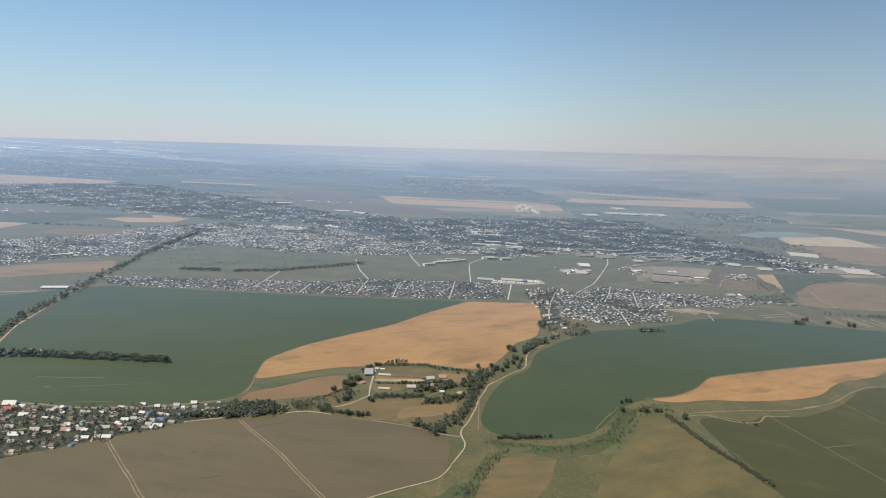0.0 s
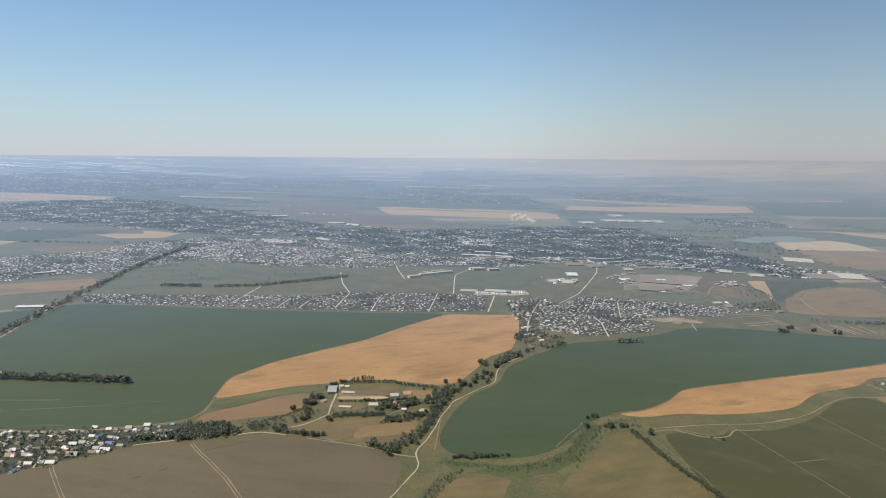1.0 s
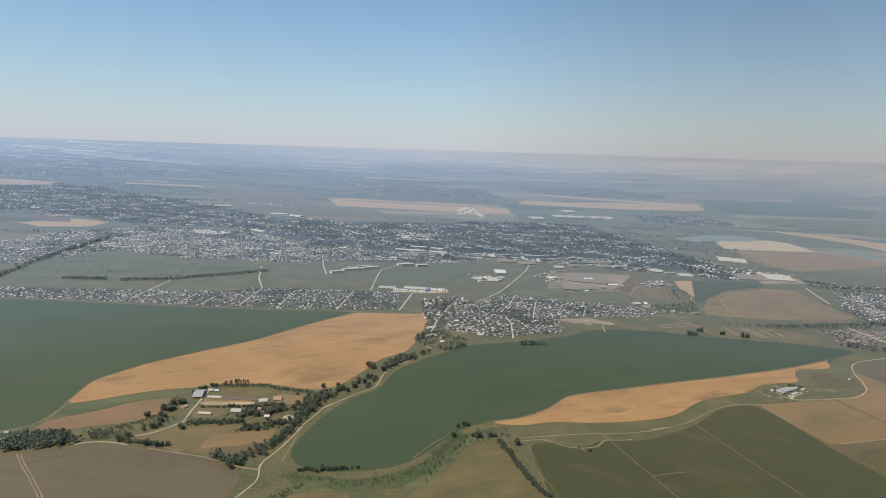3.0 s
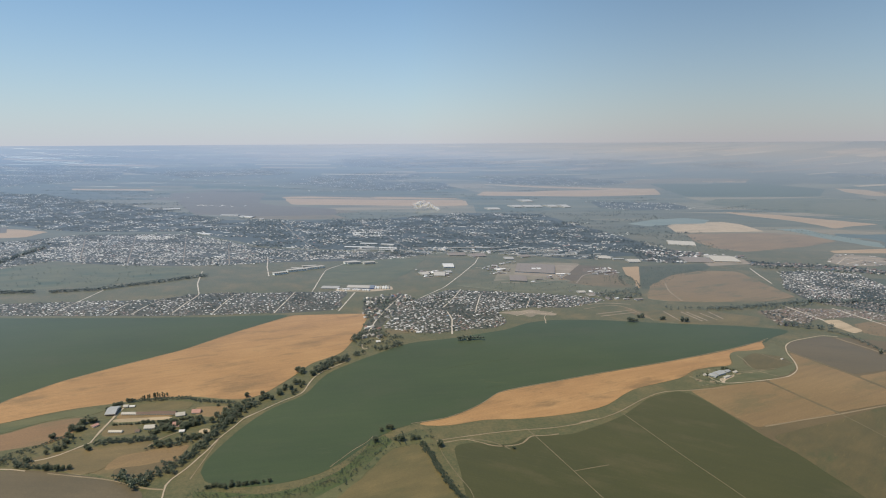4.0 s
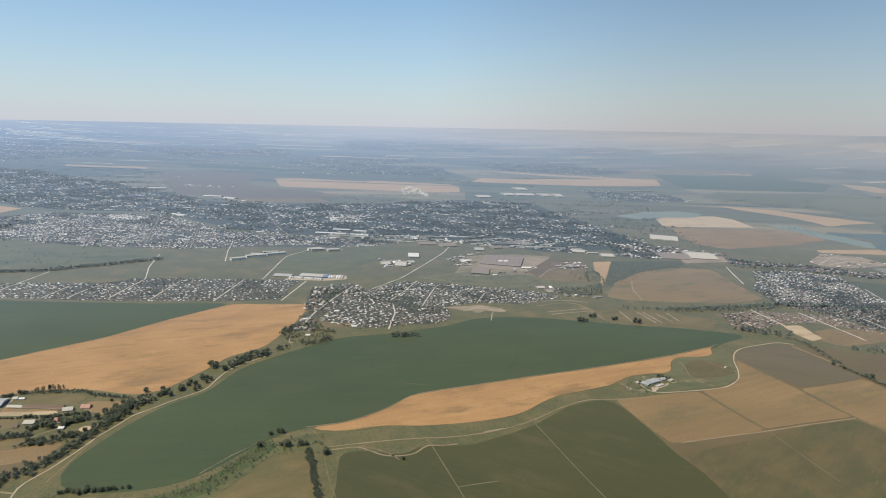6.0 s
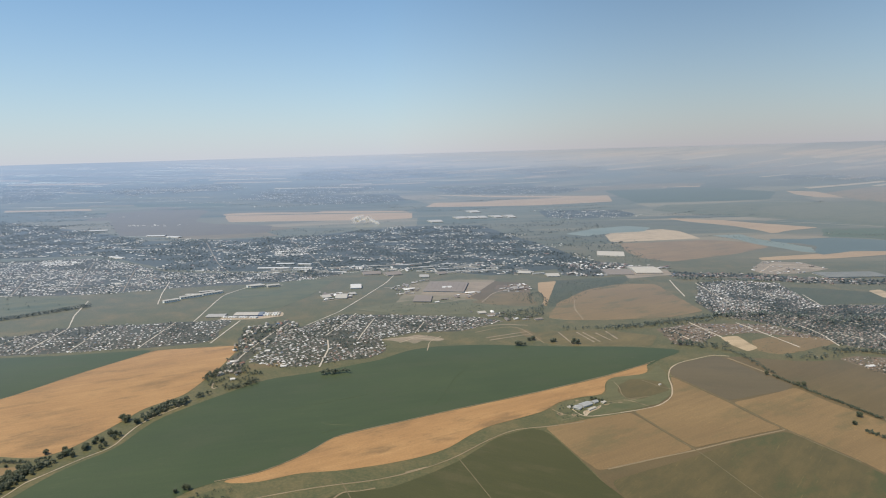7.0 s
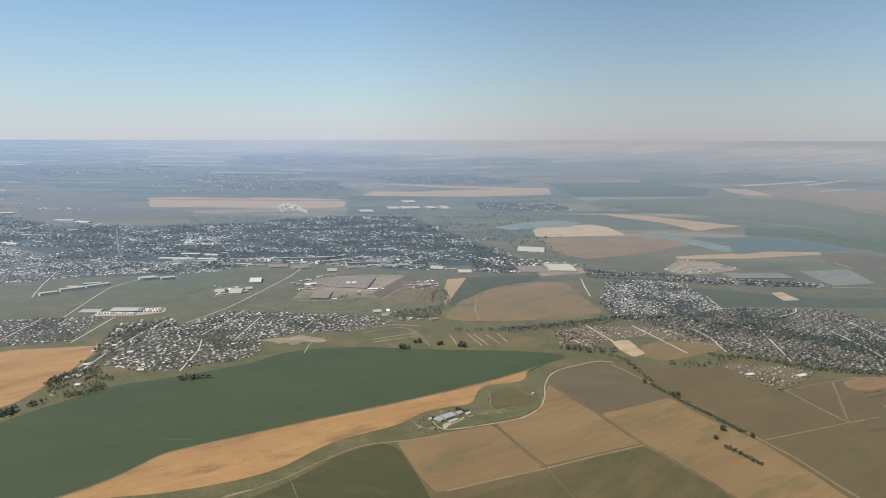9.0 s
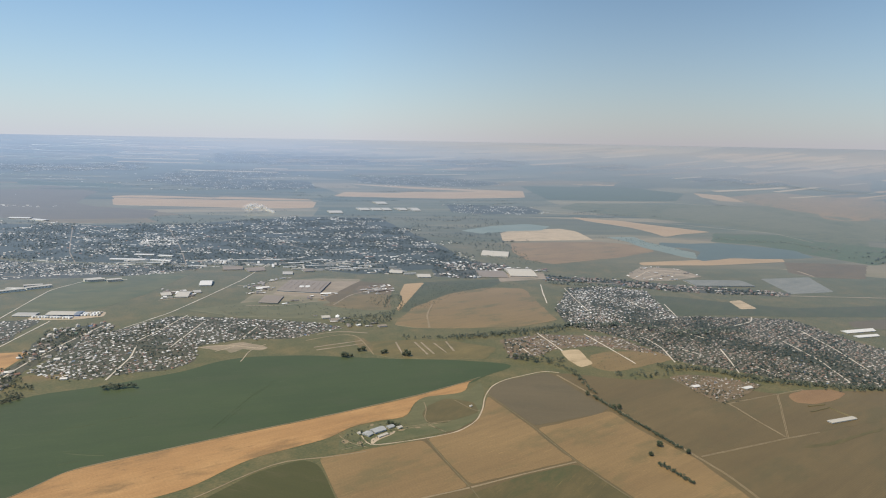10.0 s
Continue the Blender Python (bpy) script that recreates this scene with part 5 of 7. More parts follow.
tree_row([(-74.2, 333.7), (-73.6, 342.7), (-67.6, 348.8)], 1.3, 1.5, 2.2, 4.0, "dark tree beside a lane", STABLE)
tree_row([(-72.6, 318.4), (-74.0, 326.7)], 1.6, 0.8, 2.2, 3.8, "dark tree beside a lane", STABLE)
tree_row([(17.7, 263.0), (30.1, 264.1), (38.2, 265.7)], 1.0, 0.9, 1.4, 2.6, "low tree beside green crop", STABLE)
tree_row([(39.4, 265.7), (46.7, 267.3)], 1.6, 0.8, 1.4, 2.4, "low tree beside green crop", STABLE)
for x, y in [(-58.3, 310.4), (-56.6, 308.9), (-60.4, 286.7), (-63.1, 286.5), (-66.3, 287.8), (-57.3, 287.5), (-77.3, 305.5), (-74.2, 309.5), (-83.1, 296.9), (-83.0, 325.3), (-28.8, 277.4), (-26.3, 275.5), (14.7, 382.1), (-72.3, 309.6), (-71.1, 312.8), (-73.6, 289.5), (-69.0, 287.7), (-63.1, 286.5)]:
    tree(x, y, rng.uniform(1.8, 3.6), "single tree on dry grass", STABLE)
scrub([(-169.8, 274.1), (-158.0, 273.4), (-142.3, 276.1), (-125.1, 282.2), (-108.7, 288.5), (-113.2, 299.0), (-127.8, 299.8), (-140.6, 297.6), (-142.7, 284.7), (-161.1, 278.5)], 330, 2.0, 4.2, "dense dark trees along the village")
scrub([(-108.1, 300.8), (-98.2, 303.6), (-78.8, 297.9), (-76.7, 288.0), (-93.5, 292.1), (-101.3, 292.4)], 90, 1.4, 3.2, "trees and bushes behind a lane")

VILLAGE_WEST = [(-194.7, 244.7, 3.3, 5, "pale_roof"), (-214.2, 251.2, 4.5, 5, "pink_roof"), (-190.3, 257, 4.1, 6, "red_roof"), (-231.9, 244.8, 3.8, 6, "pale_roof"), (-236.6, 243, 5.0, 6, "white_roof"), (-229.7, 249.8, 4.5, 6, "pale_roof"), (-246.3, 267.5, 4.6, 6, "white_roof"), (-263.1, 281.9, 6.6, 6, "white_roof"), (-259.1, 274.1, 5.9, 6, "red_roof"), (-235.7, 274.8, 3.6, 6, "pale_roof"), (-254.3, 279.5, 3.0, 6, "white_roof"), (-244.3, 252.1, 3.9, 4, "pale_roof"), (-233, 235.5, 2.7, 6, "pale_roof"), (-240.3, 265.7, 3.5, 7, "pink_roof"), (-216.7, 257.5, 2.9, 6, "white_roof"), (-221.6, 247.1, 3.9, 6, "grey_roof"), (-206.6, 251.9, 3.4, 5, "grey_roof")]
VILLAGE_EAST = [(-190.2, 266.7, 3.8, 5, "white_roof"), (-186.1, 268.6, 3.0, 6, "pale_roof"), (-180.9, 265.2, 2.7, 6, "white_roof"), (-175.5, 268, 2.4, 5, "grey_roof"), (-171, 268.5, 3.9, 4, "blue_roof"), (-163.1, 275.5, 3.7, 6, "blue_roof"), (-180.5, 286.9, 2.8, 6, "white_roof"), (-170.4, 289.6, 3.2, 5, "pale_roof"), (-161.7, 294, 3.2, 7, "white_roof"), (-147.7, 296.3, 2.0, 6, "teal_roof"), (-147.5, 279.4, 3.1, 6, "white_roof"), (-143.7, 279.8, 3.2, 5, "white_roof"), (-199.8, 242.9, 3.6, 5, "white_roof"), (-195.4, 255.8, 4.0, 6, "pale_roof"), (-183.8, 254, 5.1, 4, "grey_roof"), (-175.2, 262, 3.2, 5, "grey_roof"), (-169.6, 260.3, 4.7, 6, "white_roof"), (-189.6, 244.5, 4.2, 5, "white_roof")]
ROOF_WORDS = {"white_roof": "plastered house with a white roof", "pale_roof": "plastered house with a pale grey roof", "grey_roof": "plastered house with a grey roof", "blue_roof": "plastered house with a blue roof", "teal_roof": "plastered house with a teal roof", "pink_roof": "plastered house with a faded pink roof", "red_roof": "plastered house with a red-brown roof"}
for row in (VILLAGE_WEST, VILLAGE_EAST):
    for x, y, long, turned, tint in row:
        c, k, deep = math.cos(radians(turned)), math.sin(radians(turned)), 0.62 * long if long > 3.4 else 0.8 * long
        building("house", ((x - c * long / 2, y - k * long / 2), (x + c * long / 2, y + k * long / 2), (x - k * deep, y + c * deep)), 0.85, tint, "pale_wall", ROOF_WORDS[tint] + " in a leafy village", 0.36, 3)
strip("lane", [(-195.2, 240), (-198.4, 249.9), (-201.2, 258.9)], 0.9, M["dirt"], 0.4, "pale village lane", step=4)
strip("lane", [(-217.2, 283.2), (-211.9, 285.4), (-206.7, 276.9), (-200.4, 279.1)], 0.8, M["dirt"], 0.4, "pale village lane", step=4)
strip("lane", [(-158.4, 268.9), (-148.8, 272.9), (-138.7, 276.2)], 0.7, M["dirt"], 0.4, "pale lane along fallow land", step=4)
strip("lane", [(-245.9, 247.7), (-232.5, 254.6), (-220.6, 260), (-201.7, 264.8), (-189.5, 265.2)], 0.7, M["dirt"], 0.4, "pale village lane", step=4)
field("yard_ground", [(-228.4, 221.6), (-230.9, 228.7), (-223.4, 231.8), (-219.4, 226), (-223.5, 222)], M["tan"], 0.3, "bare tan garden plot", "yard", wobble=1.5)
for line in ([(-161.4, 218.8), (-151.4, 224.3), (-138.5, 234.5), (-129.2, 243)], [(-127.5, 207), (-119.2, 211.4)], [(-117.5, 265.1), (-104.3, 273.2), (-98.8, 277.7)]):
    strip("wheel_mark", line, 0.5, M["olive"], 0.4, "dark streak in fallow land", step=5, wobble=1.0, broken=0.1)

# ---- trees along fields ----
EDGE = "trees along field edges"
wood_row([(-341.8, 360.9), (-323.5, 368.3), (-284.3, 368.4), (-244.9, 368.5), (-202.6, 366.4)], 1.3, 1.5, 4.5, 6.5, "dense dark field hedge of trees", 10)
for x, y in [(24.7, 375.0), (26.1, 377.8), (28.1, 379.0), (31.8, 376.2), (24.5, 384.1), (35.5, 384.8), (35.3, 387.9), (37.7, 393.2), (37.9, 398.1), (42.0, 394.2), (44.6, 385.0), (45.9, 388.7), (43.6, 404.0), (46.6, 405.3), (49.8, 403.1), (48.3, 398.2), (46.1, 425.3), (46.7, 429.0), (43.2, 429.6), (54.6, 422.1)]:
    tree(x, y, rng.uniform(2.8, 4.6), "broad tree between wheat and crop", EDGE)
for x, y in [(14.4, 370.8), (20.6, 367.0), (22.6, 368.1), (24.6, 369.2), (27.6, 386.0), (7.0, 364.8), (-0.9, 367.4)]:
    tree(x, y, rng.uniform(1.6, 2.8), "small tree between wheat and crop", EDGE)
wood_row([(57.9, 429.3), (61.8, 437.6), (65.4, 445.3), (71.1, 452.9), (78.9, 456.1)], 0.6, 1.8, 3.4, 5.6, "dense dark tree belt between wheat and crop", 8)
wood_row([(84.0, 465.5), (89.6, 469.3)], 0.8, 1.6, 2.5, 4.5, "dense dark trees at the crop's edge", 8)
wood_row([(81.3, 503.1), (84.1, 514.9), (89.0, 524.0)], 0.9, 2.0, 2.5, 4.5, "dense dark trees at the village edge", 8)
wood_row([(105.1, 478.9), (113.4, 485.1), (122.8, 494.0)], 0.8, 2.0, 2.0, 3.4, "dense dark trees at the village edge", 8)
strip("lane", [(94.2, 485.6), (91.9, 478.5), (88.5, 489.0), (89.1, 496.6)], 1.0, M["dirt"], 0.35, "pale looped yard lane", step=4)
for x, y in [(104.1, 322.9), (108.1, 326.1), (110.2, 325.1), (100.4, 308.8), (112.0, 309.9), (115.3, 309.4), (122.5, 310.5), (125.7, 310.7), (137.0, 300.5)]:
    tree(x, y, rng.uniform(2.4, 4.4), "round bush on rough grass", EDGE)
wood_row([(127.1, 305.9), (131.8, 286.9), (134.6, 271.5), (137.8, 258.4), (144.3, 239.5), (150.7, 220.4)], 0.2, 1.0, 1.0, 2.0, "dense dark hedge between fields")
wood_row([(533, 445), (538, 411), (544, 382), (550, 354)], 0.3, 0.8, 1.0, 2.2, "dense hedge along a dirt road")
wood_row([(524.2, 338.7), (527.4, 328.5), (531.7, 313.3)], 0.5, 0.8, 1.5, 2.8, "clump of dark bushes in ploughed land")
for x, y in [(550.9, 348.1), (537.9, 360.2), (525.2, 348.9), (532, 439), (529, 448), (538, 422), (541, 420)]:
    tree(x, y, rng.uniform(2.6, 4.0), "single dark tree in ploughed land", EDGE)

field("creek_bank", [(66.2, 255.7), (82.1, 265.6), (96.1, 286.9), (108.8, 308.0), (119.2, 321.6), (130.2, 324.0), (133.9, 304.1), (125.6, 305.4), (111.2, 301.4), (99.2, 279.8), (88.6, 259.5), (77.9, 244.6)], M["grass"], 0.12, "green creek bank between fields", "ground", wobble=7.0)
strip("field_track", [(139.1, 309.5), (135.5, 307.3), (137.5, 292.3), (140.0, 280.7), (143.6, 265.7), (148.0, 252.7), (148.4, 237.5), (148.9, 222.7)], 0.4, M["faint_track"], 0.25, "worn path beside a hedge", step=4)
strip("dirt_road", [(-295.9, 285.4), (-271.2, 287.1), (-251.4, 286.5), (-226.4, 282.3), (-195.9, 286.2), (-165.9, 293.6), (-145.3, 302.9), (-138.4, 307.3), (-136.6, 321.0), (-137.9, 339.5)], 0.6, M["track"], 0.3, "pale lane behind the village", step=6)
wood_row([(-139.2, 277.8), (-125.5, 280.7), (-106.1, 288.4)], 0.7, 2.2, 2.5, 5, "dense trees at the village edge")
wood_row([(-88.5, 292.7), (-67.8, 288.8)], 0.9, 1.0, 2.0, 3.5, "row of bushes along fallow land")
wood_row([(-29.0, 277.1), (-19.2, 268.8), (-12.9, 266.4)], 0.7, 1.6, 2.5, 5, "dark trees along fallow land")
wood_row([(-102.4, 294.8), (-84.4, 309.2), (-64.6, 321.9)], 2.2, 2.0, 1.5, 3, "scattered bushes on grass")

field("dry_bank", [(0.7, 197.8), (7.1, 226.0), (20.8, 241.8), (46.1, 241.3), (39.8, 218.2), (27.2, 196.7), (12.9, 173.4), (-1.5, 172.5)], M["dry_grass"], 0.12, "orange-brown dry ground beside the creek", "ground", wobble=7.0)
field("marsh", [(-25.5, 188.4), (-9.9, 208.2), (0.3, 222.1), (9.7, 244.1), (23.6, 252.6), (41.0, 255.4), (21.0, 243.1), (7.1, 226.0), (0.7, 197.8), (-11.3, 164.0)], M["grass"], 0.14, "green reedy creek bed", "ground", wobble=7.0)
scrub_beds = [[(-10.2, 199.0), (1.6, 221.0), (10.5, 242.9), (23.4, 250.5), (14.1, 233.8), (3.6, 210.2), (-2.6, 194.7)], [(-402, 776), (-372, 855), (-218, 852), (-133, 821), (-171, 767), (-339, 708)]]
# ---- the small farm ----
field("grass_bank", [(334.9, 382.2), (336.1, 399.0), (342.5, 411.3), (356.1, 418.1), (373.8, 422.0), (385.2, 427.0), (392.2, 443.8), (399.0, 457.6), (412.1, 462.6), (438, 468), (454, 486), (452, 469), (436.0, 423.0), (414.1, 401.3), (386.2, 395.1), (356.1, 386.6)], M["olive_grass"], 0.12, "rough grass round a small farm", "ground", wobble=3.0)
field("yard_ground", [(355.5, 397.0), (369.1, 403.3), (374.3, 407.7), (372.3, 402.0), (359.8, 394.0), (355.0, 386.8)], M["dirt"], 0.25, "pale dirt farmyard", "yard")
building("barn", [(355.1, 399.5), (358.0, 402.4), (353.6, 405.5)], 1.1, "steel_roof", "grey_wall", "grey metal farm barn", 0.15)
building("barn", [(359.5, 403.0), (367.1, 407.0), (358.0, 408.3)], 1.2, "steel_roof", "grey_wall", "grey farm barn with a wide roof", 0.15)
building("shed", [(369.6, 409.2), (373.3, 411.3), (370.6, 413.5)], 1.0, "steel_roof", "grey_wall", "small grey farm shed", 0.2)
building("shed", [(361.3, 397.0), (367.7, 401.0), (361.3, 399.4)], 0.9, "pale_roof", "pale_wall", "low open farm shed", 0.1)
for x, y in [(372.5, 415.9), (374.5, 413.8), (376.6, 412.6), (351.0, 405.0), (370.5, 417.9)]:
    tree(x, y, rng.uniform(2.0, 3.2), "small tree beside a barn", "trees round the farm")

strip("field_track", [(373.3, 406.1), (389.2, 410.9), (411.6, 415.0)], 0.5, M["track"], 0.3, "worn track through the farm meadow", step=4)
strip("field_track", [(411.6, 415.0), (397.3, 412.4), (395.3, 421.9), (401.5, 440.5), (401.1, 450.9)], 0.5, M["track"], 0.3, "worn path in the farm meadow", step=4)
strip("field_track", [(424.4, 452.2), (433.8, 430.2), (437.9, 429.6)], 0.5, M["track"], 0.3, "worn path in the farm meadow", step=4)
strip("field_track", [(397.3, 412.4), (404.4, 400.9)], 0.5, M["track"], 0.3, "worn path in the farm meadow", step=4)
strip("field_track", [(336.5, 403.8), (342.6, 392.5), (352.5, 385.6)], 0.5, M["track"], 0.3, "worn path beside the wheat", step=4)
field("meadow", [(395.8, 428.4), (402.3, 444.5), (419.3, 456.1), (438.3, 446.1), (436.5, 427.8), (413.9, 416.5), (397.3, 412.4)], M["olive"], 0.2, "dull green meadow beside the farm", "meadow", wobble=2.0)
scrub([(336.0, 397.4), (342.3, 408.8), (355.8, 415.5), (371.3, 417.8), (383.3, 420.7), (382.9, 407.4), (372.6, 402.0), (352.6, 387.1), (338.4, 383.1)], 70, 0.6, 1.8, "bushes and clutter round the farm")
field("yard_ground", [(335.9, 395.8), (340.4, 399.1), (343.5, 394.7), (339, 390.6)], M["track"], 0.2, "pale rubble and tipped sand", "yard", step=3, wobble=2.0)
field("yard_ground", [(345.6, 393.6), (350.1, 396.1), (351.3, 391.2), (347.1, 387.9)], M["track"], 0.2, "pale rubble and tipped sand", "yard", step=3, wobble=2.0)
field("yard_ground", [(373.4, 407), (379.5, 409.6), (381.8, 407.5), (375.9, 404)], M["track"], 0.2, "pale rubble and tipped sand", "yard", step=3, wobble=2.0)
field("yard_ground", [(384.3, 408.9), (390.2, 411.6), (391.9, 408.7), (386.6, 406.8)], M["track"], 0.2, "pale rubble and tipped sand", "yard", step=3, wobble=2.0)
field("yard_ground", [(356.9, 418), (361, 421), (362.7, 416.3), (359.3, 413.3)], M["track"], 0.2, "pale rubble and tipped sand", "yard", step=3, wobble=2.0)
scrub([(335.6, 382.1), (336.2, 400.5), (348.4, 415.7), (356.1, 418.1), (375.3, 419.1), (392, 415), (369.2, 404.1), (359.6, 392.4), (352.5, 385.6)], 160, 0.3, 0.9, "low weeds and scrub round a farm")
for line in ([(336.4, 384.2), (349.3, 388.4), (353.9, 392.4)], [(373.9, 410.3), (389.6, 412.6), (414.2, 417.4)], [(396.1, 412.6), (406, 399.8)]):
    strip("field_track", line, 0.4, M["track"], 0.3, "worn farm path", step=3, wobble=1.2)
for corners in ([(432.8, 437.4), (434.4, 438.3), (433.6, 439.5)], [(375.9, 408.3), (378.4, 409.7), (376.8, 411.7)], [(349.4, 403.6), (351.7, 404.9), (350.1, 406.8)]):
    building("shed", corners, 0.9, "pale_roof", "pale_wall", "small farm shed on grass", 0.2)

# ---- factories and depots ----
building("warehouse", [(37, 716), (57, 714), (36.4, 728)], 1.0, "grey_roof", "grey_wall", "long depot with a pale roof", 0.03, 8)
building("warehouse", [(67, 716), (93, 713), (66, 729)], 1.6, "pale_roof", "slate_wall", "depot hall with dark blue-grey walls", 0.05)
building("workshop", [(94, 712.5), (98.5, 712), (93.7, 726)], 1.9, "slate_wall", "blue_roof", "blue end bay of a depot hall", 0.05)
field("yard_ground", [(55, 702), (54, 715), (97, 711), (100, 730), (120, 729), (122, 710), (99, 701)], M["dirt"], 0.2, "pale depot yard with parked lorries", "yard")
building("warehouse", [(196, 846), (210, 846), (206, 872)], 1.6, "white_roof", "grey_wall", "warehouse with a bright white roof", 0.08)
building("warehouse", [(177, 788), (191, 787), (183, 813)], 1.2, "pale_roof", "pale_wall", "low works with a pale roof", 0.08)
building("warehouse", [(162, 794), (172, 797), (167, 811)], 1.1, "pale_roof", "pale_wall", "low works with a faded pale roof", 0.1)
hall = building("factory", [(290, 813), (341, 799), (303, 875)], 1.5, "brown_roof", "slate_wall", "large flat factory hall", 0.003, 20)
for i in range(7):
    bm = bmesh.new()
    bmesh.ops.create_cube(bm, size=1, matrix=Matrix.Translation((-22 + 7.4 * i, 0, 1.9)) @ Matrix.Diagonal((1.2, 44, 0.35, 1)))
    part("skylight", bm, M["brown_roof"], hall, "long dull skylight on the roof")
building("factory", [(271, 755), (292, 751), (276, 788)], 1.2, "brown_roof", "slate_wall", "flat workshop of a factory", 0.004, 8)
for corners in ([(317, 828), (322, 827), (318, 837)], [(325, 827), (330, 827), (326, 837)]):
    building("roof_house", corners, 1.7, "white_roof", "pale_wall", "small white rooftop block of a factory", 0.05)
building("warehouse", [(623, 1063), (666, 1047), (646, 1110)], 1.3, "cream_roof", "pale_wall", "long cream flat warehouse", 0.05, 8)
building("warehouse", [(571, 887), (611, 882), (589, 932)], 0.8, "brown_roof", "pale_wall", "long flat brown warehouse", 0.05, 8)
building("warehouse", [(617, 890), (656, 884), (642, 940)], 1.5, "cream_roof", "pale_wall", "large hall with a cream roof", 0.05, 10)
building("long_shed", [(684, 374), (709, 378), (710, 382)], 0.9, "pale_roof", "pale_wall", "long low pale shed in ploughed land", 0.1)
building("house", [(624, 451), (630, 452), (627, 455)], 0.9, "white_roof", "pale_wall", "small house with a white roof", 0.2)
building("house", [(665, 442), (673, 444), (670, 447)], 0.9, "white_roof", "pale_wall", "small house with a white roof", 0.2)
for corners in ([(897, 577), (939, 582), (909, 587)], [(895, 561), (925, 564), (904, 568)]):
    building("greenhouse", corners, 0.9, "white_roof", "grey_wall", "long pale low greenhouse", 0.2)
for corners in ([(490, 1757), (515, 1761), (506, 1818)], [(523, 1762), (548, 1766), (543, 1823)], [(553, 1766), (576, 1770), (572, 1828)], [(599, 1773), (621, 1777), (619, 1836)],
                [(637, 1765), (656, 1767), (659, 1842)], [(405, 1679), (437, 1683), (419, 1733)], [(561, 1938), (589, 1943), (577, 2006)]):
    building("warehouse", corners, 1.6, "pale_roof", "pale_wall", "far warehouse with a pale roof", 0.05, 5)

field("yard_ground", [(345, 775), (369, 819), (395, 868), (439, 848), (394, 820), (369, 768), (354, 742)], M["tan_dark"], 0.1, "bare ground beside the factory", "yard")
for line in ([(267, 797), (284, 793), (346, 775), (369, 819), (397, 871)], [(258, 746), (298, 743), (336, 762)], [(296, 875), (370, 880), (400, 875)], [(354, 742), (377, 790), (433, 838)], [(422, 716), (440, 763)],
             [(241, 851), (269, 833), (289, 865)], [(331, 628), (353, 638), (380, 628)], [(161, 776), (198, 795)]):
    strip("lane", line, 1.8, M["paving"], 0.3, "pale service lane of the works")
for corners in ([(296, 912), (309, 912), (298, 928)], [(326, 931), (339, 935), (327, 947)],
                [(250, 933), (272, 940), (250, 957)], [(215, 946), (241, 949), (215, 966)], [(339, 683), (347, 684), (340, 692)],
                [(348, 671), (355, 673), (349, 680)], [(394, 646), (402, 648), (396, 652)], [(196, 807), (203, 809), (195, 819)], [(445, 919), (462, 915), (449, 936)], [(480, 887), (498, 886), (485, 906)]):
    building("workshop", corners, 1.2, rng.choice(("pale_roof", "brown_roof", "brown_roof", "grey_roof")), "grey_wall", "small workshop with a shallow roof", 0.12, 3)


def lorry(x, y, angle, colour, label):
    """A lorry with its cab, chassis and trailer body."""
    top = tagged(new("lorry"), label, "lorry", "lorries in the depot yard")
    top.matrix_basis = pose(x, y, 0.2, 0, 0, angle)
    for name, at, size, material in (("trailer", (0, 0, 0.95), (4.2, 1.5, 1.3), colour), ("cab", (2.65, 0, 0.75), (0.9, 1.4, 1.1), "van_white"),
                                     ("chassis", (0.4, 0, 0.32), (4.8, 1.1, 0.16), "grey_wall"), ("wheel", (-1.2, 0, 0.2), (0.7, 1.0, 0.4), "dark_glass"), ("wheel", (2.2, 0, 0.2), (0.45, 1.0, 0.4), "dark_glass")):
        bm = bmesh.new()
        bmesh.ops.create_cube(bm, size=1, matrix=Matrix.Translation(at) @ Matrix.Diagonal((*size, 1)))
        bmesh.ops.bevel(bm, geom=bm.edges[:], offset=0.06, segments=1, affect="EDGES")
        part(name, bm, M[material], top)


for i in range(13):
    lorry(58 + 2.9 * i, 711 - 0.55 * i + 0.8 * (i % 2), 62 + rng.gauss(0, 3), ("van_white", "pale_roof", "van_white", "van_white")[i % 4], "parked lorry with a pale box body")
for i in range(12):
    lorry(101 + 3.0 * (i % 6), 714 + 7.5 * (i // 6) + rng.gauss(0, 0.8), 70 + rng.gauss(0, 5), ("van_white", "van_white", "cream_roof")[i % 3], "parked lorry with a pale box body")
building("greenhouse", [(870, 813), (960, 805), (899, 849)], 1.3, "concrete", "grey_wall", "long low grey greenhouse block", 0.02, 24)
for corners in ([(-28.8, 798.1), (-13.9, 808.5), (-30.1, 804.2)], [(-14.1, 817.7), (8.6, 831.2), (-15.3, 824.1)], [(9.1, 834.4), (30.8, 848.9), (8.0, 841.1)], [(58, 878), (75, 887), (58, 885)]):
    building("apartment_block", corners, 2.6, "pale_roof", "teal_wall", "long pale grey apartment block", 0.04, 7)
field("yard_ground", [(340, 742), (373, 771), (425, 784), (416, 716), (392, 713), (368, 726)], M["dry_grass"], 0.2, "dry tan grass beside the works", "yard", wobble=4.0)
field("yard_ground", [(365, 608), (375, 613), (381, 588), (377, 568), (367, 579)], M["dry_grass"], 0.2, "bare pinkish soil by old foundations", "yard", wobble=3.0)
field("ruined_plot", [(394, 840), (435, 842), (436, 818), (426, 791), (391, 790), (380, 802)], M["plots"], 0.2, "overgrown plot with ruined sheds", "plot", wobble=2.0)
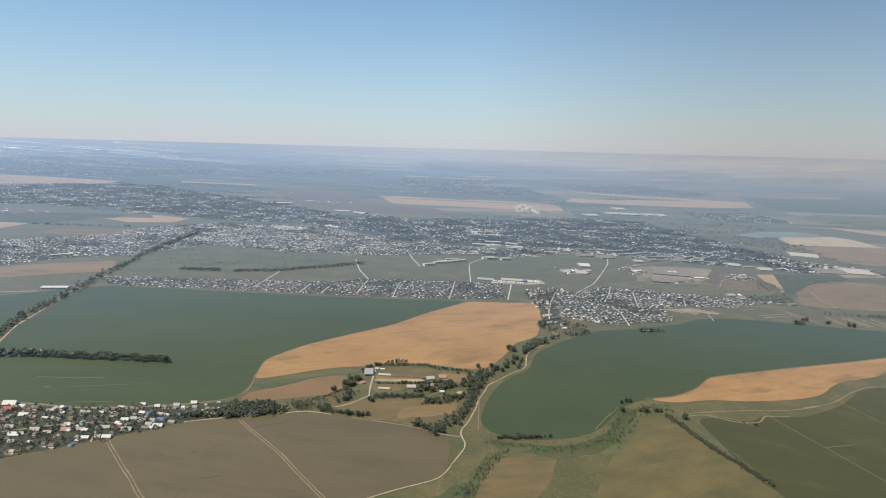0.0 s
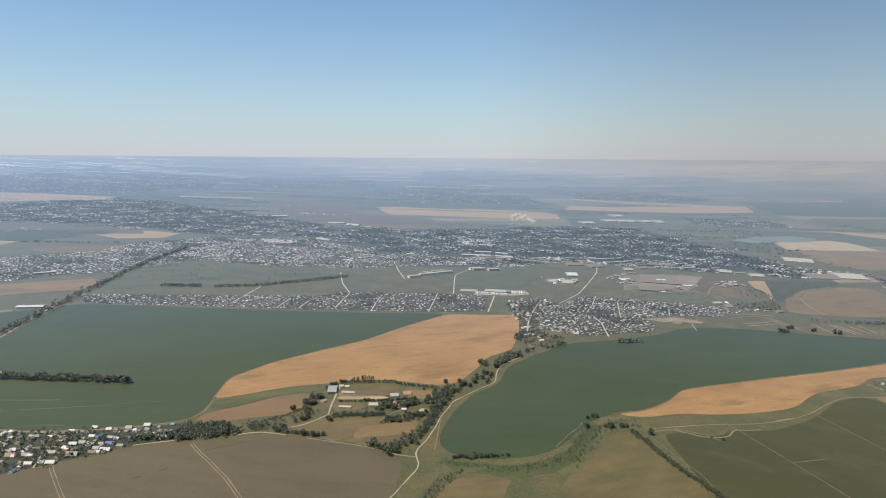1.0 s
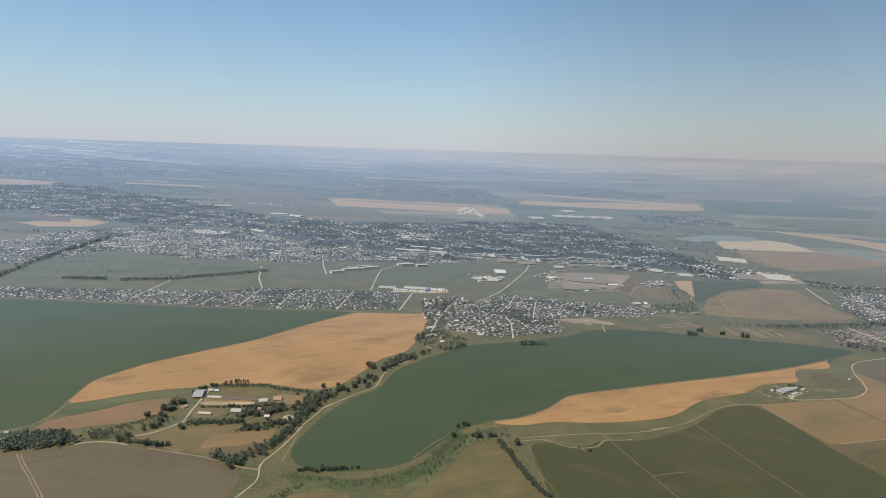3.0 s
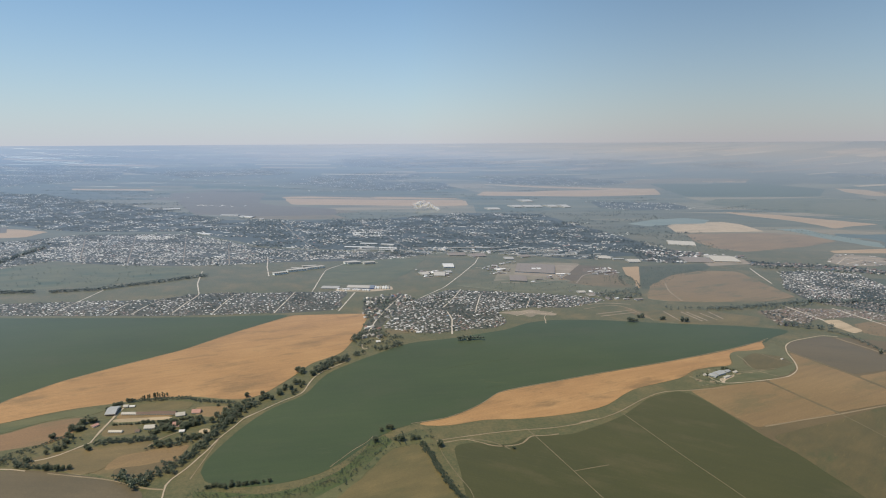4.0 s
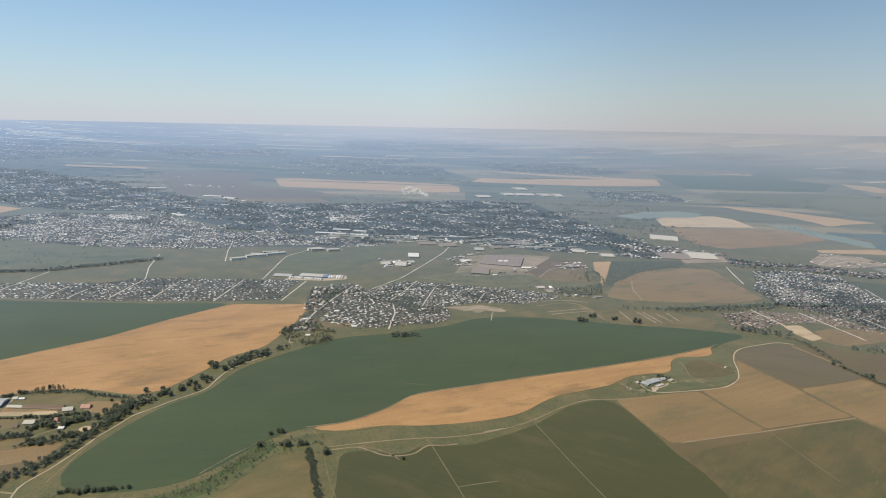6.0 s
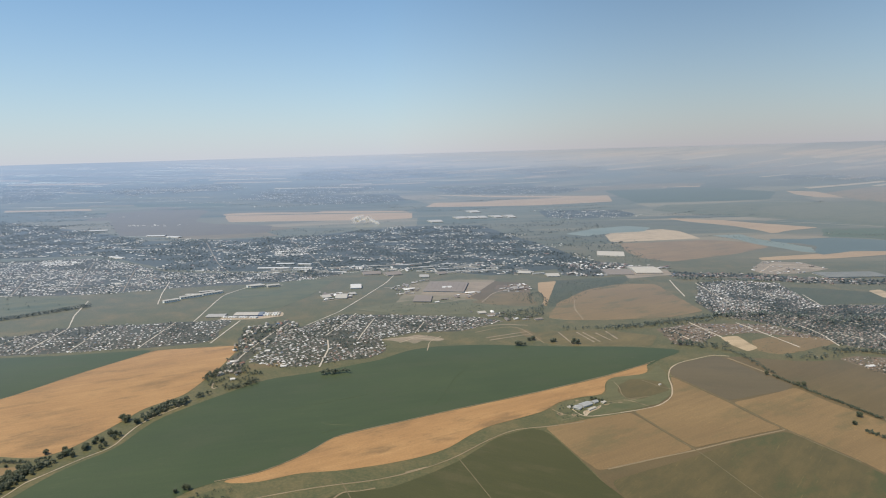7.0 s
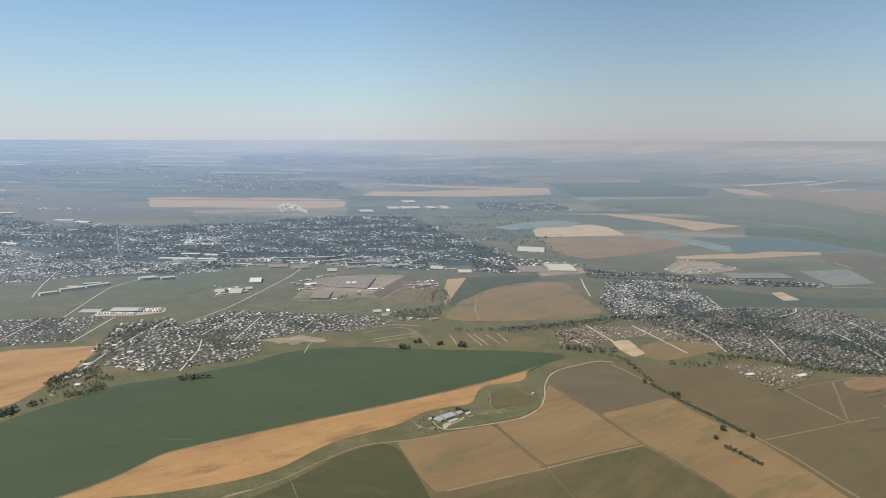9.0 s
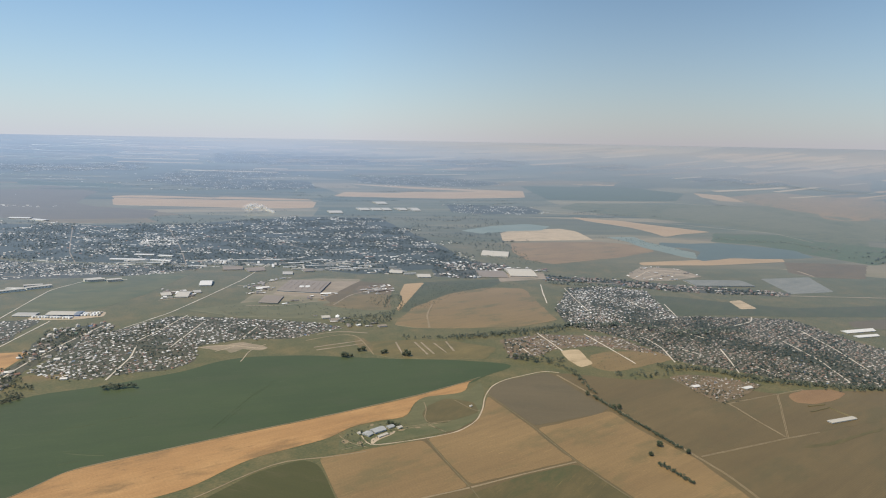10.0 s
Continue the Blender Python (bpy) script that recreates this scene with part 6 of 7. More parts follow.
for poly, count in (([(248, 841), (274, 883), (311, 893), (296, 865), (282, 808), (258, 792)], 40), ([(394, 840), (435, 842), (436, 818), (426, 791), (391, 790)], 40), ([(582, 941), (641, 958), (693, 956), (688, 921), (635, 940), (570, 884)], 45),
                    ([(322, 705), (357, 697), (406, 655), (375, 638), (332, 672)], 14), ([(151, 833), (191, 843), (200, 778), (163, 781)], 22), ([(297, 746), (336, 762), (364, 797), (347, 804), (310, 772), (301, 756)], 16), ([(802, 892), (868, 963), (923, 942), (924, 879), (857, 853), (802, 855)], 30)):
    yard, k, xs, ys = Houses(), 0, [p[0] for p in poly], [p[1] for p in poly]
    while k < count:
        x, y = rng.uniform(min(xs), max(xs)), rng.uniform(min(ys), max(ys))
        if inside(poly, x, y):
            yard.add(x, y, rng.choice((3, 30, 93)) + rng.gauss(0, 4), rng.choice((2, 4, 5, 5)), rng.uniform(0.5, 1.1), rng.uniform(1.0, 2.2))
            k += 1
    yard.done("small sheds and stacks of a works yard", "pale")
    scrub(poly, count, 0.8, 1.9, "bushes between works sheds")
wood_row([(410, 725), (417, 759), (426, 782), (436, 781), (435, 752), (428, 721), (421, 712)], 1.2, 1.4, 1.2, 2.2, "ring of dark bushes round a hollow")
wood_row([(658, 842), (700, 826), (744, 813), (774, 805)], 1.3, 2.0, 2.5, 4.5, "dark trees beside the highway")
wood_row([(460, 607), (496, 609), (541, 619), (580, 630), (610, 633)], 0.5, 2.6, 1.8, 3.4, "dense dark tree belt before the village")
wood_row([(624, 503), (641, 496), (660, 490), (676, 478), (689, 464), (719, 448), (753, 436), (794, 426)], 0.5, 2.4, 1.6, 3.2, "dense trees along a hidden stream")
field("creek_bed", [(10.8, 261.4), (46.3, 254.6), (67.0, 263.4), (79.9, 273.0), (90.9, 292.3), (100.2, 312.6), (106.6, 318.2), (110.8, 309.7), (97.8, 286.0), (86.8, 266.3), (73.8, 251.2), (50.3, 242.2), (16.2, 248.5)], M["reeds"], 0.1, "green reedy creek bed between fields", "ground", wobble=7.0)
wood_row([(47.6, 250.7), (68.2, 258.8), (78.4, 266.4), (88.4, 282.6), (97.5, 298.5), (105.1, 314.6)], 0.11, 2.8, 0.3, 1.1, "low green bushes along the creek", 3)
wood_row([(12.0, 258.3), (28.0, 254.0), (47.6, 250.7)], 0.22, 2.4, 0.4, 1.2, "low green bushes along the creek", 3)
tree(178.6, 294.9, 1.8, "lone bush in green crop", EDGE)
tree(137.6, 302.9, 2.8, "round tree beside a path", EDGE)
field("yard_ground", [(802, 892), (868, 963), (923, 942), (924, 879), (857, 853), (802, 855)], M["paving"], 0.2, "dug-over sandy works ground", "yard")
for line in ([(800, 867), (867, 934), (915, 914)], [(823, 874), (880, 907), (912, 880)], [(1130, 918), (1122, 872)]):
    strip("lane", line, 2.2, M["dirt"], 0.5, "pale haul road")

for line in ([(691.7, 404.2), (707.2, 405.5)], [(684.5, 394.5), (706.3, 400.1)], [(706.3, 400.1), (707.3, 389.4), (709.9, 379.9)]):
    strip("foundation", line, 0.8, M["sward"], 1.4, "crumbled old wall on bare land", "foundation", step=3, wobble=0.8)
field("bare_field", [(692, 427), (713, 435), (739, 433), (746, 424), (725, 413), (698.9, 407.7), (686.3, 413.8)], M["earth"], 0.24, "bare orange ground beside a village", wobble=4.0)
field("damp_streak", [(634.2, 346.2), (658.5, 348.5), (720.1, 363.9), (716.6, 360.6), (657, 344.5), (633.5, 343)], M["olive"], 0.24, "dark damp streak in ploughed land", "ground", wobble=4.0)
field("yard_ground", [(108, 539), (116, 541), (141, 539), (143, 534), (131, 527), (113, 524)], M["dry_grass"], 0.16, "dry open ground beside village houses", "yard", step=5, wobble=2.5)
for x, y, long in ((95, 546, 3.6), (101, 578, 3.4), (103, 595, 4.0), (121, 574, 4.2), (103, 500, 3.4), (140, 527, 4.6)):
    building("house", ((x - long / 2, y), (x + long / 2, y + 0.4), (x - long / 2 - 0.3, y + 2.4)), 1.0, "white_roof", "pale_wall", "house with a bright white roof beside a lane", 0.3, 2)
# ---- old foundations beside the crop ----
field("waste_ground", [(371, 599), (378, 563), (396, 549), (475, 540), (495, 569), (457, 594), (415, 602)], M["sward"], 0.1, "dry waste ground with old foundations", "ground", wobble=6.0)
for line in ([(327, 588), (372, 604)], [(329, 580), (372, 594)], [(403, 596), (404, 553)], [(421, 594), (426, 557)], [(427, 593), (432, 558)], [(439, 589), (444, 560)], [(451, 593), (452, 564)]):
    strip("foundation", line, 1.5, M["paving"], 0.5, "old concrete foundation strip", "foundation")
strip("field_track", [(320, 609), (352, 626), (368, 625), (375, 588), (378, 562)], 1.0, M["track"], 0.3, "track over waste ground")
for x, y in [(386, 564), (389, 565), (404, 556), (408, 555), (407, 562), (366, 573), (370, 574), (351, 559), (354, 557), (358, 558)]:
    tree(x, y, rng.uniform(3.2, 5.6), "dark round tree on waste ground", EDGE)

# ---- distant fields, roads and blocks ----
field("ploughed_field", [(-554, 640), (-518, 671), (-473, 705), (-420, 736), (-401, 716), (-400, 667), (-443, 640), (-480, 612), (-519, 591)], M["tan"], 0.2, "bare earth field beside the road")
field("crop_field", [(-1003, 1266), (-902, 1267), (-660, 1240), (-652, 1135), (-699, 1041), (-757, 1042), (-827, 1021)], M["crop"], 0.3, "far green field")
field("wheat_field", [(-813, 1002), (-757, 1042), (-706, 1037), (-711, 971), (-757, 924)], M["stubble"], 0.3, "far field of pale straw")
field("wheat_field", [(-1506, 1968), (-1414, 2065), (-1303, 2090), (-1036, 2086), (-1033, 1986), (-1246, 1803), (-1343, 1740)], M["stubble"], 0.5, "far field of pale straw")
field("wheat_field", [(-637, 1158), (-615, 1252), (-560, 1241), (-498, 1212), (-502, 1141), (-574, 1115)], M["stubble"], 0.3, "far field of pale straw", wobble=6.0)
field("dry_pasture", [(-649, 960), (-620, 1014), (-517, 1033), (-502, 951), (-571, 924)], M["dry_grass"], 0.3, "far dry tan pasture", wobble=6.0)
building("warehouse", [(-413, 570), (-389, 575), (-416, 577)], 1.4, "white_roof", "grey_wall", "long white shed beside a road", 0.06, 6)
building("warehouse", [(-505, 751), (-486, 768), (-508, 755)], 1.2, "white_roof", "pale_wall", "long white shed on a meadow", 0.06, 5)
strip("road", [(-500, 505), (-437, 553), (-410, 560)], 1.3, M["dirt"], 0.3, "pale road beside a long shed")
field("meadow", [(-406, 784), (-376, 865), (-298, 877), (-220, 862), (-154, 855), (-117, 816), (-171, 767), (-262, 727), (-336, 701), (-384, 661)], M["grass"], 0.1, "open meadow between settlements", "meadow")
field("meadow", [(35.3, 837.7), (53, 882), (127, 923), (174, 915), (141, 802), (107.8, 738.4), (49.9, 740.2), (29.8, 743.1)], M["grass"], 0.1, "open meadow beside works", "meadow")
field("meadow", [(197, 733), (278, 768), (386, 745), (415, 712), (368, 678), (252, 701)], M["olive_grass"], 0.1, "rough meadow behind the village", "meadow")
field("wheat_field", [(12, 3927), (325, 4108), (668, 4146), (727, 4034), (262, 3863)], M["stubble"], 0.6, "far strip of pale straw")
field("wheat_field", [(-206, 1494), (-125, 1543), (0, 1537), (37, 1462), (-84, 1432), (-179, 1441)], M["dry_grass"], 0.3, "far dry field")
field("wheat_field", [(-353, 1718), (-133, 1756), (71, 1611), (-66, 1529), (-295, 1564)], M["dry_grass"], 0.3, "far dry field")
field("meadow", [(1237, 2047), (1925, 1924), (1857, 1768), (1897, 1521), (1484, 1124), (1495, 1266), (1411, 1515), (1205, 1745), (1111, 1896)], M["grass"], 0.2, "wide far green meadow", "meadow", wobble=8.0)
field("crop_field", [(1225, 2560), (1660, 2500), (1800, 2280), (1640, 2080), (1371, 2100), (1175, 2120)], M["crop"], 0.2, "far green field", wobble=8.0)
field("scrub_land", [(1290, 1370), (1470, 1350), (1480, 1240), (1640, 1090), (1330, 960), (1290, 1090), (1270, 1190), (1190, 1235)], M["reeds"], 0.2, "dark green wet land behind the lake", "ground", wobble=8.0)
field("dry_pasture", [(1512, 1991), (1892, 1900), (1995, 1560), (1651, 1236), (1558, 1353), (1466, 1534), (1347, 1688)], M["olive_grass"], 0.25, "wide olive pasture behind the lake", wobble=9.0)
field("ploughed_field", [(1887, 2163), (2179, 2253), (2404, 1949), (2041, 1603), (1996, 1714), (1892, 1900)], M["weedy"], 0.32, "far brown weedy ploughland", wobble=9.0)
field("wheat_field", [(1135, 2683), (1460, 2747), (1730, 2652), (1635, 2561), (1330, 2596), (1093, 2543)], M["dry_grass"], 0.3, "far strip of dry grass", wobble=9.0)
for line in ([(1226, 1281), (1297, 1240), (1379, 1214), (1383, 1147), (1398, 1097)], [(2361, 2357), (2445, 2182), (2542, 2080)], [(2143, 2640), (2300, 2420), (2420, 2230)]):
    wood_row(line, 3.0, 5.0, 2.5, 4.5, "dark tree belt between far fields")
tagged(field("lake", [(1027, 1164), (1058, 1225), (1118, 1206), (1194, 1218), (1263, 1174), (1304, 1119), (1276, 1038), (1212, 1030), (1150, 1028), (1098, 1038), (1050, 1023), (1013, 1008), (1019, 1037), (1075, 1105), (1076, 1150)], M["water"], 0.24, wobble=5.0), "still grey-green lake beside dry fields", "lake")
tagged(field("lake", [(972, 1296), (1043, 1302), (1032, 1226), (1045, 1163), (1056, 1092), (1017, 1031), (1002, 1051), (995, 1103), (981, 1159), (988, 1228)], M["shallows"], 0.26, wobble=5.0), "pale green shallow arm of a lake", "lake")
field("wheat_field", [(1058, 1674), (1175, 1593), (1214, 1517), (1265, 1447), (1298, 1392), (1203, 1354), (1124, 1308), (1129, 1376), (1127, 1449), (1094, 1530), (1061, 1593)], M["stubble"], 0.3, "straw field behind the lake", wobble=5.0)
field("wheat_field", [(1846, 2289), (1919, 2217), (1903, 2022), (1816, 2074), (1806, 2176)], M["stubble"], 0.3, "far strip of pale straw")
field("dry_hills", [(2143, 2767), (2335, 2797), (2602, 2668), (2804, 2407), (2553, 2161), (2392, 2420), (2194, 2600), (2108, 2632)], M["dry_grass"], 0.3, "far dry tan pasture", wobble=9.0)
field("scrub_land", [(2099, 2635), (2194, 2600), (2380, 2406), (2541, 2149), (2493, 2101), (2325, 2278), (2168, 2451), (2044, 2513)], M["crop_dark"], 0.35, "far dark belt of scrub", wobble=9.0)
field("ploughed_field", [(1946, 1949), (2152, 2081), (2457, 2066), (1937, 1560), (1843, 1639), (1909, 1757), (1900, 1842)], M["tan"], 0.3, "far red-brown ploughed field", wobble=9.0)
field("wheat_field", [(2711, 2875), (2855, 2928), (2934, 2758), (2829, 2713), (2703, 2788)], M["stubble"], 0.3, "far strip of pale straw")
field("wheat_field", [(2590, 3413), (2797, 3446), (2910, 3371), (2756, 3238), (2618, 3294)], M["stubble"], 0.3, "far strip of pale straw")
field("ploughed_field", [(1171, 996), (1322, 967), (1198, 849), (1120, 865), (1103, 905)], M["tan_dark"], 0.2, "brown field beside greenhouses", wobble=5.0)
field("wheat_field", [(485, 2600), (761, 2502), (1169, 2384), (1138, 2331), (750, 2444)], M["stubble"], 0.3, "far strip of pale straw")
field("wheat_field", [(1225, 2755), (1405, 2647), (1660, 2578), (1637, 2544), (1389, 2609)], M["stubble"], 0.3, "far strip of pale straw")
field("dry_pasture", [(-555, 2118), (-434, 2302), (-260, 2155), (-230, 1850), (-160, 1750), (4, 1680), (8, 1531), (-203, 1485), (-319, 1515)], M["fallow"], 0.1, "far dry brown pasture behind the town", wobble=9.0)
field("woods_ground", [(-45, 3835), (417, 3978), (397, 3375), (132, 3282), (14, 3451)], M["crop_dark"], 0.1, "far dark wooded land", "ground", wobble=9.0)
strip("railway", [(935, 1985), (1068, 1837), (1183, 1703), (1277, 1566), (1376, 1467), (1467, 1377), (1448, 1232)], 3.0, M["paving"], 0.5, "long straight railway bank", "railway")
strip("road", [(1165, 2069), (1371, 2067), (1579, 2055), (1640, 2013), (1764, 1914)], 5.0, M["track"], 0.5, "long pale far road")
field("field_patch", [(858, 725), (878, 730), (870, 687), (846, 686)], M["sand"], 0.45, "bare patch in a green field")
field("field_patch", [(940, 621), (1000, 626), (958, 587), (926, 599)], M["fallow"], 0.2, "far bare plot")
strip("road", [(669, 896), (689, 860), (755, 834), (803, 825), (876, 785), (973, 749), (1109, 728)], 2.4, M["paving"], 0.3, "highway beside the village")



district(SUBURB, 4, "dense suburb of pale houses", (3.8, 4.7), 0.62, 0.34, 0.32, (1.4, 2.4), clumps=3, far=True, patchy=-0.6, sheds=0.2, fringe=25.0, tone="bright")
district(CITY, 4, "leafy town far off", (5.2, 6.4), 0.55, 0.75, 0.46, (1.9, 3.3), clumps=3, patchy=0.5, tone="bright", far=True, sheds=0.15, fringe=110.0)
for poly in FAR_TOWNS:
    field("settled_ground", poly, M["groves"], 0.05, "dark gardens of a far town", "ground")
    district(poly, 0, "pale houses of a far town", (7, 12), 0.6, 0.5, 0.5, (1.6, 2.8), clumps=2, patchy=0.3, tone="bright", far=True, sheds=0.0, fringe=120.0)


def block(x, y, angle, long, deep, high, label):
    c, s = math.cos(radians(angle)), math.sin(radians(angle))
    building("apartment_block", ((x, y), (x + long * c, y + long * s), (x - deep * s, y + deep * c)), high, rng.choice(("pale_roof", "white_roof", "cream_roof")), "pale_wall", label, 0.04)


BLOCKS = [(20, 1017), (311, 1028), (396, 999), (504, 926), (451, 903), (342, 938), (217, 966), (38, 978)]
n, xs, ys = 0, [p[0] for p in BLOCKS], [p[1] for p in BLOCKS]
while n < 80:
    x, y = rng.uniform(min(xs), max(xs)), rng.uniform(min(ys), max(ys))
    if inside(BLOCKS, x, y):
        block(x, y, rng.choice((2, 2, 6, 92)), rng.uniform(9, 26), rng.uniform(2.0, 3.2), rng.uniform(1.1, 1.8), "long pale apartment block in the leafy town")
        n += 1
for a, b, c in ([(-12.0, 832.5), (5.6, 831.6), (-16.4, 847.3)], [(1.6, 846.4), (19.6, 851.6), (-2.6, 861.9)], [(62, 875), (80, 881), (58, 895)], [(85, 874), (100, 880), (80, 898)]):
    c = tuple(p + (q - p) * 0.3 for p, q in zip(a, c))
    building("apartment_block", (a, b, c), 2.8, "pale_roof", "pale_wall", "pale grey apartment block on open ground", 0.04, 9)

for corners in ([(50, 1026), (99, 1021), (52, 1034)], [(106, 1019), (134, 1011), (108, 1026)], [(75, 1065), (103, 1062), (77, 1073)], [(110, 1057), (131, 1051), (112, 1064)], [(-229, 1190), (-200, 1174), (-227, 1199)],
                [(-255, 1498), (-215, 1495), (-254, 1512)], [(-208, 1478), (-178, 1462), (-206, 1492)], [(-420, 1622), (-383, 1634), (-424, 1640)]):
    building("long_hall", corners, 1.5, "white_roof", "pale_wall", "long hall with a white roof in the town", 0.05, 6)
district([(41, 1267), (114, 1260), (122, 1157), (63, 1163)], 4, "white new houses in the leafy town", (4.2, 5.6), 0.85, 0.2, 0.44, (1.4, 2.2), clumps=2, patchy=-0.6, tone="white", far=True, sheds=0.1)
district([(-334, 1157), (-324, 1179), (-253, 1148), (-236, 1113), (-292, 1109)], 4, "white new houses in the leafy town", (4.2, 5.6), 0.8, 0.2, 0.42, (1.4, 2.2), clumps=2, patchy=-0.6, tone="white", far=True, sheds=0.1)

# a thin plume of smoke over the town
plume = tagged(new("smoke_plume"), "thin white plume of smoke over the town", "smoke")
px, py = 262, 1655
plume.matrix_basis = pose(px, py, 0)
for i in range(9):
    k, bm = i / 8, bmesh.new()
    for _ in range(4):
        at = (-55 * k + rng.gauss(0, 2 + 5 * k), -30 * k + rng.gauss(0, 3 + 4 * k), 5 + 14 * math.sin(2.2 * k) + rng.gauss(0, 1 + 2 * k))
        bmesh.ops.create_icosphere(bm, subdivisions=2, radius=3.5 + 4.0 * k, matrix=Matrix.Translation(at))
    for vert in bm.verts:
        vert.co += Vector(noise.noise_vector(vert.co / 5)) * (1.0 + 1.5 * k)
    for face in bm.faces:
        face.smooth = True
    puff = part("puff", bm, M["smoke"], plume)
    puff.visible_shadow = False

# ---- the far country: strips of fields, belts of trees, farm clusters ----
WIDE_LAKE = [(1064, 1546), (1415, 1577), (1511, 1233), (1253, 940), (813, 926), (655, 1141), (781, 1468)]
EAST = [(1000, 1250), (1050, 2800), (2100, 3000), (2900, 2500), (2500, 1500), (1500, 800), (1050, 800)]
KEEP_CLEAR = [EAST, CITY, SUBURB, VILLAGE_C, WIDE_LAKE, [(-244, 2143), (1293, 2548), (969, 1658), (-90, 1537)]] + FAR_TOWNS
country, n = random.Random(21), 0
while n < 95:
    az, r = radians(country.uniform(-47, 50)), 1350 + 2900 * country.random() ** 0.8
    x, y = 150 + r * math.sin(az), -40 + r * math.cos(az)
    if any(inside(poly, x + a, y) for poly in KEEP_CLEAR for a in (-180, 0, 180)) or (r < 2100 and -250 < x < 1200):
        continue
    long, deep, turned = country.uniform(120, 420), country.uniform(35, 120), radians(country.gauss(6, 5))
    u, v = Vector((math.cos(turned), math.sin(turned))), Vector((math.sin(turned) * -1 + country.uniform(-0.3, 0.3), math.cos(turned)))
    corners = [(x + u.x * a * long + v.x * b * deep, y + u.y * a * long + v.y * b * deep) for a, b in ((-0.5, -0.5), (0.5, -0.5), (0.5, 0.5), (-0.5, 0.5))]
    kind, label = country.choice((("crop", "far green crop field"), ("crop_dark", "far dark green field"), ("stubble", "far field of pale straw"), ("dry_grass", "far dry pasture land"),
                                  ("tan_dark", "far brown ploughed field"), ("fallow", "far grey-brown fallow field"), ("grass", "far green grass field")))
    field("far_field", corners, M[kind], 0.1, label)
    n += 1
for _ in range(330):
    az, r = radians(country.uniform(-47, 50)), 1900 + 2600 * country.random() ** 0.6
    x, y, turned = 150 + r * math.sin(az), -40 + r * math.cos(az), radians(country.gauss(5, 4))
    long, deep = country.uniform(90, 420), country.uniform(6, 26) * (1 + max(0, r - 2500) / 900)
    if r < 3000 and any(inside(poly, x + a, y) for poly in KEEP_CLEAR for a in (-150, 0, 150)):
        continue
    c, k = math.cos(turned), math.sin(turned)
    corners = [(x + c * a * long - k * b * deep, y + k * a * long + c * b * deep) for a, b in ((-0.5, -0.5), (0.5, -0.4), (0.5, 0.5), (-0.5, 0.4))]
    kind, label = country.choice((("stubble", "thin far strip of pale straw"), ("sand", "far strip of bare pale soil"), ("tan", "far strip of tan soil"), ("crop_dark", "thin far strip of dark crop")))
    if az < radians(-12) and kind in ("stubble", "sand", "tan"):   # pale strips in the west outshine the hazy sky, so brown soil replaces them
        kind, label = "tan_dark", "far strip of brown soil"
    field("far_strip", corners, M[kind], 0.2, label)
belts = Wood(True)
for _ in range(300):
    az, r = radians(country.uniform(-47, 50)), 1300 + 2600 * country.random() ** 0.8
    x, y, turned, long = 150 + r * math.sin(az), -40 + r * math.cos(az), radians(country.gauss(6, 12)), country.uniform(60, 320)
    if (r < 2000 and -250 < x < 1000) or inside(WIDE_LAKE, x, y):
        continue
    d = 0
    while d < long:
        belts.add(x + d * math.cos(turned) + country.gauss(0, 2), y + d * math.sin(turned) + country.gauss(0, 2), country.uniform(3, 5.5) * (1 if r < 2500 else 0.4), 2)
        d += country.uniform(3, 7) if country.random() < 0.93 else 30
for poly, count in (([(-276, 1515), (-66, 1529), (226, 1541), (482, 1663), (808, 1653), (824, 1289), (699, 1141), (562, 1204), (407, 1401), (65, 1427), (-239, 1418)], 1500), ([(-1406, 1828), (-1227, 2051), (-779, 2060), (-414, 1796), (-112, 1595), (324, 1748), (170, 1525), (-236, 1445), (-526, 1536), (-962, 1872), (-1283, 1656)], 1100)):
    k, xs, ys = 0, [p[0] for p in poly], [p[1] for p in poly]
    while k < count:
        x, y = country.uniform(min(xs), max(xs)), country.uniform(min(ys), max(ys))
        if inside(poly, x, y):
            k += 1
            if noise.noise(Vector((x, y, 1)) / 70) > -0.05:
                belts.add(x, y, country.uniform(2.5, 5.0), 2)
belts.done("thin tree belts between far fields", "tree_belt")
farms = Houses()
for _ in range(150):
    az, r = radians(country.uniform(-47, 50)), 1500 + 2700 * country.random() ** 0.8
    x, y = 150 + r * math.sin(az), -40 + r * math.cos(az)
    if any(inside(poly, x, y) for poly in KEEP_CLEAR):
        continue
    for _ in range(country.randrange(4, 22)):
        farms.add(x + country.gauss(0, 60), y + country.gauss(0, 14), country.uniform(-12, 12), country.choice((0, 2, 5)), country.uniform(0.4, 0.8), country.uniform(1.0, 1.8), 0.7)
farms.done("scattered pale farm buildings far off", "bright")

# ---- further woods and scrub ----
wood_row([(408, 612), (459, 599), (499, 601), (573, 614), (593, 624)], 2.2, 3.0, 2.0, 4.0, "dark tree belt between field and village")
wood_row([(581, 634), (660, 627), (700, 594), (783, 594)], 2.2, 4.0, 3.5, 6.5, "tree belt through the village")
wood_row([(569, 488), (600, 479), (651, 498), (674, 475), (685, 458), (722, 445), (754, 431), (800, 422)], 2.4, 3.5, 2.2, 4.5, "trees along a hidden stream")
wood_row([(533, 519), (540, 501), (536, 450)], 0.9, 1.6, 1.4, 2.8, "trees along a hidden stream")
wood_row([(496, 540), (518, 528), (538, 523)], 1.6, 3.0, 3, 6, "trees at the village edge")
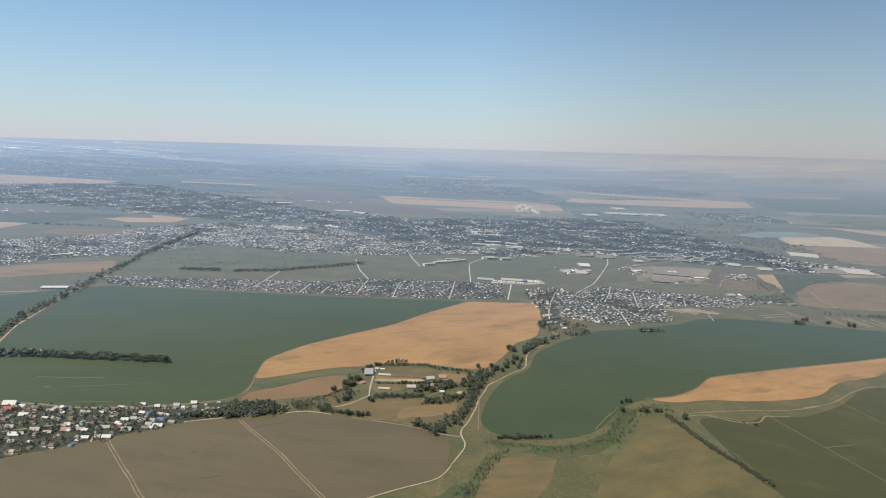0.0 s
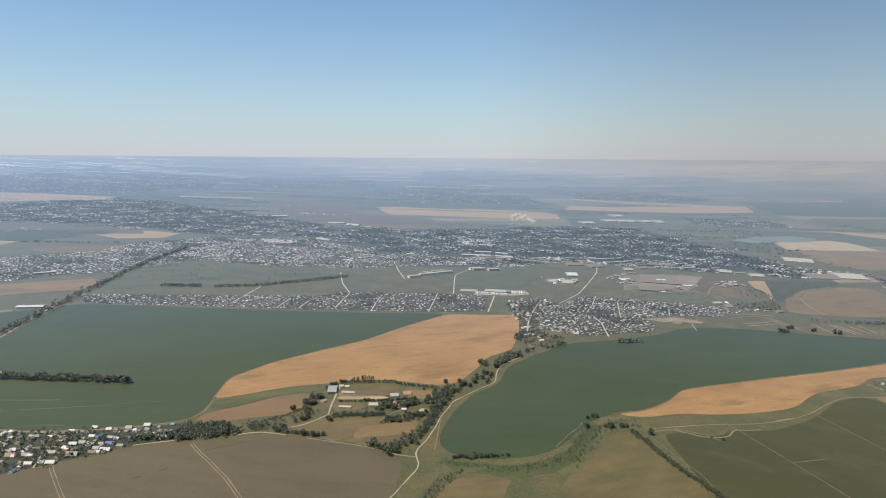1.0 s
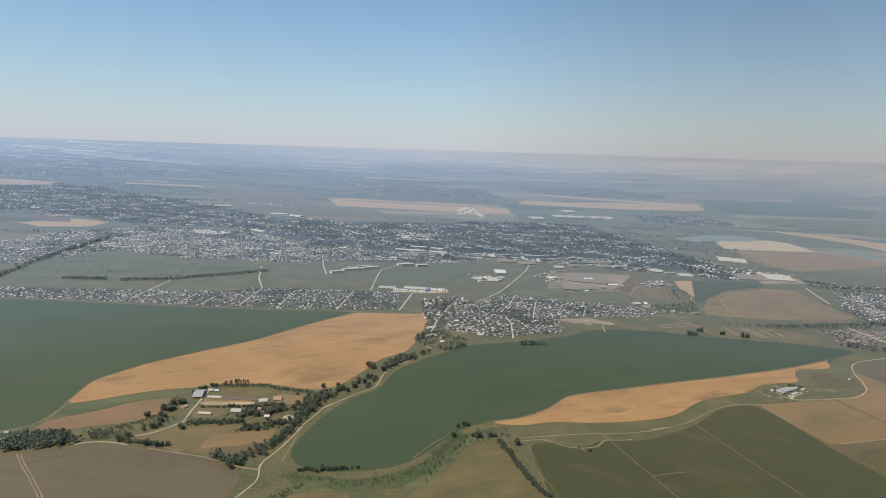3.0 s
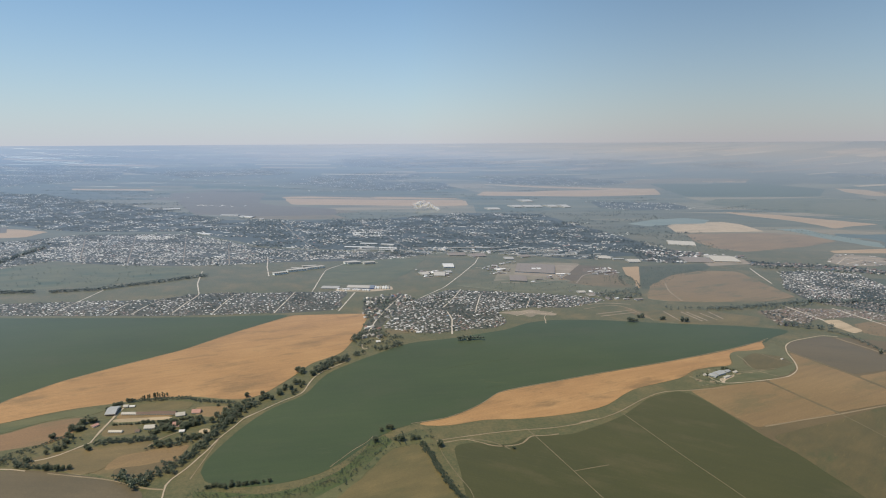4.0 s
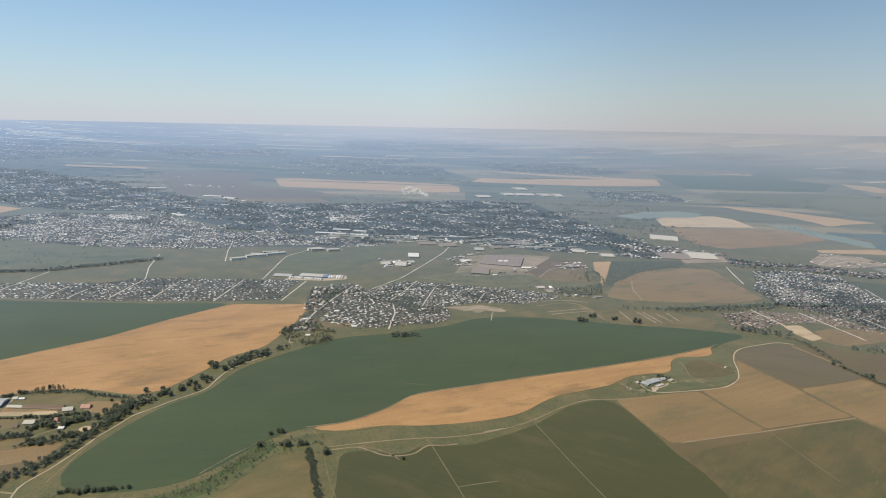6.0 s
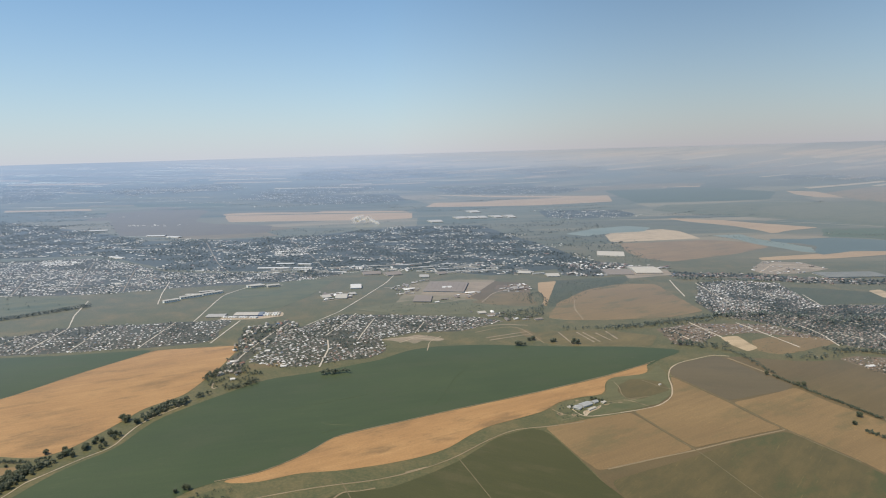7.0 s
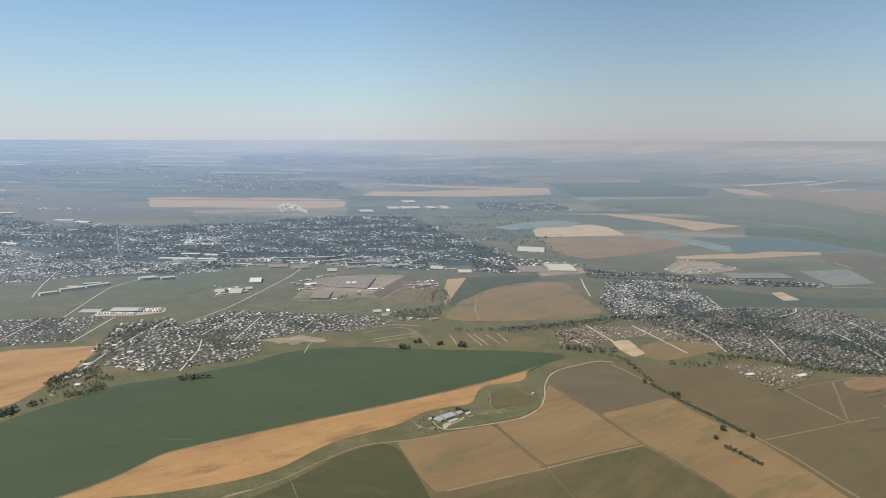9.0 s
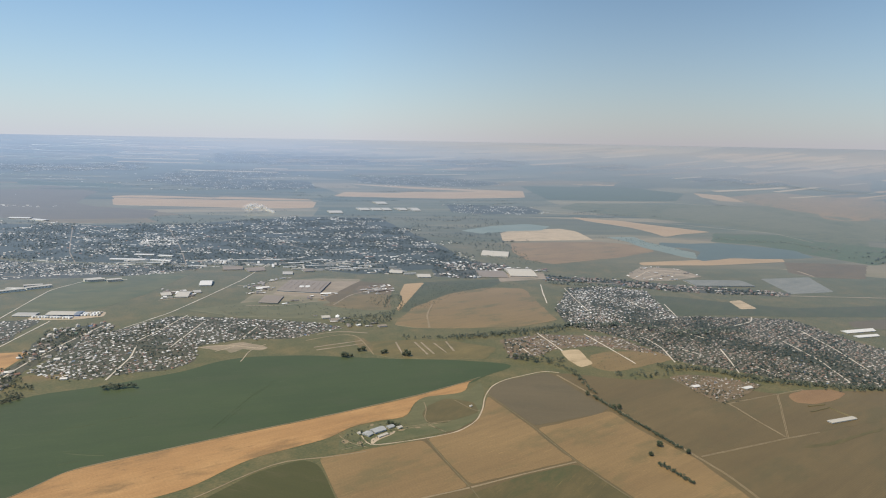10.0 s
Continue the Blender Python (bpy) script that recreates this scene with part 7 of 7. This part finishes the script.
wood_row([(-342.5, 351.0), (-355.4, 418.0), (-365.7, 455.5), (-369.5, 498.2), (-375, 540), (-390, 646), (-394, 710), (-406, 784), (-412, 894), (-417, 1028)], 1.2, 2.6, 2.6, 5.0, "dark tree belt beside a road")
wood_row([(-322, 701), (-275, 705)], 0.6, 2.0, 2.6, 4.2, "row of dark trees on a meadow")
wood_row([(-262, 704), (-217, 715), (-168, 751), (-115, 794)], 0.7, 2.0, 2.6, 4.2, "row of dark trees on a meadow")
wood_row([(173.0, 503.9), (185.4, 504.6), (194.8, 505.7)], 1.2, 1.2, 3.5, 5, "clump of trees beside the crop")


scrub([(84.7, 492.6), (79.7, 520.6), (92.5, 536.6), (104.1, 539.4), (127.1, 511.9), (119.7, 488), (107.6, 480.3), (98.7, 476.9)], 140, 1.7, 3.0, "dense dark grove beside village houses", 6)
scrub([(92, 612), (86, 643), (98, 662), (116, 669), (122, 643), (109, 617)], 75, 1.6, 3.0, "dense dark grove beside village houses", 6)
scrub([(164, 638), (165, 676), (184, 688), (188, 656), (177, 632)], 60, 1.6, 3.0, "dense dark grove beside village houses", 6)
scrub([(124, 640), (152, 642), (160, 616), (140, 612)], 60, 1.2, 2.4, "dark garden trees among village houses", 4)
scrub(scrub_plots, 140, 0.3, 1.2, "low weeds and bushes on dry open ground")
scrub(scrub_beds[0], 260, 0.7, 1.8, "reeds and low bushes in a creek bed")
scrub(scrub_beds[1], 110, 1.2, 3, "scattered trees on a meadow")
scrub([(425, 706), (482, 847), (561, 854), (627, 844), (564, 812), (502, 777), (465, 726), (433, 706)], 550, 0.7, 1.8, "dense green scrub")
scrub([(350, 682), (420, 707), (407, 662), (365, 649)], 260, 1.5, 3.5, "green scrub")
scrub([(220, 739), (374, 754), (381, 691), (241, 702)], 170, 0.9, 2.1, "scattered bushes on rough grass")
scrub([(387, 753), (441, 841), (433, 736), (415, 717)], 90, 1.2, 2.6, "scattered bushes on dry ground")
scrub([(612, 1140), (722, 1209), (700, 975), (624, 976), (625, 1280)], 200, 1.8, 3.8, "trees near the pond")
scrub([(943, 1294), (1025, 1298), (1060, 1082), (1004, 1146)], 160, 1.2, 2.8, "green reeds and trees at the lake")
scrub([(84.9, 266.5), (109.0, 316.1), (132.9, 323.9), (134.3, 301.2), (108.6, 299.5), (93.4, 271.7), (80.2, 250.5)], 160, 0.8, 2.2, "low green bushes on rough grass")
